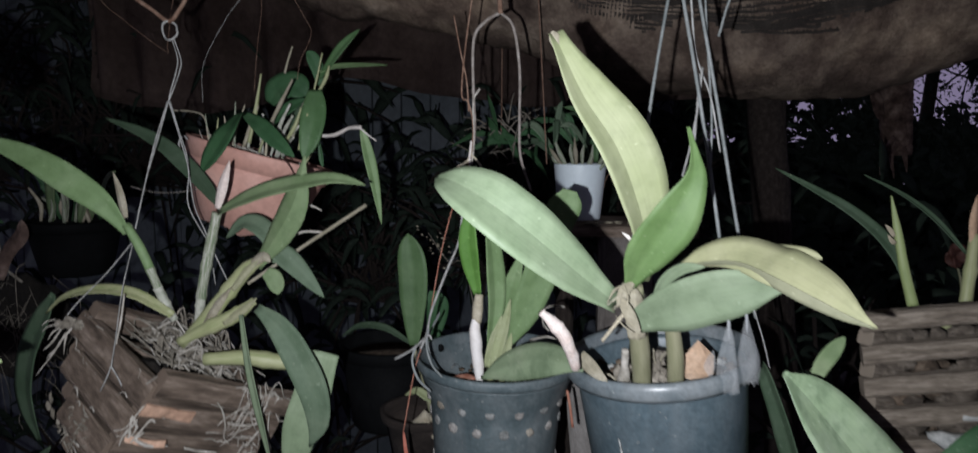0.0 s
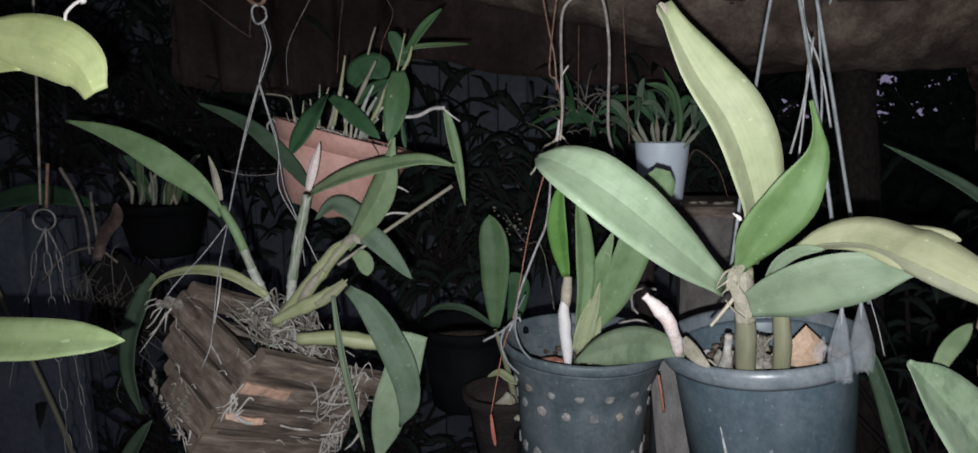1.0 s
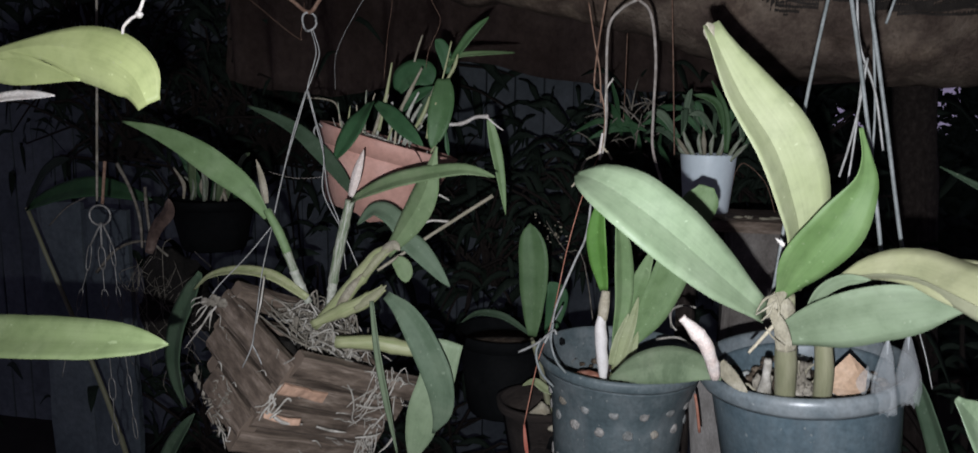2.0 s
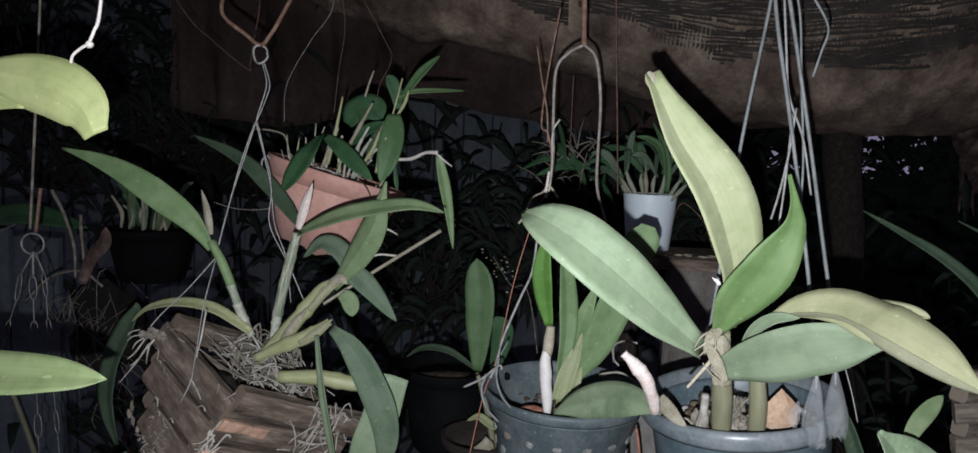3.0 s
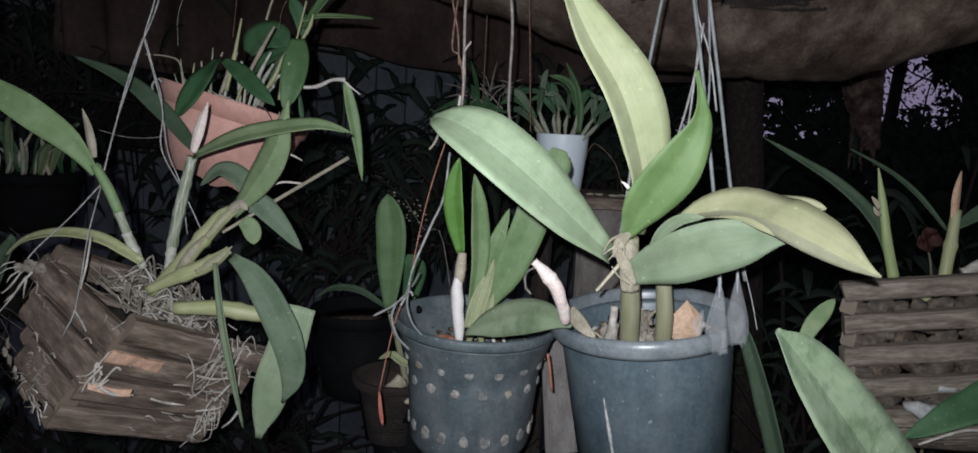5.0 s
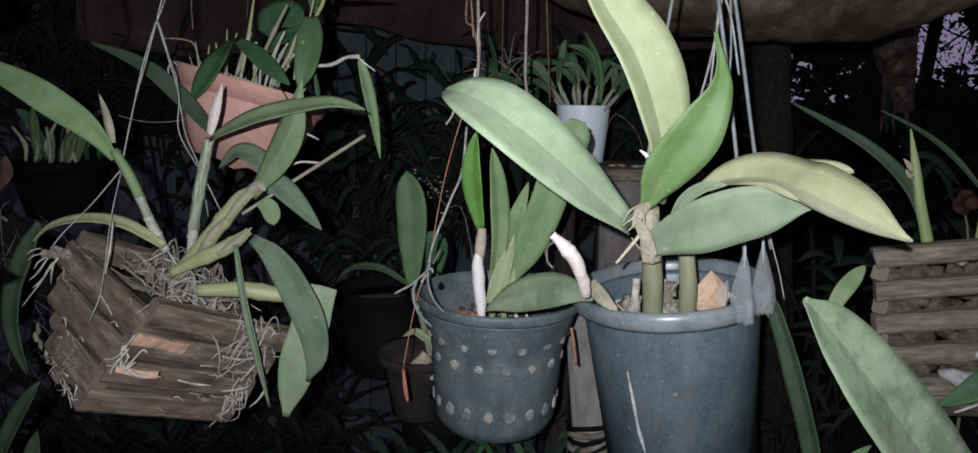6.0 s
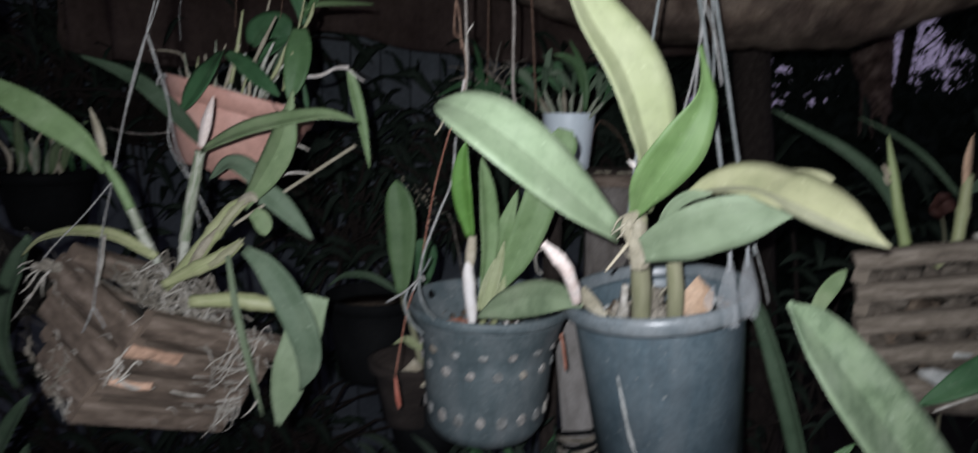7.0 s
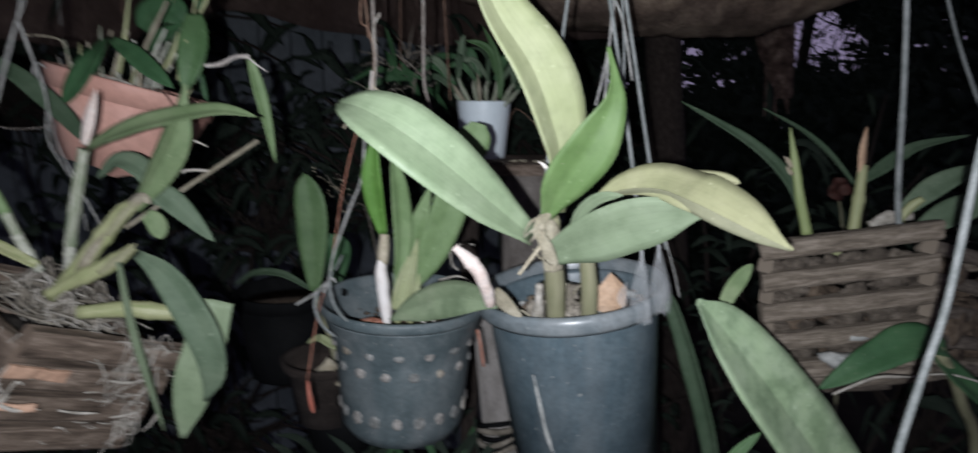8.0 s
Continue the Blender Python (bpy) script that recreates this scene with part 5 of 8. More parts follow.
def basket_orchid():
    root = thing("orchid_plant", (-0.2676, 0.7400, 1.1774), "straggly orchid with strap leaves and bare canes in the slat basket", "orchid", "orchids")
    part("cane", tube([(-0.2823, 0.7550, 1.1880), (-0.2950, 0.7483, 1.2237), (-0.3068, 0.7433, 1.2604), (-0.3193, 0.7400, 1.2884)], (0.0036, 0.0044, 0.0044, 0.0040), 12, 20, lump=0.05, rings=4), CANE_GREY, root, "silvery cane, green above")
    for pts in ([(-0.2823, 0.7545, 1.1880), (-0.2890, 0.7505, 1.2060), (-0.2950, 0.7478, 1.2237)], [(-0.2651, 0.7695, 1.1804), (-0.2607, 0.7675, 1.2010), (-0.2580, 0.7668, 1.2150)]):
        part("sheath", tube(pts, (0.0040, 0.0050, 0.0046), 12, 16, lump=0.15, rings=2), CANE_WHITE, root, "silvery papery sheath round the cane foot")
    part("cane", tube([(-0.2987, 0.7415, 1.2446), (-0.3077, 0.7398, 1.2674), (-0.3196, 0.7380, 1.2899)], (0.0048, 0.0050, 0.0040), 12, 10), LEAF_MID, root)
    for k, pts in enumerate(([(-0.2459, 0.7380, 1.1831), (-0.2294, 0.7400, 1.2072), (-0.2142, 0.7420, 1.2270)], [(-0.2142, 0.7420, 1.2244), (-0.1988, 0.7450, 1.2433), (-0.1861, 0.7480, 1.2542)], [(-0.2182, 0.7290, 1.1930), (-0.1988, 0.7300, 1.2054), (-0.1828, 0.7310, 1.2187)], [(-0.1954, 0.7480, 1.2509), (-0.1816, 0.7465, 1.2586), (-0.1729, 0.7450, 1.2530)])):
        part("bract", leaf(pts, (0.0105, 0.0085, 0.0085, 0.011)[k], (0.1, -0.9, 0.4), -0.5, 0.8, 0.4, 1.6, thick=0.0008, wave=0.25, seed=45 + k), (SHEATH_OLD, CANE, CANE, SHEATH_OLD)[k], root)
    part("leaf", leaf([(-0.3193, 0.7400, 1.2818), (-0.3402, 0.7370, 1.3110), (-0.3737, 0.7360, 1.3341), (-0.4130, 0.7390, 1.3558), (-0.4544, 0.7416, 1.3705), (-0.4972, 0.7440, 1.3802)], 0.0006, (-0.2, -0.85, 0.5), fl=0.15, fr=0.15, left=(8, 21, 26, 22, 13, 2), right=(6, 16, 22, 18, 11, 2), seed=31), LEAF_MID, root, "long green strap leaf")
    part("sheath", leaf([(-0.3210, 0.7380, 1.2963), (-0.3254, 0.7380, 1.3222), (-0.3304, 0.7380, 1.3427)], 0.009, (0, -1, 0.1), -0.5, 0.7, 0.3, 1.5, thick=0.001, seed=32), SHEATH_OLD, root)
    part("cane", tube([(-0.2651, 0.7700, 1.1804), (-0.2563, 0.7667, 1.2231), (-0.2449, 0.7633, 1.2651), (-0.2343, 0.7600, 1.3008)], (0.0046, 0.0054, 0.0056, 0.0046), 12, 20, lump=0.05, rings=4), CANE_GREY, root)
    part("sheath", leaf([(-0.2331, 0.7570, 1.3051), (-0.2239, 0.7535, 1.3319), (-0.2141, 0.7500, 1.3544)], 0.0105, (0, -1, 0.1), -0.5, 0.6, 0.4, 1.5, thick=0.001, seed=33), SHEATH_PINK, root, "pinkish papery flower sheath")
    part("leaf", leaf([(-0.2317, 0.7570, 1.3012), (-0.1903, 0.7443, 1.3195), (-0.1457, 0.7375, 1.3318), (-0.1037, 0.7350, 1.3378), (-0.0715, 0.7350, 1.3322)], 0.0225, (0, -0.7, 0.7), 0.2, 0.35, 0.35, 1.7, seed=34), LEAF_OLIVE, root)
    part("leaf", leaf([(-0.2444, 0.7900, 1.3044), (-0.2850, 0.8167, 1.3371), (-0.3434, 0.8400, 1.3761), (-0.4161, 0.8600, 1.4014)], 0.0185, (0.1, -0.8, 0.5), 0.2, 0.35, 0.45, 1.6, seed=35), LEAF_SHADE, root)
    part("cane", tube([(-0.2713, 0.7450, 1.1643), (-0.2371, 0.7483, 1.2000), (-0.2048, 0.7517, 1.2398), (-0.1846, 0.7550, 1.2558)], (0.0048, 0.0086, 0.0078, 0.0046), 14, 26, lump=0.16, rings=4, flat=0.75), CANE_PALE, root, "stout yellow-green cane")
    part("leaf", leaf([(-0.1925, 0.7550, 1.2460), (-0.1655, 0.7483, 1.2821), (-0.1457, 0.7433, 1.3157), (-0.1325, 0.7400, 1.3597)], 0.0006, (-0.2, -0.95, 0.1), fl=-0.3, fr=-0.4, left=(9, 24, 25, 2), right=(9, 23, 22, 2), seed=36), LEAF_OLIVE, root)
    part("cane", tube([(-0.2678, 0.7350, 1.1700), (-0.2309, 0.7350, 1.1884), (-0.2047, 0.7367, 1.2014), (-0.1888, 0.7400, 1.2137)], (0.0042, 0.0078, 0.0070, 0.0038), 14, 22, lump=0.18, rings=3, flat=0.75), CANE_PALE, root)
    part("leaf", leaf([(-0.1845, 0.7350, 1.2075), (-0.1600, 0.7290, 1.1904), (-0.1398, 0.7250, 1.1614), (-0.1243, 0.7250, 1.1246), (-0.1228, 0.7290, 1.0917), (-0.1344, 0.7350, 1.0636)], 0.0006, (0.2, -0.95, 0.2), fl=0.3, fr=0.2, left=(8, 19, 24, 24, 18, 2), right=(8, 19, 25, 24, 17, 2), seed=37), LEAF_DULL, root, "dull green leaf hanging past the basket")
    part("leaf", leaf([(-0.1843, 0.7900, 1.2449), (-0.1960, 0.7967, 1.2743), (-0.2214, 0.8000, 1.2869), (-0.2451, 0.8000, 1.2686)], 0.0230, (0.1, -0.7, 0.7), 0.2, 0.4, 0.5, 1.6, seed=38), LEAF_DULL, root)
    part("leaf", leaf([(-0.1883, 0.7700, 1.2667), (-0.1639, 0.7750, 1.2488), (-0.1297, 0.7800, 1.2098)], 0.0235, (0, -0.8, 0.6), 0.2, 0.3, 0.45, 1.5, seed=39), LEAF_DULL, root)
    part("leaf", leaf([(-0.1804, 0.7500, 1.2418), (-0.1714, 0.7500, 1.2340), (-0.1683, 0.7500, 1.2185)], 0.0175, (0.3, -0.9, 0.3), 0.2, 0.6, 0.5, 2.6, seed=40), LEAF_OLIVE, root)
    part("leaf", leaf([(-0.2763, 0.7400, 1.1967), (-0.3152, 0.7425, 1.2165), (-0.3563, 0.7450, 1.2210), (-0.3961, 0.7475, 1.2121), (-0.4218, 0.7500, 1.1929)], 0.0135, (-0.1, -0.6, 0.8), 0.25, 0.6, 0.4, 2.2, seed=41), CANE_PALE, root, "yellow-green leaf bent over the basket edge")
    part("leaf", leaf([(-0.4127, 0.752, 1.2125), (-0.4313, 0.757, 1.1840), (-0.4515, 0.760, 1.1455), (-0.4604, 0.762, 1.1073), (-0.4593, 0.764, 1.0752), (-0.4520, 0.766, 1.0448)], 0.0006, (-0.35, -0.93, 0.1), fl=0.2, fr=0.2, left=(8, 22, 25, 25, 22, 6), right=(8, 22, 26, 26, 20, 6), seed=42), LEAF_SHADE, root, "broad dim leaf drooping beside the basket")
    part("cane", tube([(-0.2339, 0.7200, 1.1578), (-0.1937, 0.7267, 1.1586), (-0.1602, 0.7350, 1.1525), (-0.1325, 0.7450, 1.1494)], (0.0058, 0.0080, 0.0078, 0.0062), 12, 14, lump=0.04, rings=2), CANE_PALE, root, "pale green cane lying sideways")
    part("leaf", leaf([(-0.1289, 0.7650, 1.1552), (-0.1395, 0.7617, 1.1078), (-0.1566, 0.7617, 1.0600), (-0.1688, 0.7650, 1.0112)], 0.00062, (0.2, -0.95, 0.1), fl=0.25, fr=0.25, left=(30, 30, 32, 26, 5), right=(30, 31, 32, 22, 5), seed=43), LEAF_PALE, root, "pale leaf underside hanging beside the basket")
    part("leaf", leaf([(-0.1942, 0.7200, 1.2040), (-0.1866, 0.7167, 1.1515), (-0.1776, 0.7167, 1.1020), (-0.1675, 0.7200, 1.0423)], 0.0006, (-0.4, -0.9, 0.1), fl=0.3, fr=0.3, left=(5, 8, 8, 2), right=(5, 8, 8, 2), seed=44), LEAF_UNDER, root)
    part("stick", tube([(-0.2043, 0.7600, 1.2270), (-0.1526, 0.8000, 1.2649), (-0.0946, 0.8250, 1.3047)], (0.0016, 0.0019, 0.0022), 8, 12, lump=0.15), SHEATH_OLD, root, "bare dry flower stalk")
    part("stick", tube([(-0.1755, 0.8000, 1.2683), (-0.1602, 0.8050, 1.2763), (-0.1402, 0.8100, 1.2756)], (0.0010, 0.0014), 6, 8), ROOT, root)
    part("stick", tube([(-0.1568, 0.8000, 1.3073), (-0.1469, 0.8000, 1.3051), (-0.1369, 0.8000, 1.3003)], (0.0018, 0.0008), 6, 8), ROOT, root)


basket_orchid()


# ---- hangers ----
def wire(points, r, mat, parent, name="wire", kink=0.0, label=""):
    rows = max(6, 6 * (len(points) - 1))
    return part(name, tube(points, r, 7, rows, lump=0.12), mat, parent, label)


def basket_hanger():
    h = thing("basket_hanger", (-0.2987, 0.8000, 1.4902), "galvanised wire hanger with a ring, holding the slat basket", "hanger", "plant hangers")
    ring = Vector((-0.2979, 0.8000, 1.4902))
    pts = [ring + Vector((0.0082 * math.cos(a / 14 * 6.283), 0.002 * math.sin(a), 0.0098 * math.sin(a / 14 * 6.283))) for a in range(15)]
    part("ring", tube(pts, 0.0012, 7, 42), WIRE, h)
    part("hook", tube([(-0.3319, 0.8000, 1.5843), (-0.3433, 0.8000, 1.5445), (-0.3387, 0.8000, 1.5285), (-0.3165, 0.8000, 1.5127), (-0.2981, 0.8000, 1.5003), (-0.2859, 0.8000, 1.5118), (-0.2733, 0.8000, 1.5318), (-0.2594, 0.8000, 1.5581), (-0.2516, 0.8000, 1.5907)], 0.0022, 8, 44, lump=0.15), WIRE_RUST, h, "rusty bent wire hook")
    wire([(-0.2956, 0.8000, 1.4822), (-0.2890, 0.7975, 1.4612), (-0.2898, 0.7950, 1.4474), (-0.2955, 0.7925, 1.4268), (-0.2971, 0.7900, 1.4151)], 0.00066, WIRE, h)
    wire([(-0.2934, 0.8000, 1.4822), (-0.2853, 0.7975, 1.4593), (-0.2868, 0.7950, 1.4455), (-0.2941, 0.7925, 1.4248), (-0.2985, 0.7900, 1.4137)], 0.00066, WIRE, h)
    wire([(-0.2971, 0.7900, 1.4165), (-0.3063, 0.7833, 1.3787), (-0.3187, 0.7733, 1.3274), (-0.3276, 0.7600, 1.2682)], 0.00066, WIRE, h)
    wire([(-0.2985, 0.7900, 1.4151), (-0.3103, 0.7800, 1.3683), (-0.3204, 0.7700, 1.3139), (-0.3262, 0.7600, 1.2724)], 0.00066, WIRE, h)
    wire([(-0.3262, 0.7600, 1.2697), (-0.3501, 0.7467, 1.2368), (-0.3764, 0.7367, 1.2076), (-0.3887, 0.7300, 1.1898)], 0.00066, WIRE, h)
    wire([(-0.3262, 0.7600, 1.2697), (-0.3242, 0.7333, 1.2243), (-0.3151, 0.7050, 1.1855), (-0.3024, 0.6750, 1.1619)], 0.00066, WIRE, h)
    wire([(-0.3024, 0.6750, 1.1632), (-0.3048, 0.6725, 1.1544), (-0.3111, 0.6700, 1.1403)], 0.00066, WIRE, h)
    wire([(-0.3024, 0.6750, 1.1632), (-0.2943, 0.6725, 1.1523), (-0.2863, 0.6700, 1.1378)], 0.00066, WIRE, h)
    wire([(-0.2971, 0.7900, 1.4165), (-0.2863, 0.7900, 1.3762), (-0.2785, 0.7900, 1.3424), (-0.2782, 0.7860, 1.3049), (-0.2514, 0.7780, 1.2627), (-0.2293, 0.7700, 1.2245)], 0.00066, WIRE, h)
    wire([(-0.2956, 0.7900, 1.4165), (-0.2895, 0.7933, 1.3864), (-0.2834, 0.7967, 1.3593), (-0.2823, 0.8000, 1.3280), (-0.2781, 0.8000, 1.3003), (-0.2649, 0.8000, 1.2659), (-0.2589, 0.8000, 1.2167)], 0.00066, WIRE, h)


basket_hanger()
far_hook = thing("wire_hook", (-0.4967, 1.1500, 1.5142), "thin rusty wire bent to a hook under the roof", "hook", "plant hangers")
wire([(-0.7635, 1.1500, 1.8304), (-0.6183, 1.1500, 1.6170), (-0.5627, 1.1500, 1.5628), (-0.4989, 1.1500, 1.5161), (-0.4946, 1.1500, 1.5242), (-0.4866, 1.1500, 1.5738), (-0.4787, 1.1500, 1.6229), (-0.4688, 1.1500, 1.8239)], 0.0006, WIRE_RUST, far_hook)


def pot_hook():
    h = thing("pot_hanger", (0.0528, 0.8200, 1.5060), "rusty wire fork and cords holding the perforated pot", "hanger", "plant hangers")
    wire([(0.0452, 0.8200, 1.6448), (0.0506, 0.8200, 1.5641), (0.0522, 0.8200, 1.5263), (0.0533, 0.8200, 1.5073)], 0.0028, WIRE_RUST, h, "hook", label="rusty iron hook")
    wire([(0.0533, 0.8200, 1.5085), (0.0370, 0.8210, 1.4995), (0.0249, 0.8220, 1.4813), (0.0244, 0.8230, 1.4293), (0.0259, 0.8240, 1.3897), (0.0235, 0.8250, 1.3595)], 0.0016, WIRE_OLD, h)
    wire([(0.0533, 0.8200, 1.5085), (0.0664, 0.8280, 1.4947), (0.0730, 0.8360, 1.4515), (0.0730, 0.8440, 1.3987), (0.0742, 0.8520, 1.3579), (0.0863, 0.8600, 1.3192)], 0.0016, WIRE_OLD, h)
    wire([(0.0267, 0.8200, 1.5451), (0.0172, 0.8200, 1.4809), (0.0122, 0.8200, 1.4254), (0.0194, 0.8200, 1.4158), (0.0248, 0.8200, 1.3896), (0.0219, 0.8200, 1.3562)], 0.0010, WIRE_RUST, h)
    wire([(0.0040, 0.8200, 1.5065), (0.0113, 0.8200, 1.4678), (0.0175, 0.8200, 1.4387), (0.0199, 0.8200, 1.4059)], 0.0009, WIRE_RUST, h)
    wire([(0.0317, 0.8200, 1.4306), (0.0247, 0.8200, 1.4160), (0.0255, 0.8200, 1.3764), (0.0230, 0.8200, 1.3496)], 0.0010, ROOT, h)
    wire([(0.0216, 0.8200, 1.3616), (0.0175, 0.8200, 1.3527), (0.0058, 0.8200, 1.3454), (-0.0014, 0.8200, 1.3268), (-0.0077, 0.8200, 1.3176)], 0.0012, SHEATH_TAN, h)
    wire([(0.0216, 0.8200, 1.3616), (0.0280, 0.8200, 1.3552), (0.0337, 0.8200, 1.3475)], 0.0012, SHEATH_TAN, h)
    wire([(0.0229, 0.8200, 1.3749), (0.0211, 0.8200, 1.3595), (0.0204, 0.8200, 1.3468)], 0.0016, SHEATH, h)
    wire([(0.0219, 0.8200, 1.3562), (0.0078, 0.8120, 1.3191), (-0.0083, 0.8040, 1.2551), (-0.0223, 0.7960, 1.1740), (-0.0341, 0.7880, 1.1341), (-0.0466, 0.7800, 1.0631)], 0.0006, CORD_RED, h, "cord", label="thin orange cord")
    wire([(0.0141, 0.8200, 1.3155), (0.0107, 0.8080, 1.2694), (-0.0000, 0.7960, 1.2403), (-0.0152, 0.7840, 1.1981), (-0.0193, 0.7740, 1.1736), (-0.0241, 0.7650, 1.1611)], 0.0013, WIRE, h)
    wire([(-0.0511, 0.7650, 1.1493), (-0.0309, 0.7583, 1.1625), (-0.0143, 0.7533, 1.1785), (-0.0099, 0.7500, 1.1760)], 0.0012, WIRE, h)
    wire([(-0.0166, 0.7700, 1.1816), (-0.0174, 0.7633, 1.1636), (-0.0110, 0.7600, 1.1455), (-0.0007, 0.7600, 1.1333)], 0.0013, WIRE_BLUE, h)
    wire([(-0.0282, 0.7650, 1.1654), (-0.0317, 0.7583, 1.1506), (-0.0254, 0.7567, 1.1320), (-0.0129, 0.7600, 1.1175)], 0.0014, WIRE_BLUE, h)
    wire([(-0.0187, 0.8600, 1.1768), (-0.0314, 0.8500, 1.1462), (-0.0228, 0.8400, 1.1275)], 0.0012, WIRE_BLUE, h)


pot_hook()


def film_bag(points, width, seed):
    """Thin film gathered to a neck and hanging in folds round the pot rim."""
    bm = bmesh.new()
    rows, segs, rings = 16, 28, []
    for j in range(rows + 1):
        s = j / rows
        c = curve_at(points, s)
        w = width * min(1.0, 0.12 + 1.5 * s) * (1 - 0.25 * max(0.0, s - 0.75) * 4)
        ring = []
        for k in range(segs):
            a = k / segs * 6.283
            f = 1 + (0.16 + 0.2 * s) * noise.noise(Vector((math.cos(a) * 2.2, math.sin(a) * 2.2, seed + 1.3 * s))) + 0.10 * math.sin(5 * a + seed)
            ring.append(bm.verts.new(c + Vector((math.cos(a) * w * f, math.sin(a) * w * 0.42 * f, 0.004 * s * noise.noise(Vector((k * 0.5, seed, 2)))))))
        rings.append(ring)
    for j in range(rows):
        for k in range(segs):
            bm.faces.new([rings[j][k], rings[j][(k + 1) % segs], rings[j + 1][(k + 1) % segs], rings[j + 1][k]])
    return bm


def pot_wires():
    h = thing("pot_hanger", (0.2139, 0.7000, 1.5658), "bundle of grey plastic-coated wires holding the charcoal pot", "hanger", "plant hangers")
    wire([(0.2130, 0.7000, 1.5658), (0.2073, 0.6867, 1.5174), (0.1897, 0.6717, 1.4034), (0.1722, 0.6550, 1.2452)], 0.0014, WIRE_BLUE, h)
    wire([(0.2135, 0.7000, 1.5658), (0.2122, 0.6850, 1.5170), (0.2305, 0.6700, 1.4059), (0.2481, 0.6575, 1.2919), (0.2558, 0.6450, 1.2193)], 0.0016, WIRE_BLUE, h)
    wire([(0.2164, 0.7000, 1.5657), (0.2263, 0.6950, 1.5193), (0.2493, 0.6900, 1.4047), (0.2710, 0.6850, 1.2904), (0.2868, 0.6800, 1.2222)], 0.0016, WIRE_BLUE, h)
    wire([(0.2218, 0.7100, 1.5686), (0.2359, 0.7075, 1.5221), (0.2416, 0.7050, 1.4599), (0.2472, 0.7025, 1.3971), (0.2476, 0.7000, 1.3494)], 0.0010, WIRE_BLUE, h)
    wire([(0.2198, 0.7100, 1.5686), (0.2276, 0.7075, 1.4911), (0.2325, 0.7050, 1.4493), (0.2459, 0.7025, 1.4128), (0.2552, 0.7000, 1.3657)], 0.0010, WIRE, h)
    wire([(0.2353, 0.6900, 1.4376), (0.2316, 0.6867, 1.4014), (0.2260, 0.6833, 1.3701), (0.2198, 0.6800, 1.3450)], 0.0010, WIRE, h)
    wire([(0.2328, 0.6900, 1.4324), (0.2310, 0.6867, 1.3962), (0.2288, 0.6833, 1.3650), (0.2262, 0.6800, 1.3391)], 0.0009, WIRE, h)
    wire([(0.2237, 0.7100, 1.5686), (0.2473, 0.7125, 1.5336), (0.2622, 0.7150, 1.5085), (0.2588, 0.7175, 1.4881), (0.2543, 0.7200, 1.4673)], 0.0011, WIRE_BLUE, h)
    wire([(0.2770, 0.6600, 1.2420), (0.2815, 0.6600, 1.2273), (0.2879, 0.6600, 1.2077), (0.2940, 0.6600, 1.1848)], 0.0005, WIRE, h)
    for k, (pts, w) in enumerate((([(0.2537, 0.640, 1.2263), (0.2542, 0.640, 1.2142), (0.2532, 0.638, 1.1995), (0.2533, 0.636, 1.1843), (0.2560, 0.634, 1.1708)], 0.0088), ([(0.2698, 0.648, 1.2313), (0.2708, 0.648, 1.2172), (0.2722, 0.648, 1.2011), (0.2736, 0.647, 1.1857), (0.2742, 0.646, 1.1754)], 0.0085))):
        part("plastic_scrap", film_bag(pts, w, 50 + k), FILM, h, "torn clear plastic film gathered at the top")
        part("tie", tube([Vector(pts[0]) + Vector((-0.001, 0, 0.014)), Vector(pts[0]), Vector(pts[1])], (0.0008, 0.0013, 0.0004), 6, 12, lump=0.4), FILM_STRAND, h, "twisted neck of the film")
    part("plastic_scrap", leaf([(0.2447, 0.6500, 1.2017), (0.2419, 0.6480, 1.1913), (0.2420, 0.6460, 1.1800)], 0.0045, (-0.2, -1, 0.1), fl=-0.5, fr=0.35, left=(0.15, 0.9, 1.0, 0.4), right=(0.12, 0.7, 1.15, 0.25), thick=0.0003, wave=0.2, rows=16, seed=53), FILM, h)


pot_wires()


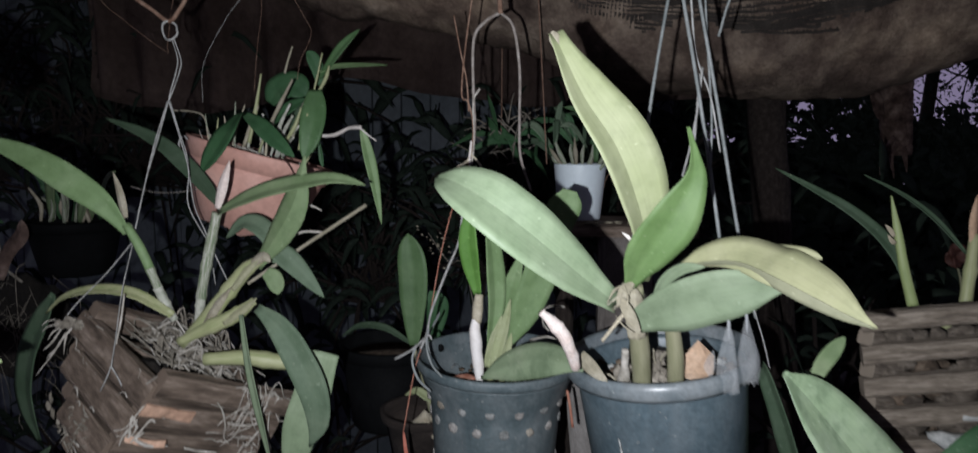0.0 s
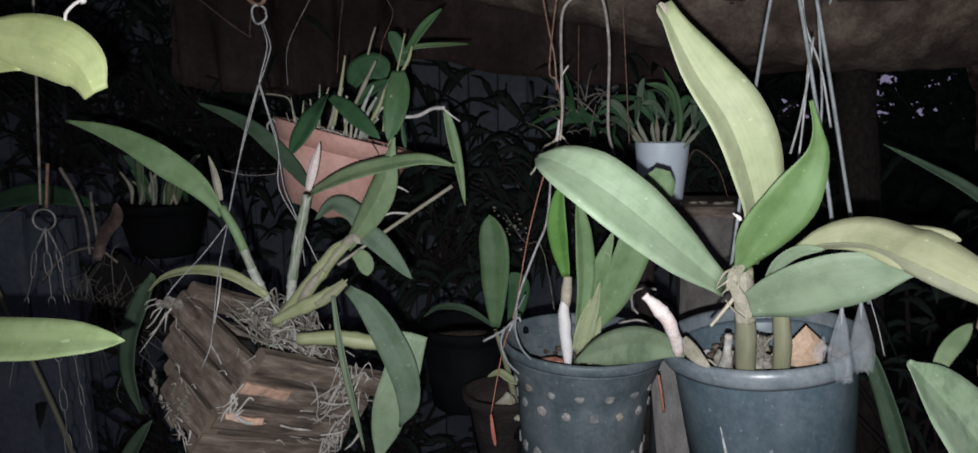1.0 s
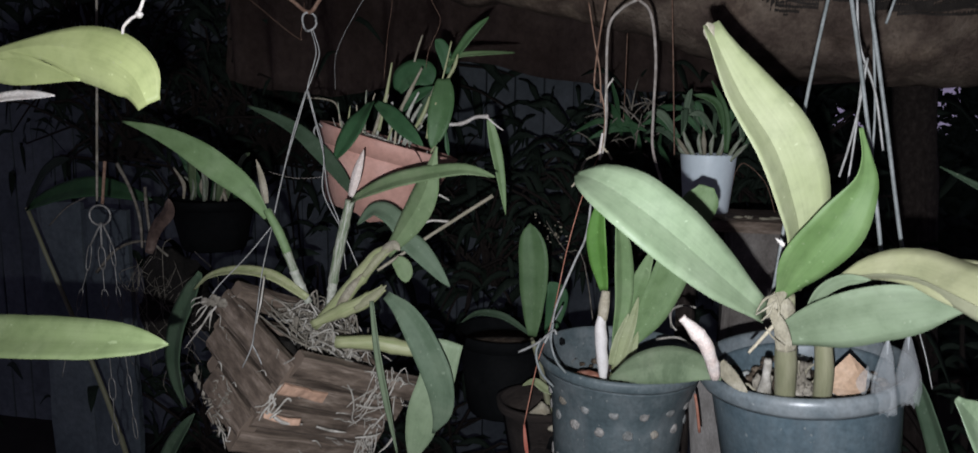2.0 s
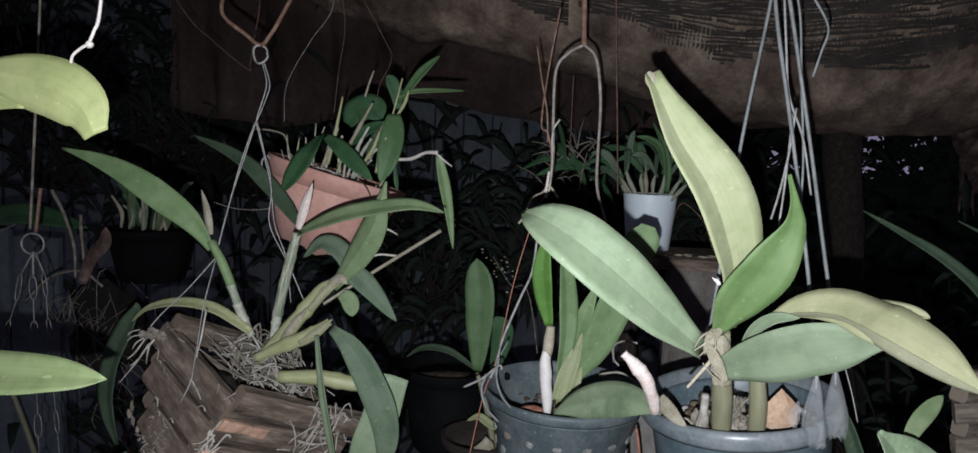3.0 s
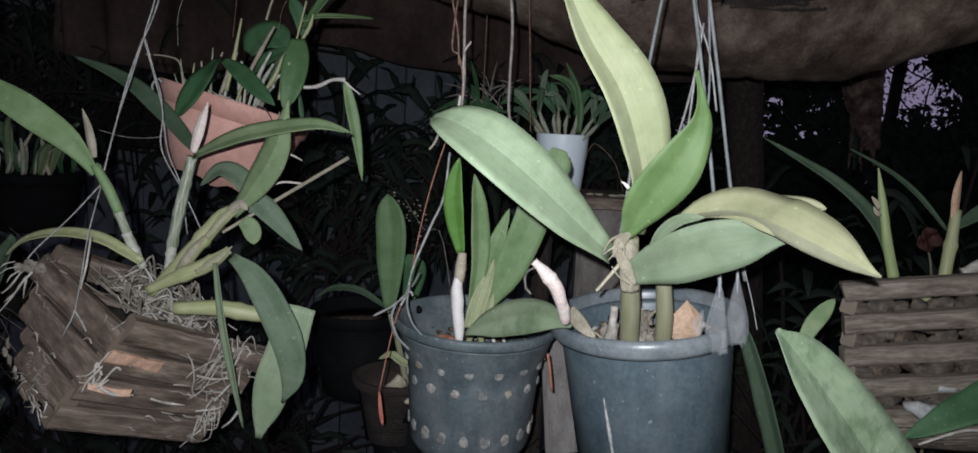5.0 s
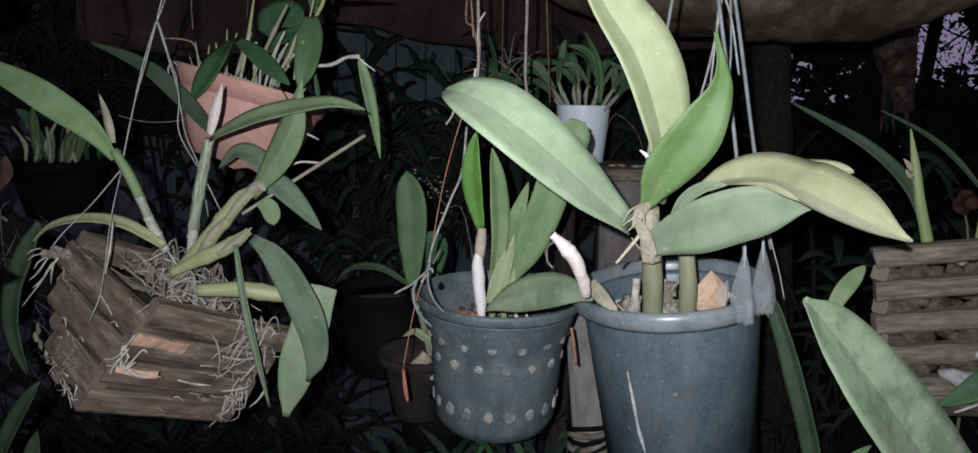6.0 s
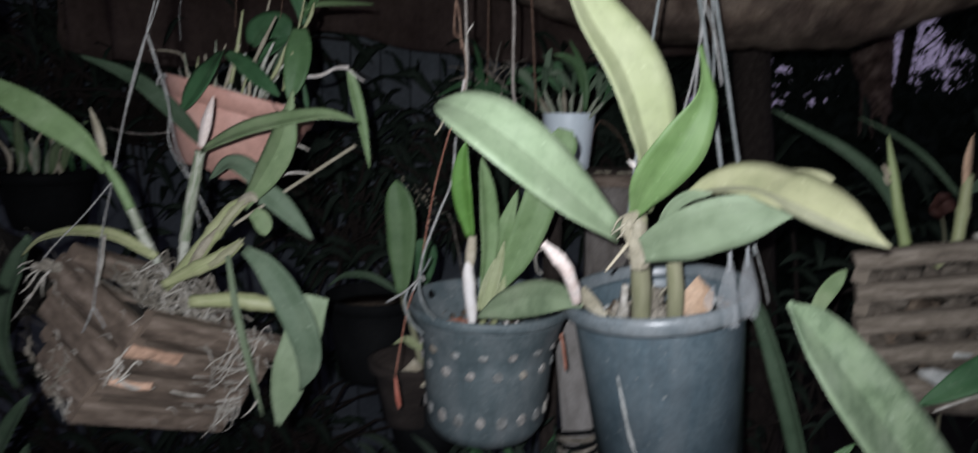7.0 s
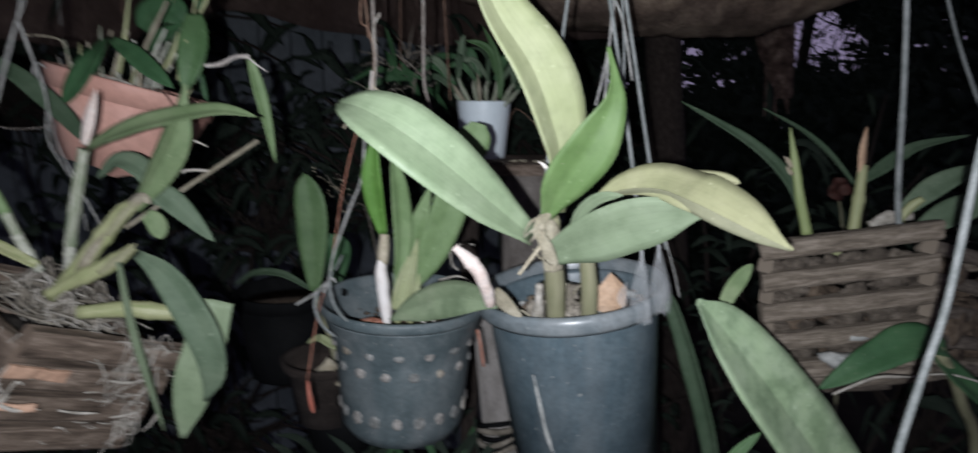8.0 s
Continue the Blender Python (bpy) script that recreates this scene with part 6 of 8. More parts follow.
# ---- terracotta pot ----
def terracotta():
    c = Vector((-0.2553, 0.9300, 1.3595))
    up = (0.255, 0.075, 0.964)
    m = Matrix.Translation(c) @ frame_up(up)
    pot = thing("plant_pot", c + Vector((0, 0, -0.09)), "cracked terracotta pot hanging tilted", "plant pot")
    rag = lambda a, k: 0.010 * noise.noise(Vector((math.cos(a) * 2.5, math.sin(a) * 2.5, 3))) if k <= 2 else 0
    clay = part("body", lathe([(0.0, -0.092), (0.052, -0.094), (0.060, -0.094), (0.0835, -0.020), (0.082, -0.018), (0.074, -0.03), (0.054, -0.085), (0.0, -0.085)], 64, m, 0.02, rag), TERRACOTTA, pot)
    part("rim", lathe([(0.082, -0.021), (0.0865, -0.021), (0.0905, -0.002), (0.0905, 0.001), (0.085, 0.001), (0.082, -0.010), (0.082, -0.021)], 64, m, 0.015), TERRACOTTA, pot)
    part("crack", tube([Vector(p) + Vector((0, -0.0005, 0)) for p in [(-0.2032, 0.8460, 1.3556), (-0.1941, 0.8460, 1.3531), (-0.1880, 0.8460, 1.3462), (-0.1833, 0.8460, 1.3363)]], (0.0005, 0.0010, 0.0004), 6, 12, lump=0.4), CRACK, clay, "dark crack in the clay")
    mix = lathe([(0.0, -0.012), (0.05, -0.014), (0.077, -0.018), (0.07, -0.035), (0.0, -0.035)], 32, m, 0.05)
    single("potting_mix", mix, MIX, "bark mix in the terracotta pot", "potting mix", kind="stuff")
    root = thing("orchid_plant", c + Vector((0, 0, -0.01)), "bushy orchid with dark oval leaves in the terracotta pot", "orchid", "orchids")
    part("leaf", leaf([(-0.2589, 0.8800, 1.4082), (-0.2615, 0.8533, 1.3889), (-0.2707, 0.8367, 1.3631), (-0.2857, 0.8300, 1.3383)], 0.0290, (-0.3, -0.9, 0.3), 0.2, 0.35, 0.5, 2.2, seed=61), LEAF_DARK, root, "dark oval leaf hanging over the rim")
    part("leaf", leaf([(-0.2541, 0.8800, 1.4068), (-0.2273, 0.8600, 1.3923), (-0.2015, 0.8467, 1.3729), (-0.1802, 0.8400, 1.3567)], 0.0200, (0.2, -0.9, 0.4), 0.2, 0.35, 0.5, 1.8, seed=62), LEAF_DARK, root)
    part("leaf", leaf([(-0.1779, 0.9100, 1.4362), (-0.1743, 0.8950, 1.4114), (-0.1768, 0.8850, 1.3812), (-0.1838, 0.8800, 1.3527)], 0.0300, (0.2, -0.95, 0.1), 0.2, 0.5, 0.45, 1.9, seed=63), LEAF_DEEP, root, "deep green leaf hanging down")
    part("leaf", leaf([(-0.1799, 0.9300, 1.4591), (-0.1618, 0.9367, 1.4663), (-0.1337, 0.9533, 1.4701), (-0.1042, 0.9800, 1.4734)], 0.0135, (0, -0.6, 0.8), 0.2, 0.3, 0.5, 1.8, seed=64), LEAF_MID, root)
    part("leaf", leaf([(-0.1781, 0.9300, 1.4514), (-0.1641, 0.9300, 1.4710), (-0.1487, 0.9300, 1.4904), (-0.1271, 0.9300, 1.5104)], 0.0150, (-0.4, -0.9, 0.3), 0.25, 0.3, 0.6, 1.8, seed=65), LEAF_DEEP, root)
    part("leaf", leaf([(-0.2707, 1.0000, 1.4255), (-0.2577, 1.0000, 1.4453), (-0.2355, 1.0000, 1.4476), (-0.2211, 1.0000, 1.4353)], 0.042, (0, -0.8, 0.4), 0.15, 0.4, 0.5, 2.5, seed=66), LEAF_DARK, root)
    part("leaf", leaf([(-0.1884, 0.9600, 1.4457), (-0.1906, 0.9600, 1.4656), (-0.1977, 0.9600, 1.4814), (-0.2045, 0.9600, 1.4885)], 0.0170, (0.3, -0.9, 0.2), 0.2, 0.4, 0.5, 2, seed=67), LEAF_DARK, root)
    part("leaf", leaf([(-0.2516, 0.9500, 1.3951), (-0.2266, 0.9500, 1.4160), (-0.2017, 0.9500, 1.4287)], 0.018, (-0.2, -0.9, 0.4), 0.2, 0.3, 0.5, 1.7, seed=68), LEAF_DARK, root)
    part("leaf", leaf([(-0.2207, 0.9400, 1.3760), (-0.2128, 0.9400, 1.4001), (-0.2018, 0.9400, 1.4242)], 0.017, (-0.3, -0.9, 0.2), 0.2, 0.3, 0.5, 1.7, seed=69), LEAF_SHADE, root)
    part("leaf", leaf([(-0.1179, 0.9000, 1.3879), (-0.1108, 0.9000, 1.3574), (-0.1036, 0.9000, 1.3237), (-0.0958, 0.9000, 1.2746)], 0.0145, (0.5, -0.85, 0.1), 0.35, 0.45, 0.4, 1.7, seed=70), LEAF_MID, root, "narrow green leaf drooping from a bare stem")
    part("leaf", leaf([(-0.1811, 0.9300, 1.3735), (-0.1789, 0.9300, 1.3539), (-0.1770, 0.9300, 1.3421)], 0.006, (0, -1, 0), 0.2, 0.4, 0.5, 1.7, seed=71), LEAF_DARK, root)
    part("stem", tube([(-0.1896, 0.9200, 1.3810), (-0.1571, 0.9133, 1.3821), (-0.1359, 0.9067, 1.3904), (-0.1188, 0.9000, 1.3909)], (0.0020, 0.0022, 0.0026), 7, 14, lump=0.3, rings=3), SHEATH, root, "bare knotted stem")
    part("stem", tube([(-0.1203, 0.9000, 1.3901), (-0.1108, 0.9000, 1.3822), (-0.1006, 0.9000, 1.3750)], (0.0014, 0.0008), 6, 8, lump=0.3), SHEATH, root)
    for k, pts in enumerate(([(-0.2585, 0.9000, 1.3722), (-0.2494, 0.9000, 1.4093), (-0.2405, 0.9000, 1.4550)], [(-0.2485, 0.9100, 1.3694), (-0.2288, 0.9100, 1.4065), (-0.2055, 0.9100, 1.4491)], [(-0.2149, 0.9000, 1.3707), (-0.2010, 0.9000, 1.3918), (-0.1920, 0.9000, 1.4148)], [(-0.2081, 0.9100, 1.3802), (-0.2005, 0.9100, 1.3997), (-0.1891, 0.9100, 1.4268)], [(-0.1978, 0.9200, 1.3884), (-0.1828, 0.9200, 1.4352), (-0.1711, 0.9200, 1.4812)],
                           [(-0.2650, 0.9000, 1.3689), (-0.2571, 0.9000, 1.3899), (-0.2454, 0.9000, 1.4170)], [(-0.1923, 0.8900, 1.3641), (-0.1882, 0.8900, 1.3883), (-0.1808, 0.8900, 1.4072)], [(-0.2188, 0.9200, 1.4573), (-0.2142, 0.9200, 1.4728), (-0.2081, 0.9200, 1.4896)], [(-0.1764, 0.9200, 1.4354), (-0.1672, 0.9200, 1.4509), (-0.1628, 0.9200, 1.4662)])):
        part("stem", tube(pts, (0.0020, 0.0024, 0.0012) if k not in (4, 7) else (0.0014, 0.0010), 8, 12, lump=0.35, rings=3), CANE_PALE if k % 2 == 0 else SHEATH_OLD, root)
    for a, b in (((-0.2479, 0.93, 1.3601), (-0.2304, 0.92, 1.4144)), ((-0.2419, 0.93, 1.3603), (-0.2129, 0.92, 1.4205)), ((-0.2358, 0.93, 1.3589), (-0.2027, 0.90, 1.4052)), ((-0.2328, 0.93, 1.3578), (-0.1948, 0.90, 1.3932)), ((-0.2539, 0.93, 1.3627), (-0.2480, 0.92, 1.4082)), ((-0.2722, 0.93, 1.3677), (-0.2599, 0.92, 1.4078)), ((-0.2268, 0.93, 1.3570), (-0.1985, 0.89, 1.3791))):
        a, b = Vector(a), Vector(b)
        part("stem", tube([a - (b - a) * 0.15, a.lerp(b, 0.5) + Vector((-0.002, 0, 0.002)), b], (0.0016, 0.0026, 0.0012), 8, 12, lump=0.35, rings=3), CANE_WHITE, root, "silvery bare cane")
    rnd = random.Random(19)
    for k in range(11):
        b = m @ Vector((rnd.uniform(-0.05, 0.06), rnd.uniform(-0.05, 0.02), -0.012))
        e = b + Vector((rnd.uniform(-0.02, 0.035), rnd.uniform(-0.01, 0.01), rnd.uniform(0.035, 0.075)))
        part("stem", tube([b, b.lerp(e, 0.5) + Vector((rnd.uniform(-0.004, 0.004), 0, 0)), e], (0.0012, 0.0016, 0.0007), 7, 8, lump=0.3), (CANE_GREY, SHEATH_TAN, CANE_PALE)[k % 3], root)
    rb = bmesh.new()
    roots(rb, lambda q: m @ Vector((q.uniform(-0.05, 0.06), q.uniform(-0.06, 0), -0.005)), lambda q: m @ Vector((q.uniform(-0.06, 0.07), q.uniform(-0.08, -0.02), q.uniform(-0.005, 0.010))), 7, 0.0010, 0.006, 0.003, 14, 0.002)
    part("root_tangle", rb, ROOT, root, kind="stuff")
    h = thing("pot_hanger", (-0.2728, 0.9500, 1.6549), "thin dark wires holding the terracotta pot", "hanger", "plant hangers")
    wire([(-0.3823, 0.9500, 1.4139), (-0.3476, 0.9333, 1.4117), (-0.3224, 0.9167, 1.4038), (-0.3094, 0.9000, 1.3765)], 0.0011, SHEATH_TAN, h)
    wire([(-0.2959, 1.0000, 1.6539), (-0.2898, 0.9875, 1.5816), (-0.3156, 0.9750, 1.5342), (-0.3428, 0.9625, 1.4749), (-0.3400, 0.9500, 1.4249)], 0.0003, WIRE, h)
    wire([(-0.2923, 1.0000, 1.6539), (-0.2713, 0.9833, 1.5605), (-0.2724, 0.9667, 1.4930), (-0.2711, 0.9500, 1.4389)], 0.0003, WIRE_RUST, h)
    wire([(-0.2801, 0.9800, 1.6481), (-0.2112, 0.9725, 1.5348), (-0.1999, 0.9650, 1.5099), (-0.2119, 0.9575, 1.4769), (-0.2139, 0.9500, 1.4523)], 0.0003, WIRE_RUST, h)
    wire([(-0.3880, 0.8600, 1.3204), (-0.3594, 0.8600, 1.3141), (-0.3311, 0.8600, 1.3140), (-0.3062, 0.8600, 1.3181)], 0.0004, WIRE_OLD, h)
    wire([(-0.3182, 0.8500, 1.3612), (-0.3206, 0.8500, 1.3721), (-0.3144, 0.8500, 1.3797), (-0.3097, 0.8500, 1.3762)], 0.0010, WIRE, h)


terracotta()


# ---- white pot on its shelf ----
def white_pot():
    c = Vector((0.1552, 1.2000, 1.3411))
    m = Matrix.Translation(c)
    pot = thing("plant_pot", c + Vector((0, 0, -0.09)), "small smooth white plastic pot on a timber block", "plant pot")
    part("body", lathe([(0.0, -0.088), (0.032, -0.088), (0.0335, -0.086), (0.0415, -0.002), (0.0415, 0.0), (0.0398, 0.0), (0.039, -0.006), (0.033, -0.08), (0.0, -0.08)], 48, m), PLASTIC_WHITE, pot)
    single("potting_mix", lathe([(0, -0.006), (0.0385, -0.008), (0.037, -0.03), (0, -0.03)], 24, m, 0.05), MIX, "bark mix in the white pot", "potting mix", kind="stuff")
    root = thing("orchid_plant", c, "small tufted orchid with many narrow leaves in the white pot", "orchid", "orchids")
    rnd = random.Random(8)
    # short silvery canes at the rim, darker leaves arching over them
    for k in range(10):
        a = radians(-62 + 124 * (k + rnd.uniform(-0.4, 0.4)) / 9)
        b = c + Vector((0.032 * math.sin(a), rnd.uniform(-0.028, 0.015), -0.008))
        ln = rnd.uniform(0.018, 0.042)
        e = b + Vector((math.sin(a) * ln * 0.8, rnd.uniform(-0.01, 0.01), math.cos(a) * ln + 0.010))
        part("cane", tube([b, b.lerp(e, 0.5) + Vector((rnd.uniform(-0.004, 0.004), 0, 0.003)), e], (0.0022, 0.0036, 0.0016), 8, 10, lump=0.35, rings=3), (CANE_GREY, SHEATH_OLD, CANE_GREY)[k % 3], root)
        for q in range(2):
            d = Vector((math.sin(a) * 0.8 + rnd.uniform(-0.7, 0.7), rnd.uniform(-0.3, 0.3), rnd.uniform(0.35, 1.1))).normalized()
            le = rnd.uniform(0.035, 0.075)
            part("leaf", leaf([e - d * 0.006, e + d * le * 0.5 + Vector((0, 0, 0.012)), e + d * le - Vector((0, 0, 0.006))], rnd.uniform(0.008, 0.014), (rnd.uniform(-1, 1), -1, 0.4), 0.3, 0.4, 0.5, 1.7, rows=10, cols=4, seed=k + 20 * q), (LEAF_SHADE, LEAF_DARK, LEAF_DULL)[(k + q) % 3], root)
    for pts in ([(0.1795, 1.1900, 1.3444), (0.1777, 1.1900, 1.3877), (0.1691, 1.1900, 1.4190), (0.1523, 1.1800, 1.4503)], [(0.1743, 1.1900, 1.3808), (0.1639, 1.1800, 1.4128), (0.1473, 1.1800, 1.4255), (0.1273, 1.1800, 1.4296)]):
        part("leaf", leaf(pts, 0.0125, (0.3, -1, 0.3), 0.25, 0.5, 0.4, 1.8, seed=48), LEAF_DEEP, root, "arching green leaf")
    z = c.z - 0.0885
    bl = thing("timber_block", (c.x, c.y, z - 0.1), "weathered timber stand under the white pot", "stand")
    part("board", plank((c.x - 0.06, c.y, z - 0.011), (c.x + 0.17, c.y + 0.02, z - 0.013), (0, 0, 1), 0.16, 0.022, 8, 0.08), WOOD, bl, smooth=False)
    part("leg", plank((c.x + 0.075, c.y + 0.01, z - 0.024), (c.x + 0.07, c.y + 0.01, 0.0), (0, 1, 0), 0.085, 0.06, 10, 0.05, seed=3), WOOD_BLOCK, bl, smooth=False)
    part("leg", plank((c.x - 0.02, c.y + 0.03, z - 0.024), (c.x - 0.02, c.y + 0.03, 0.0), (0, 1, 0), 0.03, 0.04, 10, 0.05, seed=4), WOOD_POST, bl, smooth=False)
    part("wire_loop", tube([(0.1900, 1.20, 1.2700), (0.1945, 1.20, 1.3100), (0.2028, 1.20, 1.3272), (0.2103, 1.20, 1.3276), (0.2252, 1.20, 1.3166), (0.2420, 1.20, 1.2960), (0.2560, 1.20, 1.2560)], 0.0006, 6, 24), WIRE_RUST, bl, "thin wire loop on the stand")
    fb = bmesh.new()
    for k in range(16):
        lump((c.x + rnd.uniform(-0.01, 0.10), c.y - 0.062 + rnd.uniform(-0.012, 0.02), z + 0.001), rnd.uniform(0.002, 0.006), 300 + k, (1.5, 1.0, 0.4), 0.5, 1, fb)
    part("bark_litter", fb, SHEATH_OLD, bl, "pale bark flakes on the board", kind="stuff")
    wires = thing("hanging_string", (0.0828, 1.1000, 1.6578), "thin brown string hanging from the roof", "string")
    wire([(0.0754, 1.1000, 1.7755), (0.0892, 1.1000, 1.5549), (0.0953, 1.1000, 1.4589), (0.1025, 1.1000, 1.3431)], 0.0010, WIRE_RUST, wires, "string")
    twigs = thing("dry_orchid", (0.0206, 1.3500, 1.3297), "dry wiry orchid hanging in the dark", "orchid", "orchids")
    tw = bmesh.new()
    for k in range(26):
        p = Vector((0.0181, 1.3500, 1.3747)) + Vector((rnd.uniform(-0.06, 0.06), rnd.uniform(-0.04, 0.04), rnd.uniform(-0.05, 0.04)))
        d = Vector((rnd.uniform(-1, 1), rnd.uniform(-0.3, 0.3), rnd.uniform(-0.4, 1)))
        tube([p, p + d * 0.03 + Vector((0, 0, 0.008)), p + d * 0.065], (0.0020, 0.0007), 5, 6, tw)
    part("stem_mass", tw, ROOT_DULL, twigs, kind="stuff")
    part("string", tube([(0.0181, 1.3500, 1.3747), (0.0188, 1.3600, 1.5536), Vector((0.0188, 1.3600, 1.5536)) + Vector((0, 0, 1.1))], 0.0012, 6, 8), WIRE_RUST, twigs)
    for k in range(9):
        p = Vector((0.0314, 1.3300, 1.3477)) + Vector((rnd.uniform(-0.05, 0.05), 0, rnd.uniform(-0.03, 0.05)))
        d = Vector((rnd.uniform(-1, 1), -0.2, rnd.uniform(-0.3, 0.8))).normalized()
        part("leaf", leaf([p, p + d * 0.035 + Vector((0, 0, 0.01)), p + d * 0.08], 0.013, (rnd.uniform(-1, 1), -1, 0.3), 0.2, 0.3, 0.5, 1.6, rows=6, cols=4, seed=k), LEAF_DARK, twigs)


white_pot()


# ---- the slat box and its orchid ----
def slat_box():
    tl = Vector((0.4078, 0.7550, 1.2031))
    tr = Vector((0.5711, 0.7350, 1.2279))
    side = Vector((0.7910, 0.8800, 1.1647))
    ob = thing("slat_basket", tl + Vector((0, 0, -0.13)), "grey weathered slat basket hanging on wires", "basket", "wooden orchid baskets")
    ax, ay = tr - tl, side - tr
    down = Vector((0.012, 0.0, -0.128))
    k = 0
    for lev in range(5):
        h = down * (lev / 4.0)
        for s in (0, 1):
            k += 1
            part("slat", plank(tl + h + ay * s - ax * 0.012, tr + h + ay * s + ax * 0.012, (0, 0, 1), 0.016, 0.0185, 14, 0.08, seed=70 + k), WOOD_GREY, ob, smooth=False)
            part("slat", plank(tl + h + ax * (0.034 + 0.932 * s) - ay * 0.020 + down * 0.125, tl + h + ax * (0.034 + 0.932 * s) + ay * 1.02 + down * 0.125, (0, 0, 1), 0.015, 0.0140, 10, 0.09, seed=90 + k), WOOD_GREY, ob, smooth=False)
    for i in range(5):
        a = tl + down * 1.08 + ay * (0.1 + 0.2 * i)
        part("slat", plank(a, a + ax, (0, 0, 1), 0.02, 0.014, 8, 0.1, seed=120 + i), WOOD_GREY, ob, smooth=False)
    fill = bmesh.new()
    rnd = random.Random(2)
    for i in range(46):
        lump(tl + ax * rnd.uniform(0.06, 0.94) + ay * rnd.uniform(0.12, 0.8) + down * rnd.uniform(0.25, 0.95), rnd.uniform(0.014, 0.022), i, bm=fill)
    part("filling", fill, MIX, ob, "dark bark filling between the slats", kind="stuff")
    litter = bmesh.new()
    for i in range(60):
        lump(tl + ax * rnd.uniform(0.1, 0.95) + ay * rnd.uniform(0.03, 0.07) + down * (0.125 + 0.25 * (i % 4) + rnd.uniform(-0.05, 0.07)), rnd.uniform(0.005, 0.011), 200 + i, (1.5, 0.5, 0.8), 0.8, 2, litter)
    part("bark_litter", litter, LITTER, ob, "grey bark pieces packed behind the slats", kind="stuff")
    pale = bmesh.new()
    for i, p in enumerate(((0.4495, 0.7500, 1.1799), (0.5116, 0.7450, 1.1820), (0.4454, 0.7520, 1.1458), (0.5008, 0.7480, 1.1510), (0.4896, 0.7350, 1.0950), (0.4638, 0.7500, 1.1114), (0.5062, 0.7400, 1.1178))):
        lump(p, 0.009 if i != 4 else 0.017, i, (1.3, 0.6, 0.5), 0.6, 2, pale)
    part("foam_litter", pale, PERLITE, ob, "white foam bits between the slats", kind="stuff")
    part("cane_stub", tube([(0.5043, 0.7900, 1.1975), (0.4983, 0.7750, 1.1739)], (0.0052, 0.0060), 10, 8, lump=0.2), CANE_PALE, ob, "pale cut cane between the slats")
    o = thing("orchid_plant", (0.4698, 0.7800, 1.2115), "lean orchid with pointed leaves and canes in the slat box", "orchid", "orchids")
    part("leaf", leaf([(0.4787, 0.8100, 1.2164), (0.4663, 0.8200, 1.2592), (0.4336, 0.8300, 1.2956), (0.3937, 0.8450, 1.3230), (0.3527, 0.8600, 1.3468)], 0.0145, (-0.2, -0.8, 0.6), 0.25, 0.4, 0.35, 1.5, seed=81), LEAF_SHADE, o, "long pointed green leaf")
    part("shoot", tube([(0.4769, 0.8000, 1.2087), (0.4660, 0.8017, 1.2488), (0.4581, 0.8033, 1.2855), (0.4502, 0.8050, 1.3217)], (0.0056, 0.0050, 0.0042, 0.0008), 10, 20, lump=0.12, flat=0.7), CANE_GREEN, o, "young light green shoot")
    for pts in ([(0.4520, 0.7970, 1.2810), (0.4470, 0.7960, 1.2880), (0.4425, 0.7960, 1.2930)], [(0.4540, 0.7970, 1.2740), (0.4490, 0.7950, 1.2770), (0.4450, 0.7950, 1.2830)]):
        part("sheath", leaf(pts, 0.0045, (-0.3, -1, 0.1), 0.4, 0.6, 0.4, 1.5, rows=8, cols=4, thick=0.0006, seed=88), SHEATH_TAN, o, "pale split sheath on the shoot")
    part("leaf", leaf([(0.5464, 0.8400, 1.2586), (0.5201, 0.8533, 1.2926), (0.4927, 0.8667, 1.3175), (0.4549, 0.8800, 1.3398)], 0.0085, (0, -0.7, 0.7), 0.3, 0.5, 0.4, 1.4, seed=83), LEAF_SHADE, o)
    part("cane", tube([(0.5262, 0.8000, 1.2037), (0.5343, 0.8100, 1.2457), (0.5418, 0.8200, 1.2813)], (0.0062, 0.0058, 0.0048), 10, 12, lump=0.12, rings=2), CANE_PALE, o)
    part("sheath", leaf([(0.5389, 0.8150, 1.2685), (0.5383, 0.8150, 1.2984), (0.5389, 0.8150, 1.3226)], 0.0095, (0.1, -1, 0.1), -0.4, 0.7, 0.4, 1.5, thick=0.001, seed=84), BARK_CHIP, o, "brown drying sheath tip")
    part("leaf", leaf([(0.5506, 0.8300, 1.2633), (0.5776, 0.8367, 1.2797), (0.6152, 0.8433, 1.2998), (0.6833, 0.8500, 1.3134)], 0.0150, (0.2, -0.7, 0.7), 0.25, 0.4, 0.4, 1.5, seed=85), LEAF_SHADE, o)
    part("leaf", leaf([(0.5874, 0.8200, 1.2270), (0.6168, 0.8167, 1.2548), (0.6470, 0.8133, 1.2722), (0.6983, 0.8100, 1.2860)], 0.0240, (0.2, -0.7, 0.7), 0.25, 0.4, 0.4, 1.6, seed=86), LEAF_DULL, o)
    part("leaf", leaf([(0.5965, 0.8000, 1.2150), (0.6265, 0.7967, 1.2310), (0.6629, 0.7933, 1.2482), (0.7131, 0.7900, 1.2619)], 0.0300, (0.2, -0.7, 0.7), 0.2, 0.4, 0.4, 1.6, seed=87), LEAF_DULL, o)
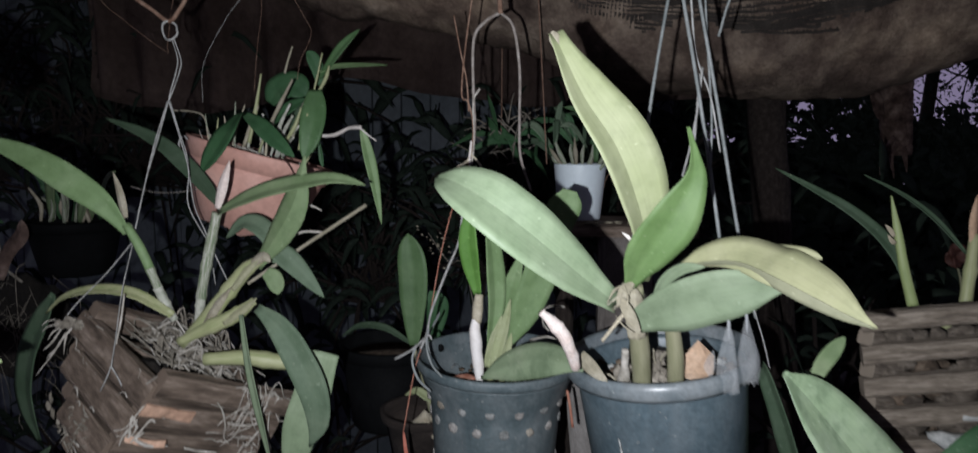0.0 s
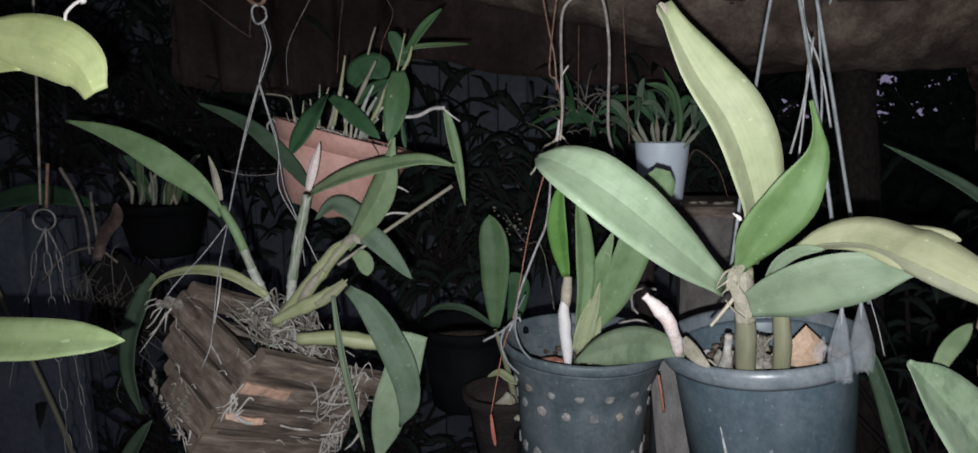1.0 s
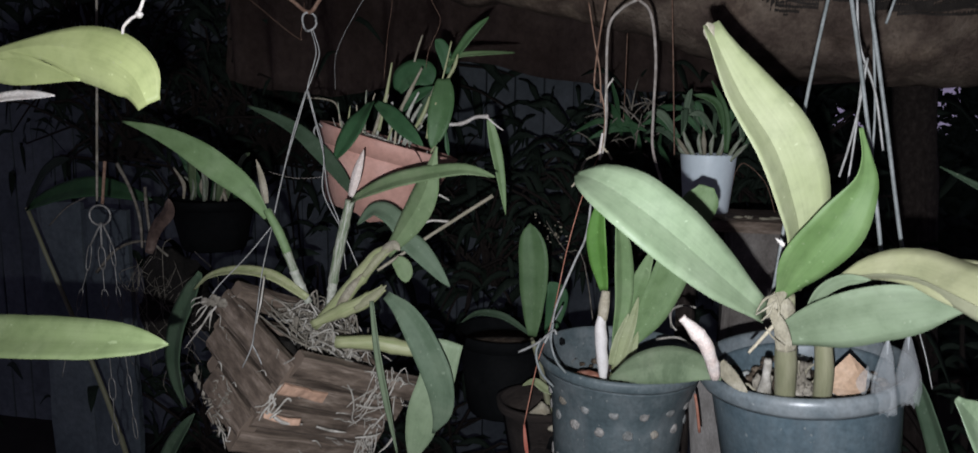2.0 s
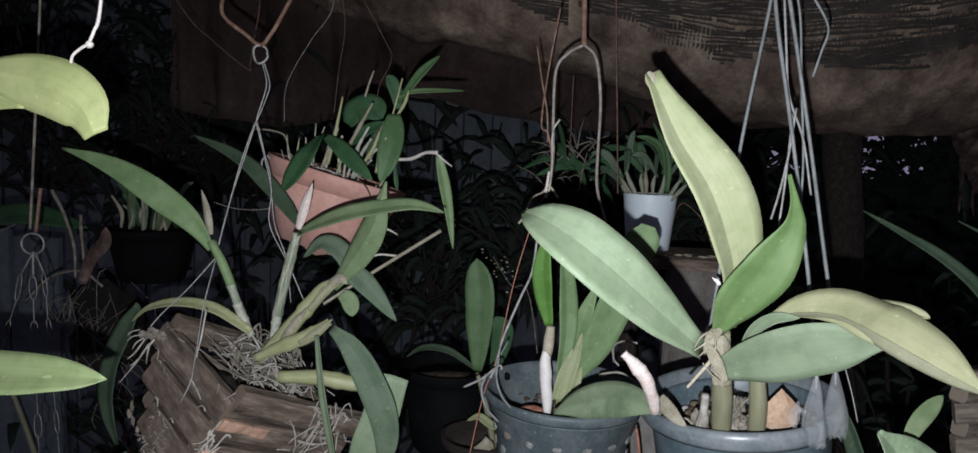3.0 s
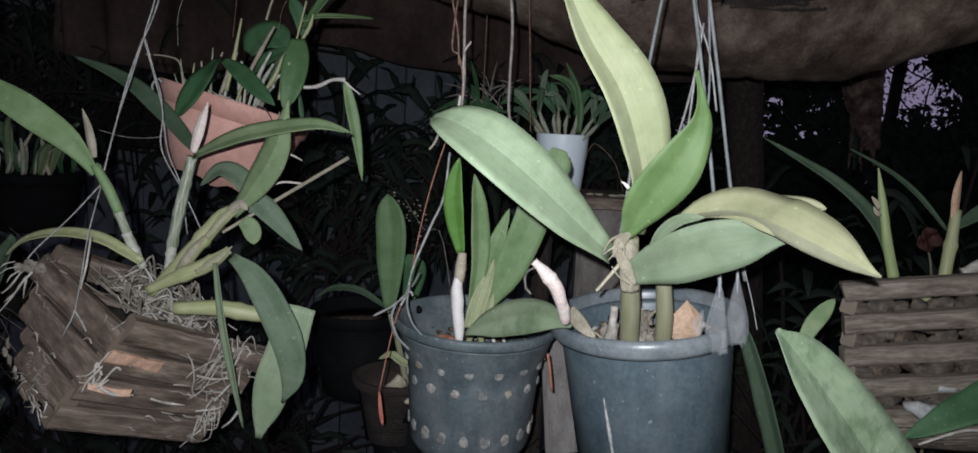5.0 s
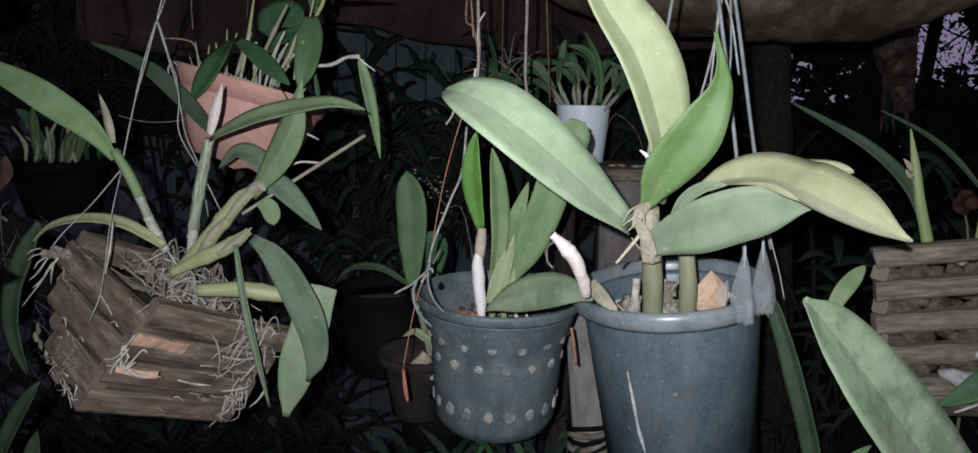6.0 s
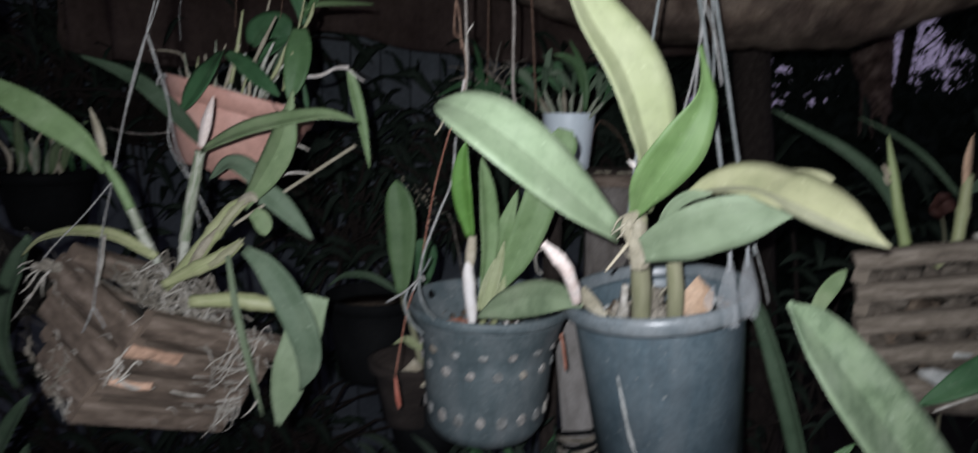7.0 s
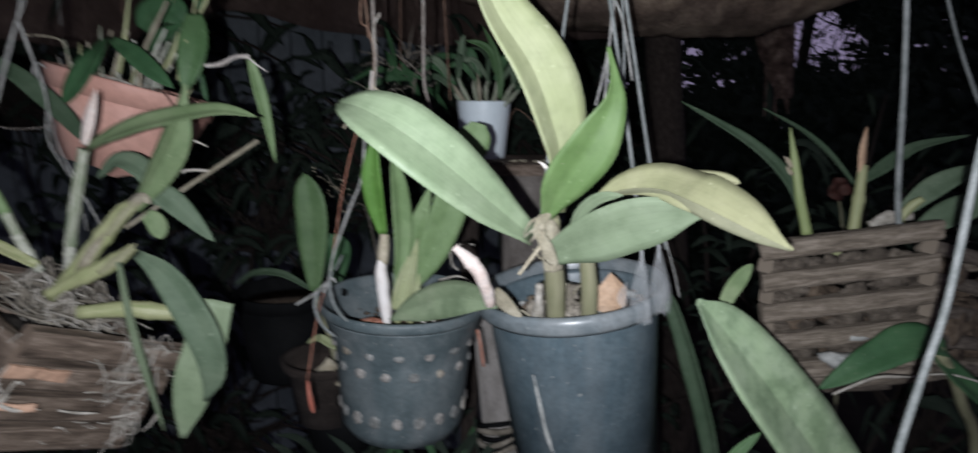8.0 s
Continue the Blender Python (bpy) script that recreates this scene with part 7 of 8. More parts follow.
    part("cane", tube([(0.5379, 0.7900, 1.2211), (0.5571, 0.7900, 1.2303), (0.5806, 0.7900, 1.2323)], (0.0055, 0.0065, 0.0050), 10, 12, lump=0.25, rings=2), ROOT, o)
    part("cane", tube([(0.5676, 0.7900, 1.2277), (0.5772, 0.7850, 1.2430), (0.5847, 0.7800, 1.2516)], (0.0050, 0.0055, 0.0035), 10, 10, lump=0.25), CANE_PALE, o)
    h = thing("basket_hanger", (0.5133, 0.7400, 1.4734), "straight grey wires holding the slat box", "hanger", "plant hangers")
    wire([(0.4975, 0.7450, 1.6479), (0.5174, 0.7462, 1.4745), (0.5278, 0.7475, 1.3743), (0.5357, 0.7488, 1.2674), (0.5433, 0.7500, 1.2225)], 0.0030, WIRE_BLUE, h)
    wire([(0.5877, 0.8800, 1.7087), (0.6369, 0.8533, 1.4566), (0.6970, 0.8267, 1.2912), (0.7202, 0.8000, 1.1842)], 0.0020, WIRE_BLUE, h)
    rope = thing("rope", (0.3859, 0.4700, 1.2691), "slack grey plastic cord in front of the slat box", "cord")
    part("cord", tube([(0.62, 0.5, 2.6), (0.60, 0.49, 2.1)] + [(0.3985, 0.4800, 1.5018), (0.4031, 0.4767, 1.3875), (0.3954, 0.4733, 1.3189), (0.3863, 0.4700, 1.2395), (0.3747, 0.4667, 1.1949), (0.3619, 0.4633, 1.1413), (0.3538, 0.4600, 1.0774)], 0.0025, 10, 40, lump=0.08), WIRE_BLUE, rope)


slat_box()


# ---- leaves that hang into view from plants at the sides ----
def side_plants():
    a = thing("orchid_plant", (0.4319, 0.6000, 1.0148), "orchid with one broad pale leaf reaching up beside the charcoal pot", "orchid", "orchids")
    part("leaf", leaf([(0.4313, 0.6000, 1.0200), (0.3950, 0.5940, 1.0677), (0.3563, 0.5880, 1.1172), (0.3222, 0.5820, 1.1587), (0.2947, 0.5788, 1.1906), (0.2784, 0.5770, 1.2074)], 0.000455, (0.2, -0.95, 0.2), fl=0.52, fr=0.05, left=(66, 72, 72, 62, 36, 6), right=(66, 70, 68, 58, 38, 6), rows=28, cols=10, seed=91), LEAF_MOTTLED, a, "broad pale green leaf with a deep midrib")
    part("leaf", leaf([(0.3140, 0.6200, 1.1827), (0.3235, 0.6267, 1.1984), (0.3338, 0.6317, 1.2098), (0.3436, 0.6350, 1.2202)], 0.0130, (-0.3, -0.9, 0.2), 0.2, 0.5, 0.5, 2.2, seed=92), LEAF_OLIVE, a)
    part("leaf", leaf([(0.3200, 0.6200, 1.0380), (0.3270, 0.6200, 1.0488), (0.3409, 0.6200, 1.0654), (0.3560, 0.6200, 1.0800)], 0.0100, (-0.3, -0.8, 0.5), 0.3, 0.6, 0.5, 2.0, seed=93), LEAF_DEEP, a)
    part("stem", tube([(0.4387, 0.6000, 1.0152), (0.4814, 0.6200, 0.8694), (0.5766, 0.7000, 0.5147)], (0.008, 0.010, 0.012), 10, 12, lump=0.1), CANE, a)
    b = thing("orchid_plant", (0.3860, 0.7400, 0.8926), "dark strap-leaved orchid in the shade beside the pot", "orchid", "orchids")
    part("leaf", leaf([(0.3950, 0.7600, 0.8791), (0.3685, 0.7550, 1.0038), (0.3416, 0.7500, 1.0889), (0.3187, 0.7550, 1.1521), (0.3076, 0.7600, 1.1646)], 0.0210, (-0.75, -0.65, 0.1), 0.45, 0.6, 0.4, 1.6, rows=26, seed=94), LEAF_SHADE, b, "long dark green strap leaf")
    c = thing("orchid_plant", (0.5849, 0.6800, 1.0895), "dark green orchid leaves under the slat box", "orchid", "orchids")
    part("leaf", leaf([(0.5712, 0.7000, 1.1188), (0.5342, 0.6933, 1.1311), (0.4918, 0.6900, 1.1146), (0.4421, 0.6900, 1.0847)], 0.0350, (-0.1, -0.7, 0.7), 0.25, 0.5, 0.45, 1.6, seed=96), LEAF_DARK, c, "glossy green leaf lying across the slats")
    part("leaf", leaf([(0.5602, 0.7100, 1.1152), (0.5863, 0.7067, 1.0906), (0.6264, 0.7033, 1.0591), (0.6585, 0.7000, 1.0404)], 0.030, (0.2, -0.7, 0.7), 0.25, 0.5, 0.45, 1.6, seed=97), LEAF_DARK, c)
    part("root", tube([(0.4504, 0.6800, 1.0847), (0.4895, 0.6833, 1.0984), (0.5158, 0.6867, 1.0978), (0.5316, 0.6900, 1.0961)], (0.0010, 0.0016, 0.0012), 6, 16, lump=0.3), ROOT, c)
    part("root", tube([(0.5346, 0.7000, 1.0918), (0.5786, 0.7050, 1.0915), (0.6223, 0.7100, 1.0789)], (0.0012, 0.0010), 6, 12, lump=0.3), ROOT, c)
    part("stem", tube([(0.5619, 0.7000, 1.1190), (0.6235, 0.7400, 1.0488), (0.7227, 0.8200, 0.8827), (0.75, 0.85, 0.3), (0.75, 0.85, 0.0)], (0.005, 0.007), 8, 20, lump=0.1), CANE, c)
    d = thing("orchid_plant", (-0.4499, 0.4600, 1.2880), "near orchid with yellow-green leaves reaching in at the edge", "orchid", "orchids")
    part("leaf", leaf([(-0.4283, 0.4600, 1.4025), (-0.3643, 0.4550, 1.4188), (-0.3090, 0.4500, 1.4271), (-0.2754, 0.4475, 1.4256), (-0.2480, 0.4450, 1.4188), (-0.2298, 0.4450, 1.4075), (-0.2213, 0.4450, 1.3916)], 0.00034, (0.1, -0.98, 0.15), fl=-0.3, fr=-0.35, left=(8, 8, 20, 44, 55, 46, 22), right=(8, 8, 20, 52, 55, 46, 24), rows=30, cols=10, seed=101), LEAF_LIME, d, "broad yellow-green leaf with a curled tip")
    part("leaf", leaf([(-0.4283, 0.4600, 1.4025), (-0.3672, 0.4575, 1.4151), (-0.3278, 0.4550, 1.4143), (-0.2986, 0.4525, 1.4101), (-0.2733, 0.4500, 1.4064)], 0.00034, (0.0, -0.95, -0.1), fl=0.2, fr=0.2, left=(6, 20, 30, 20, 2), right=(6, 20, 32, 18, 2), seed=102), LEAF_LIME, d)
    part("leaf", leaf([(-0.4764, 0.4500, 1.2271), (-0.3826, 0.4350, 1.2374), (-0.3015, 0.4275, 1.2440), (-0.2404, 0.4263, 1.2476), (-0.2037, 0.4300, 1.2480)], 0.0300, (0, -0.75, 0.65), 0.2, 0.5, 0.5, 1.9, rows=26, seed=103), LEAF_FLAT, d, "flat green leaf pointing across the view")
    part("leaf", leaf([(-0.3867, 0.4700, 1.3914), (-0.3481, 0.4700, 1.3968), (-0.3134, 0.4700, 1.3979)], 0.008, (0, -0.8, 0.5), 0.2, 0.5, 0.5, 2, seed=104), SHEATH, d)
    part("stem", tube([(-0.4764, 0.4500, 1.2271), (-0.4705, 0.4600, 1.2866), (-0.4163, 0.4500, 1.3939)], (0.006, 0.007, 0.005), 10, 14, lump=0.1), CANE_PALE, d)
    part("stem", tube([(-0.4764, 0.4500, 1.2271), (-0.5232, 0.4700, 1.1037), (-0.6694, 0.5500, 0.6079), (-0.42, 0.6, 0.0)], (0.006, 0.009), 10, 18, lump=0.1), CANE_PALE, d)
    part("stem", tube([(-0.4163, 0.4500, 1.3939), (-0.4111, 0.4520, 1.4023), (-0.4071, 0.4550, 1.4107)], (0.005, 0.004), 10, 12, lump=0.1), CANE_PALE, d)
    s = thing("hanging_string", (-0.2207, 0.4500, 1.4982), "white knotted string tied to the yellow leaf", "string")
    cord = part("string", tube([(-0.2146, 0.4500, 1.5053), (-0.2206, 0.4500, 1.4624), (-0.2240, 0.4500, 1.4533), (-0.2282, 0.4500, 1.4456), (-0.2337, 0.4500, 1.4423), (-0.2387, 0.4500, 1.4382), (-0.2400, 0.4500, 1.4337)], 0.0010, 7, 36, lump=0.25), SHEATH, s)
    part("knot", lump((-0.2274, 0.4500, 1.4449), 0.0022, 2), SHEATH, cord)


side_plants()


# ---- the chain hanger on the far side ----
def chain_hanger():
    h = thing("chain_hanger", (-0.5845, 0.8000, 1.2662), "rusty rod with a ring and three thin steel chains", "hanger", "plant hangers")
    part("rod", tube([(-0.5590, 0.8000, 1.7070), (-0.5689, 0.8000, 1.5361), (-0.5779, 0.8000, 1.4151), (-0.5883, 0.8000, 1.2824)], 0.0015, 8, 14, lump=0.15), ROOT_DULL, h)
    part("rod", tube([(-0.5731, 0.8000, 1.3315), (-0.5769, 0.8000, 1.3054), (-0.5808, 0.8000, 1.2791)], 0.0020, 8, 8, lump=0.15), WIRE_RUST, h)
    c = Vector((-0.5853, 0.8000, 1.2647))
    part("ring", tube([c + Vector((0.0125 * math.cos(a / 16 * 6.283), 0.003 * math.cos(a / 16 * 6.283), 0.0125 * math.sin(a / 16 * 6.283))) for a in range(17)], 0.0013, 7, 50), CHAIN, h)
    def link(p, q, turn, r=0.0045):
        p, q = Vector(p), Vector(q)
        t = (q - p).normalized()
        sd = t.cross(Vector((math.sin(turn), math.cos(turn), 0))).normalized()
        half = (q - p).length / 2
        mid = (p + q) / 2
        pts = [mid + t * (half * math.cos(a)) + sd * (r * math.sin(a) * (1 if abs(math.sin(a)) < 0.8 else 0.95)) for a in [k / 14 * 6.283 for k in range(15)]]
        part("chain_link", tube(pts, 0.00065, 6, 28), CHAIN, h)
    # each chain: long links joined by straight bars
    def chain(n, pts):
        for k in range(len(pts) - 1):
            a, b = Vector(pts[k]), Vector(pts[k + 1])
            if k % 2:
                link(a, b, 0.15 + 0.3 * ((n + k) % 2), 0.0062)
            else:
                w = (b - a).normalized() * 0.003
                part("chain_bar", tube([a - w, a.lerp(b, 0.5), b + w], 0.0006, 6, 6), CHAIN, h)
                if k == 0:
                    part("chain_bar", tube([a - w + Vector((0.0016, 0, 0)), b + w + Vector((0.0012, 0, 0))], 0.0006, 6, 4), CHAIN, h)
    chain(0, [(-0.5873, 0.8000, 1.2525), (-0.6022, 0.8000, 1.2274), (-0.6099, 0.8000, 1.1933), (-0.6191, 0.8000, 1.1695), (-0.6284, 0.8000, 1.1424), (-0.6378, 0.8000, 1.1166), (-0.6492, 0.8000, 1.0856), (-0.6590, 0.8000, 1.0529)])
    chain(1, [(-0.5768, 0.7900, 1.2544), (-0.5774, 0.7900, 1.2283), (-0.5772, 0.7900, 1.1991), (-0.5769, 0.7900, 1.1742), (-0.5766, 0.7900, 1.1492), (-0.5763, 0.7900, 1.1233), (-0.5761, 0.7900, 1.0926), (-0.5751, 0.7900, 1.0609), (-0.5749, 0.7900, 1.0306), (-0.5746, 0.7900, 1.0023), (-0.5744, 0.7900, 0.9708)])
    chain(2, [(-0.6006, 0.8200, 1.2493), (-0.5899, 0.8200, 1.2269), (-0.5862, 0.8200, 1.1960), (-0.5850, 0.8200, 1.1711), (-0.5812, 0.8200, 1.1431), (-0.5799, 0.8200, 1.1179), (-0.5796, 0.8200, 1.0861), (-0.5767, 0.8200, 1.0543), (-0.5746, 0.8200, 1.0239), (-0.5725, 0.8200, 0.9965), (-0.5695, 0.8200, 0.9658)])


chain_hanger()


# ---- things in the dark behind ----
def leaning_board():
    top = Vector((-1.3224, 1.5500, 1.1702))
    b = thing("board", (top.x, top.y, 0.0), "grey-blue painted board standing behind the chain hanger", "board")
    for k in range(2):
        x = top.x - 0.068 + 0.136 * k
        part("plank", plank((x, top.y, 0.0), (x, top.y, top.z - 0.012 * k), (1, 0, 0), 0.02, 0.134, 10, 0.03, seed=160 + k), BOARD, b, smooth=False)


leaning_board()

def dark_pot(name_label, rim_at, radius, height, seed, up=(0, 0, 1)):
    c = Vector(rim_at)
    m = Matrix.Translation(c) @ frame_up(up)
    pot = thing("plant_pot", c - Vector((0, 0, height)), name_label, "plant pot", "black nursery pots")
    part("body", lathe([(0, -height), (radius * 0.7, -height), (radius * 0.74, -height + 0.004), (radius * 0.95, -0.018), (radius * 0.9, -0.018), (radius * 0.68, -height + 0.008), (0, -height + 0.008)], 40, m, 0.01), PLASTIC_BLACK, pot)
    part("rim", lathe([(radius * 0.93, -0.02), (radius, -0.018), (radius * 1.02, -0.002), (radius, 0.001), (radius * 0.95, 0), (radius * 0.93, -0.02)], 40, m, 0.01), PLASTIC_BLACK, pot)
    single("potting_mix", lathe([(0, -0.016), (radius * 0.92, -0.02), (radius * 0.85, -0.04), (0, -0.04)], 24, m, 0.04), MIX, "dark mix in a black nursery pot", "potting mix", kind="stuff")
    return pot


def tuft(label, base, count, height, lean, width, mats, seed, canes=0, spread=0.05):
    rnd = random.Random(seed)
    o = thing("orchid_plant", base, label, "orchid", "orchids")
    base = Vector(base)
    for k in range(count):
        a = rnd.uniform(0, 6.283)
        b = base + Vector((rnd.uniform(-1, 1) * spread, rnd.uniform(-1, 1) * spread, 0))
        ht, ln = height * rnd.uniform(0.5, 1.1), lean * rnd.uniform(0.4, 1.2)
        e = b + Vector((ln * math.cos(a), ln * math.sin(a) * 0.7, ht))
        part("leaf", leaf([b, b.lerp(e, 0.5) + Vector((0, 0, 0.25 * ht)), e], width * rnd.uniform(0.6, 1.2), (rnd.uniform(-0.8, 0.8), -1, 0.4), 0.25, 0.35, 0.5, 1.7, rows=10, cols=4, seed=seed + k), mats[k % len(mats)], o)
    for k in range(canes):
        b = base + Vector((rnd.uniform(-1, 1) * spread, rnd.uniform(-1, 0.3) * spread, 0))
        part("cane", tube([b, b + Vector((rnd.uniform(-0.01, 0.01), 0, 0.03)), b + Vector((rnd.uniform(-0.02, 0.02), 0, 0.06 * rnd.uniform(0.7, 1.2)))], (0.003, 0.0045, 0.002), 7, 8, lump=0.2), CANE_GREY if k % 2 else SHEATH_TAN, o)
    return o


dark_pot("black plastic pot in the dark behind the basket", (-0.7752, 1.3000, 1.2286), 0.082, 0.10, 1)
tuft("small orchid with beige canes in a black pot", (-0.7752, 1.3000, 1.2286), 9, 0.09, 0.06, 0.02, (LEAF_DARK, LEAF_OLIVE), 3, 12)
dark_pot("black nursery pot low behind the hanging pots", (-0.1413, 1.1200, 1.0641), 0.075, 0.13, 2)


def oval_plant():
    o = thing("orchid_plant", (-0.0708, 0.9850, 1.0926), "small orchid with two oval leaves behind the perforated pot", "orchid", "orchids")
    part("leaf", leaf([(-0.0745, 0.9850, 1.0992), (-0.0735, 0.9850, 1.1530), (-0.0741, 0.9850, 1.2043), (-0.0805, 0.9850, 1.2530)], 0.0405, (-0.1, -1, 0.1), 0.15, 0.3, 0.6, 3.0, seed=111), LEAF_OVAL, o, "oval upright green leaf")
    part("leaf", leaf([(-0.0569, 1.0200, 1.0925), (-0.0476, 1.0167, 1.1300), (-0.0465, 1.0133, 1.1530), (-0.0564, 1.0100, 1.1696)], 0.030, (0.2, -1, 0.1), 0.15, 0.4, 0.5, 2.6, seed=112), LEAF_DARK, o)
    part("leaf", leaf([(-0.0786, 1.0000, 1.0963), (-0.1196, 1.0067, 1.1174), (-0.1570, 1.0133, 1.1169), (-0.1855, 1.0200, 1.0990)], 0.012, (0, -0.6, 0.8), 0.2, 0.4, 0.5, 1.6, seed=113), LEAF_SHADE, o)
    part("stem", tube([(-0.0744, 0.9850, 1.0966), (-0.0609, 0.9900, 1.0481), (-0.0459, 1.0000, 0.9745)], (0.003, 0.005), 8, 8, lump=0.2), CANE, o)
    dark_pot("black pot of the oval-leaved orchid", (-0.0473, 1.0100, 0.9747), 0.06, 0.10, 6)


oval_plant()


def low_left_plants():
    o = thing("orchid_plant", (-0.5317, 0.8000, 0.7934), "dark orchid leaves below the slat basket", "orchid", "orchids")
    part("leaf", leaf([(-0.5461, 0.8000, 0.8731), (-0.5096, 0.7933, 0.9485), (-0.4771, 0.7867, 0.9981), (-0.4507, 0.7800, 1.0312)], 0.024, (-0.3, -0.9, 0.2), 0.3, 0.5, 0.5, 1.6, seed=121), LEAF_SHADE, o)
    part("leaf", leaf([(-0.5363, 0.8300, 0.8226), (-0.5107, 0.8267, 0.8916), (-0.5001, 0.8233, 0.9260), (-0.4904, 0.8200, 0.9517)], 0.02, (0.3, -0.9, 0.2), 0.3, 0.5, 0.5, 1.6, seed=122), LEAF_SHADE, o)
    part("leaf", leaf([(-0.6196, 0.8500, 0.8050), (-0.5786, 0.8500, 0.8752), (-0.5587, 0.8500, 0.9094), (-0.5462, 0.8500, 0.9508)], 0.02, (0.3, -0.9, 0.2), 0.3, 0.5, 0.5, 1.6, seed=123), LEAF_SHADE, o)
    part("stem", tube([(-0.5342, 0.8100, 0.8436), (-0.5762, 0.8400, 0.6747), (-0.7218, 0.9500, 0.1348)], (0.005, 0.008), 8, 10), CANE, o)
    n = thing("dry_root_clump", (-0.7461, 1.1000, 1.0275), "dry brown clump of fibre and dead roots hanging in the dark", "root clump", kind="stuff")
    bm = bmesh.new()
    c = Vector((-0.7395, 1.1000, 1.0922))
    roots(bm, lambda q: c + Vector((q.gauss(0, 0.045), q.gauss(0, 0.02), q.gauss(0.02, 0.03))), lambda q: c + Vector((q.gauss(0, 0.06), q.gauss(0, 0.02), q.gauss(-0.06, 0.06))), 40, 0.0006, 0.025, 0.02, 31)
    part("fibres", bm, ROOT_DULL, n)
    for k, pts in enumerate(([(-0.7749, 1.0500, 1.3108), (-0.7535, 1.0500, 1.2724), (-0.7377, 1.0500, 1.2238), (-0.7363, 1.0500, 1.1739)], [(-0.7660, 1.1000, 1.2686), (-0.7643, 1.1000, 1.2272), (-0.7582, 1.1000, 1.1648)], [(-0.8747, 1.1000, 1.1138), (-0.8261, 1.1000, 1.1601), (-0.7674, 1.1000, 1.1747), (-0.7273, 1.1000, 1.1512)])):
        part("fibres", tube(pts, (0.003, 0.002), 7, 10, lump=0.3), ROOT_DULL, n)
    part("clump", lump(c + Vector((0, 0.04, -0.03)), 0.066, 9, (1.0, 0.7, 1.25), 0.8, 3), SOIL, n)
    part("dead_leaf", leaf([(-0.7516, 1.0800, 1.1579), (-0.7340, 1.0800, 1.2003), (-0.7112, 1.0800, 1.2303), (-0.7053, 1.0800, 1.2530)], 0.024, (0.2, -1, 0.2), -0.4, 0.5, 0.5, 2.0, wave=0.2, seed=124), BARK, n, "withered brown leaf")
    o2 = thing("orchid_plant", (-1.1749, 1.2500, 1.1751), "shadowy broad-leaved plant against the wall", "orchid", "orchids")
    part("leaf", leaf([(-1.1739, 1.2500, 1.1999), (-1.0728, 1.2333, 1.2338), (-0.9632, 1.2167, 1.2504), (-0.8338, 1.2000, 1.2336)], 0.05, (0, -0.8, 0.6), 0.2, 0.4, 0.5, 1.8, seed=125), LEAF_DARK, o2)
    part("leaf", leaf([(-1.1739, 1.2500, 1.1999), (-1.0904, 1.2250, 1.2785), (-1.0121, 1.2000, 1.3064)], 0.04, (0, -0.8, 0.6), 0.2, 0.4, 0.5, 1.8, seed=126), LEAF_NIGHT, o2)
    part("stem", tube([(-1.1739, 1.2500, 1.1999), (-1.0, 1.3, 0.6), (-1.0, 1.35, 0.0)], (0.004, 0.008), 8, 12), CANE, o2)
    part("stem", tube([(-1.0690, 1.2000, 1.1753), (-1.0280, 1.2000, 1.2107), (-0.9826, 1.2000, 1.2330)], (0.0014, 0.0008), 6, 8), ROOT_DULL, o2)


low_left_plants()


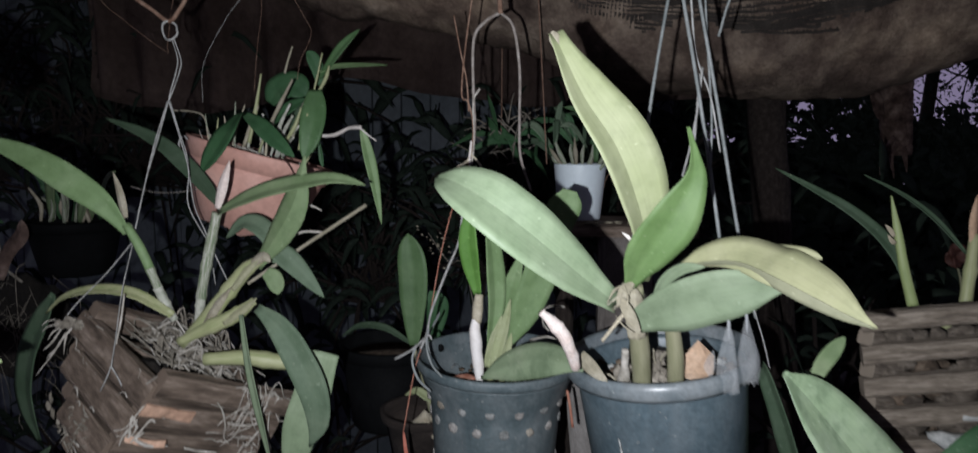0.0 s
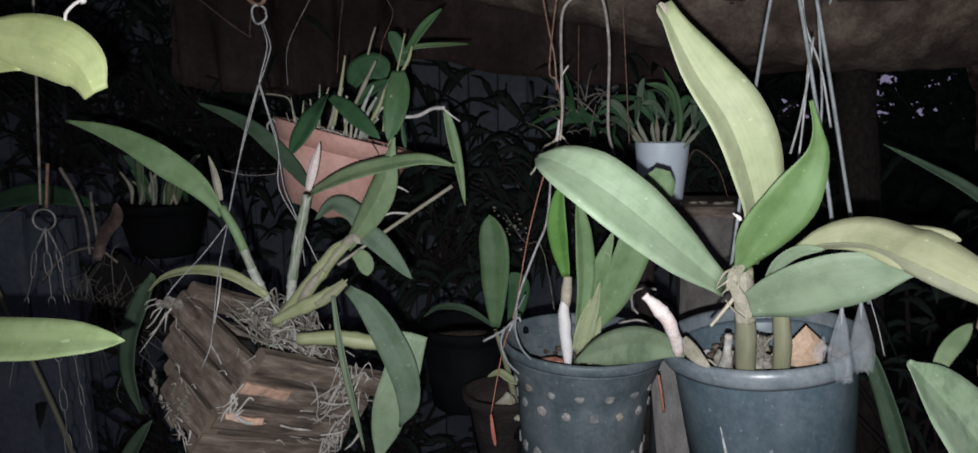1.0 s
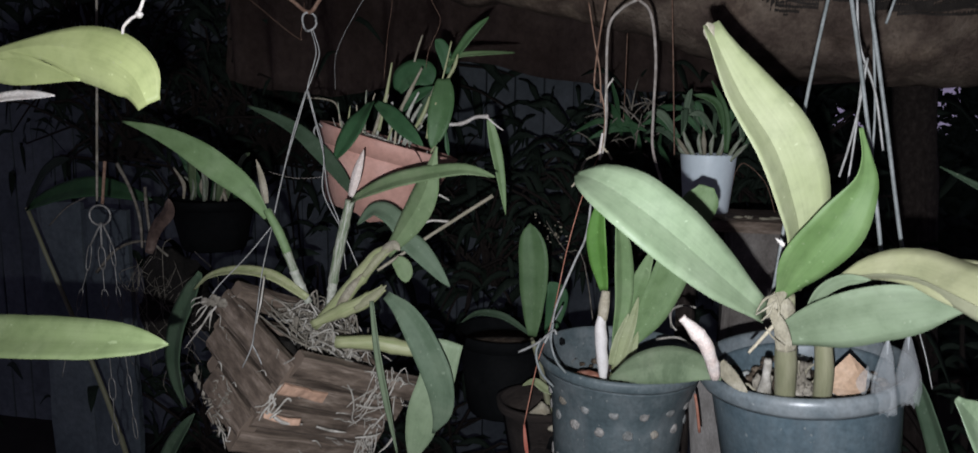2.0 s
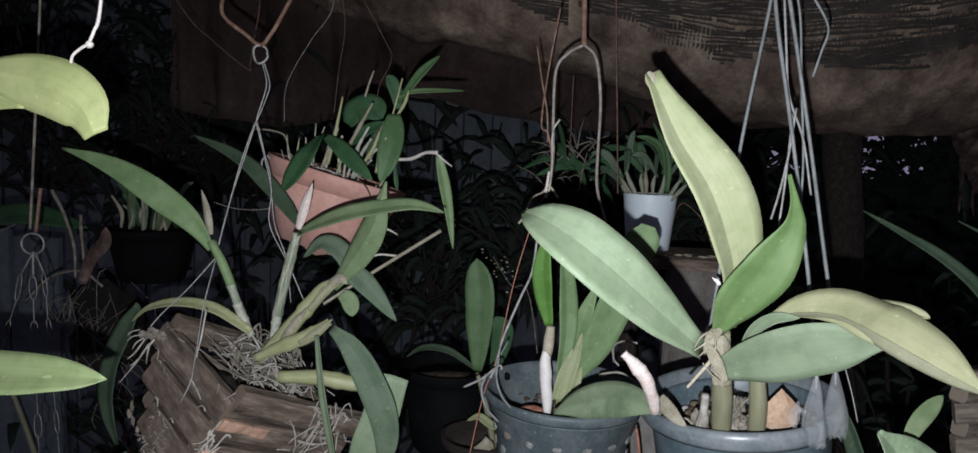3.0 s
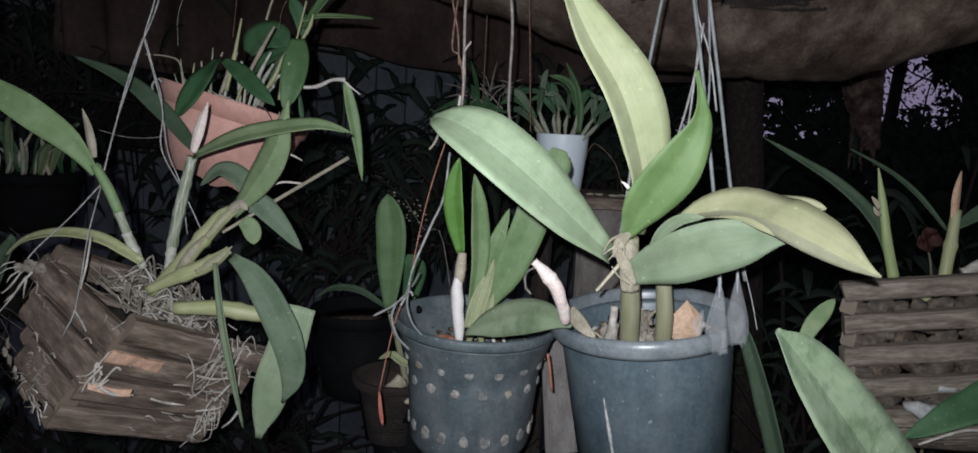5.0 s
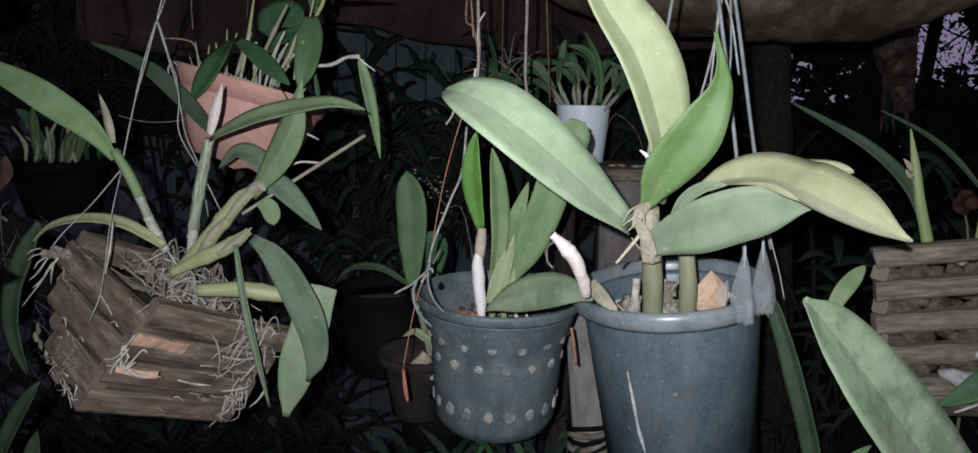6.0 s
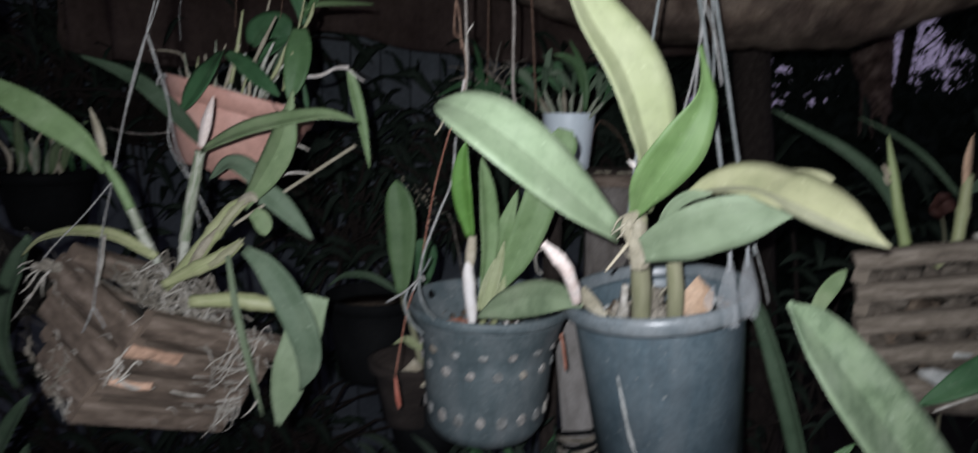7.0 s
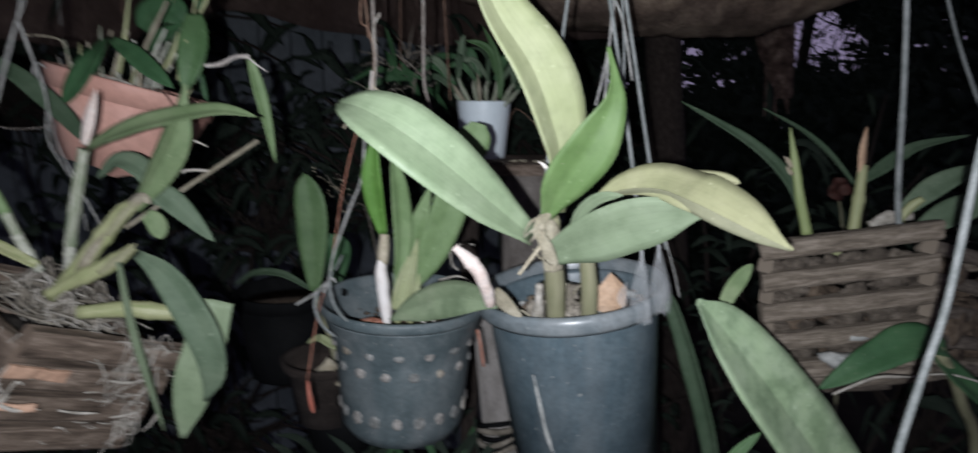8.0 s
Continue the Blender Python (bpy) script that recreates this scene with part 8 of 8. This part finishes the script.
def between_pots():
    p = thing("support_post", (0.1775, 0.9800, 0.5128), "grey weathered post standing between the pots", "post")
    a, b = Vector((0.1515, 1.0080, 1.0850)), Vector((0.1687, 0.9800, 0.8965))
    d = (b - a).normalized()
    foot = b + d * (b.z / -d.z)
    part("shaft", plank(a, foot, (1, 0, 0), 0.030, 0.0460, 24, 0.02, seed=141), WOOD_PALE, p, smooth=False)
    for k in range(6):
        c = b + Vector((0.0, -0.012, 0.030 - 0.0085 * k))
        ring = [c + Vector(((0.031 - 0.001 * k) * math.cos(a / 24 * 6.283), (0.031 - 0.001 * k) * math.sin(a / 24 * 6.283), 0.010 * math.cos(a / 24 * 6.283 + 0.5) + 0.003 * math.sin(a * 0.5 + k))) for a in range(25)]
        part("hose_coil", tube(ring, 0.0040 if k % 2 else 0.0032, 8, 72), ROOT_DULL if k % 2 else PLASTIC_BLACK, p, "dull hose and cord wound round the post")
    c = Vector((-0.0644, 0.9900, 1.0072))
    pot = thing("plant_pot", c - Vector((0, 0, 0.09)), "old reddish-brown clay pot low behind the perforated pot", "plant pot")
    part("body", lathe([(0, -0.085), (0.038, -0.085), (0.05, -0.012), (0.056, -0.010), (0.058, 0.002), (0.052, 0.002), (0.046, -0.012), (0.035, -0.075), (0, -0.075)], 40, Matrix.Translation(c), 0.02), WOOD_POST, pot)
    o = thing("orchid_plant", c, "small yellowish seedling in the old clay pot", "orchid", "orchids")
    part("leaf", leaf([(-0.0314, 0.9500, 1.0353), (-0.0477, 0.9500, 1.0389), (-0.0639, 0.9500, 1.0484), (-0.0802, 0.9500, 1.0419)], 0.012, (0, -0.6, 0.8), 0.2, 0.5, 0.5, 1.7, seed=131), LEAF_YELLOW, o)
    part("chips", lump((-0.0534, 0.9450, 1.0084), 0.012, 3, (1, 0.6, 1.2), 0.6, 2), SHEATH_TAN, o)
    part("chips", lump((-0.0388, 0.9450, 0.9886), 0.006, 5, (1, 0.6, 0.7), 0.6, 2), SHEATH_TAN, o)
    t = thing("plant_tag", (-0.0486, 0.8000, 1.0540), "faded red plastic tag on the orange cord", "tag")
    part("tag", leaf([(-0.0480, 0.7900, 1.0593), (-0.0461, 0.7900, 1.0405), (-0.0436, 0.7900, 1.0230)], 0.0042, (0, -1, 0.1), 0.1, 0.45, 0.6, 3.5, thick=0.001, seed=132), TAG_RED, t)
    part("tag", tube([(0.1285, 0.8000, 1.1093), (0.1317, 0.8000, 1.0924), (0.1351, 0.8000, 1.0684)], 0.0016, 6, 8), CORD_RED, t)
    tuft("grassy tuft under the pots, leaves painted night-dark", (0.0684, 0.9800, 0.8182), 18, 0.09, 0.12, 0.010, (LEAF_NIGHT, LEAF_NIGHT, LEAF_DARK), 41, 0, 0.10)
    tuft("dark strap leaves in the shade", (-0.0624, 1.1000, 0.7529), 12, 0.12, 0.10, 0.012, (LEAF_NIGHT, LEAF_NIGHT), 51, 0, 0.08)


between_pots()


def dry_sprig():
    ob = thing("dry_sprig", (-0.0318, 1.25, 1.1499), "thin dry flower sprig with tiny straw flecks in the dark", "sprig")
    rnd = random.Random(15)
    main = [(0.03, 1.29, 0.0), (0.02, 1.28, 0.5), (0.0, 1.27, 0.9), (-0.0318, 1.25, 1.1499), (-0.0651, 1.25, 1.1713), (-0.0993, 1.25, 1.2202)]
    part("stalk", tube(main, (0.0016, 0.0006), 6, 20, lump=0.2), ROOT_DULL, ob)
    fl = bmesh.new()
    for k in range(22):
        p = curve_at(main, rnd.uniform(0.75, 1.0)) + Vector((rnd.uniform(-0.02, 0.02), 0, rnd.uniform(-0.015, 0.015)))
        lump(p, rnd.uniform(0.0012, 0.0026), k, (1.4, 0.6, 0.7), 0.6, 1, fl)
    part("flecks", fl, SHEATH_TAN, ob, kind="stuff")


dry_sprig()

foliage_screen("fern_clump", [((-0.0928, 1.9000, 1.2544), (0.09, 0.1, 0.09), 80), ((-0.3718, 1.9000, 1.0868), (0.15, 0.1, 0.14), 130), ((-0.0306, 1.8000, 1.1243), (0.14, 0.1, 0.10), 90)], LEAF_NIGHT, "ferny foliage against the house wall, night darkness in its colour", 61, (0.06, 0.14))
# leaf screen added to hide the wall end and leave it black
foliage_screen("shrub", [((0.12, 2.15, 1.30), (0.16, 0.1, 0.13), 330), ((0.36, 2.1, 1.22), (0.14, 0.1, 0.14), 260), ((0.36, 2.2, 1.42), (0.07, 0.1, 0.07), 90)], LEAF_NIGHT, "near-black leaves added to keep the wall end dark", 67, (0.07, 0.15))
foliage_screen("shrub", [((-1.4637, 1.9000, 1.4159), (0.2, 0.1, 0.15), 110), ((-1.2123, 2.0000, 1.5218), (0.2, 0.1, 0.15), 80), ((-0.8225, 1.8000, 0.7623), (0.25, 0.1, 0.12), 110), ((-0.5515, 1.9000, 0.5571), (0.3, 0.1, 0.2), 150), ((-1.1373, 1.8000, 0.5380), (0.3, 0.1, 0.2), 110), ((-1.0450, 2.2000, 0.2371), (0.5, 0.1, 0.15), 150)], LEAF_NIGHT, "leafy shrub against the wall, painted night-dark", 62, (0.06, 0.15))

# added screen of night-coloured leaves, so the wall behind stays dim
foliage_screen("shrub", [((-1.9392, 2.3000, 1.7241), (0.35, 0.08, 0.25), 260), ((-1.2071, 2.3500, 1.5329), (0.30, 0.08, 0.3), 280), ((-0.6570, 2.3500, 1.1313), (0.2, 0.08, 0.12), 130), ((-0.8263, 2.3000, 1.6213), (0.22, 0.06, 0.13), 190)], LEAF_NIGHT, "near-black foliage added to keep the house wall dark", 66, (0.08, 0.18))
red = thing("flower", (0.7067, 1.1500, 1.2102), "dim dark-red wilted bloom among the plants behind the slat box", "flower")
for k in range(4):
    c = Vector((0.7067, 1.1500, 1.2102))
    e = c + Vector((0.018 * math.cos(k * 1.6 + 0.4), -0.005, 0.020 * math.sin(k * 1.6 + 0.4)))
    part("petal", leaf([c, c.lerp(e, 0.5) + Vector((0, -0.004, 0)), e], 0.026, (0.1 * k, -1, 0.2), 0.2, 0.4, 0.5, 2.0, wave=0.3, rows=8, cols=6, seed=170 + k), PETAL_RED, red)
part("stalk", tube([(0.7072, 1.1500, 1.2052), (0.7327, 1.1700, 1.1497), (0.7712, 1.2000, 0.9708), Vector(((0.7712, 1.2000, 0.9708)[0], 1.2, 0.0))], (0.0015, 0.003), 6, 12), CANE, red)


def far_trees():
    """Far foliage, painted near black for the night, with a few gaps through which the dusk shows."""
    rnd = random.Random(63)
    corner, edge = Vector((0.6000, 4.2000, 2.7069)), Vector((4.9342, 4.2000, 0.0743))
    # gaps in the leaves: clusters of small round openings, (across, up, half width, half height, count, size)
    at = Vector((2.2200, 4.2000, 1.7150))
    clusters = ((-6, 4, 50, 44, 46, 11), (44, -30, 12, 30, 10, 9), (-22, -50, 26, 14, 9, 7), (85, -18, 14, 14, 4, 8), (112, -25, 10, 5, 2, 9), (-192, -36, 12, 8, 4, 6), (-201, -70, 15, 24, 10, 5.5), (-110, -40, 60, 50, 12, 2.2), (-157, -92, 4, 12, 3, 4.5), (-118, -78, 7, 14, 4, 4), (-210, -24, 10, 8, 3, 4), (244, -22, 9, 6, 2, 9), (-340, -72, 22, 10, 9, 3.6), (-305, -86, 12, 5, 4, 3.6))
    gaps = []
    for a, b, w, h, count, size in clusters:
        for _ in range(count):
            f, r = rnd.uniform(0, 6.283), math.sqrt(rnd.random())
            q = size * rnd.uniform(0.5, 1.25)
            gaps.append((at.x + (a + w * r * math.cos(f)) * 0.0037, at.z + (b + h * r * math.sin(f)) * 0.0037, q * 0.0037, q * rnd.uniform(0.8, 1.3) * 0.0037))
    ob = thing("tree_foliage", (corner + edge) / 2, "tree foliage painted near black, dusk sky showing through", "tree")
    bm = bmesh.new()
    made = 0
    while made < 15200:
        p = Vector((rnd.uniform(corner.x, edge.x), 4.2 + rnd.uniform(-0.2, 0.2), rnd.uniform(edge.z, corner.z)))
        dr = Vector((rnd.uniform(-1, 1), rnd.uniform(-0.3, 0.3), rnd.uniform(-1, 0.6))).normalized()
        ln = rnd.uniform(0.06, 0.18)
        made += 1
        if any(((q.x - g[0]) / (g[2] + 0.13 * ln)) ** 2 + ((q.z - g[1]) / (g[3] + 0.13 * ln)) ** 2 < 1 for g in gaps for q in (p, p + dr * ln * 0.35, p + dr * ln * 0.7, p + dr * ln)):
            continue
        leaf([p, p + dr * ln * 0.5 + Vector((0, 0, 0.01)), p + dr * ln], ln * rnd.uniform(0.35, 0.55), (rnd.uniform(-0.6, 0.6), -1, rnd.uniform(0, 0.5)), 0.2, 0.1, 0.4, 1.7, thick=0.002, rows=3, cols=2, bm=bm)
    for _ in range(4000):
        p = Vector((rnd.uniform(corner.x, edge.x), 4.25 + rnd.uniform(-0.1, 0.1), rnd.uniform(edge.z, 1.28)))
        dr = Vector((rnd.uniform(-1, 1), 0, rnd.uniform(-1, 0.1))).normalized()
        ln = rnd.uniform(0.08, 0.18)
        leaf([p, p + dr * ln * 0.5, p + dr * ln], ln * rnd.uniform(0.4, 0.6), (rnd.uniform(-0.4, 0.4), -1, 0.2), 0.2, 0.1, 0.4, 1.7, thick=0.002, rows=3, cols=2, bm=bm)
    for _ in range(12000):
        p = Vector((at.x + rnd.uniform(-400, 150) * 0.0037, 4.1 + rnd.uniform(-0.1, 0.1), at.z + rnd.uniform(-130, 70) * 0.0037))
        dr = Vector((rnd.uniform(-1, 1), 0, rnd.uniform(-1, 0.6))).normalized()
        ln = rnd.uniform(0.02, 0.06)
        if any(((q.x - g[0]) / g[2]) ** 2 + ((q.z - g[1]) / g[3]) ** 2 < 0.75 for g in gaps for q in (p, p + dr * ln * 0.5, p + dr * ln)):
            continue
        leaf([p, p + dr * ln * 0.5, p + dr * ln], ln * rnd.uniform(0.4, 0.6), (0.2, -1, 0.2), 0.2, 0.3, 0.4, 1.7, thick=0.001, rows=2, cols=2, bm=bm)
    for gx, gz, w, h in gaps:
        for _ in range(int(700 * w * h / 0.02)):
            p = Vector((gx + rnd.uniform(-w, w), 4.15 + rnd.uniform(-0.1, 0.1), gz + rnd.uniform(-h, h)))
            dr = Vector((rnd.uniform(-1, 1), 0, rnd.uniform(-1, 0.5))).normalized()
            ln = rnd.uniform(0.012, 0.032)
            if rnd.random() < 0.15:
                leaf([p, p + dr * ln * 0.5, p + dr * ln], ln * rnd.uniform(0.25, 0.5), (0.2, -1, 0.2), 0.2, 0.1, 0.4, 1.7, thick=0.001, rows=2, cols=2, bm=bm)
    for k in range(5):
        p = Vector((at.x + rnd.uniform(-0.2, 0.2), 4.1, at.z + rnd.uniform(-0.2, 0.16)))
        d = Vector((rnd.uniform(-1, 1), 0, rnd.uniform(0.1, 1.0))).normalized() * rnd.uniform(0.1, 0.24)
        tube([p - d, p + Vector((rnd.uniform(-0.03, 0.03), 0, rnd.uniform(-0.03, 0.03))), p + d], (0.006, 0.002), 4, 8, bm)
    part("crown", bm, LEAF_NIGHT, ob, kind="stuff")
    for k in range(7):
        x = corner.x + (edge.x - corner.x) * (k + 0.5) / 7
        part("limb", tube([(x, 4.5, 0), (x + 0.1, 4.45, 0.8), (x + rnd.uniform(-0.3, 0.3), 4.4, 2.4)], (0.06, 0.03), 8, 12, lump=0.2), WOOD_POST, ob)


far_trees()
foliage_screen("shrub", [((0.9369, 1.5000, 1.0054), (0.25, 0.12, 0.18), 120), ((1.0316, 1.3000, 0.7834), (0.2, 0.1, 0.15), 90), ((0.6753, 1.5000, 0.8698), (0.15, 0.1, 0.2), 70)], LEAF_NIGHT, "undergrowth behind the slat box, painted night-dark", 64, (0.05, 0.12))

# the boards of the house wall
WALL_BACK = bpy.data.objects["wall_back"]


def wall_boards():
    bm = box_block((-0.051, -0.0125, 0.0), (0.051, 0.0125, 2.6))
    bmesh.ops.bevel(bm, geom=[e for e in bm.edges if abs(e.verts[0].co.z - e.verts[1].co.z) > 1], offset=0.003, segments=1, affect="EDGES")
    me = mesh_of(bm, "board", WALL, False)
    for k in range(35):
        ob = new("board", me)
        ob.parent = WALL_BACK
        ob.location = (-3.145 + 0.1065 * k, 2.6125 + 0.002 * (k % 3), 0.0)


wall_boards()
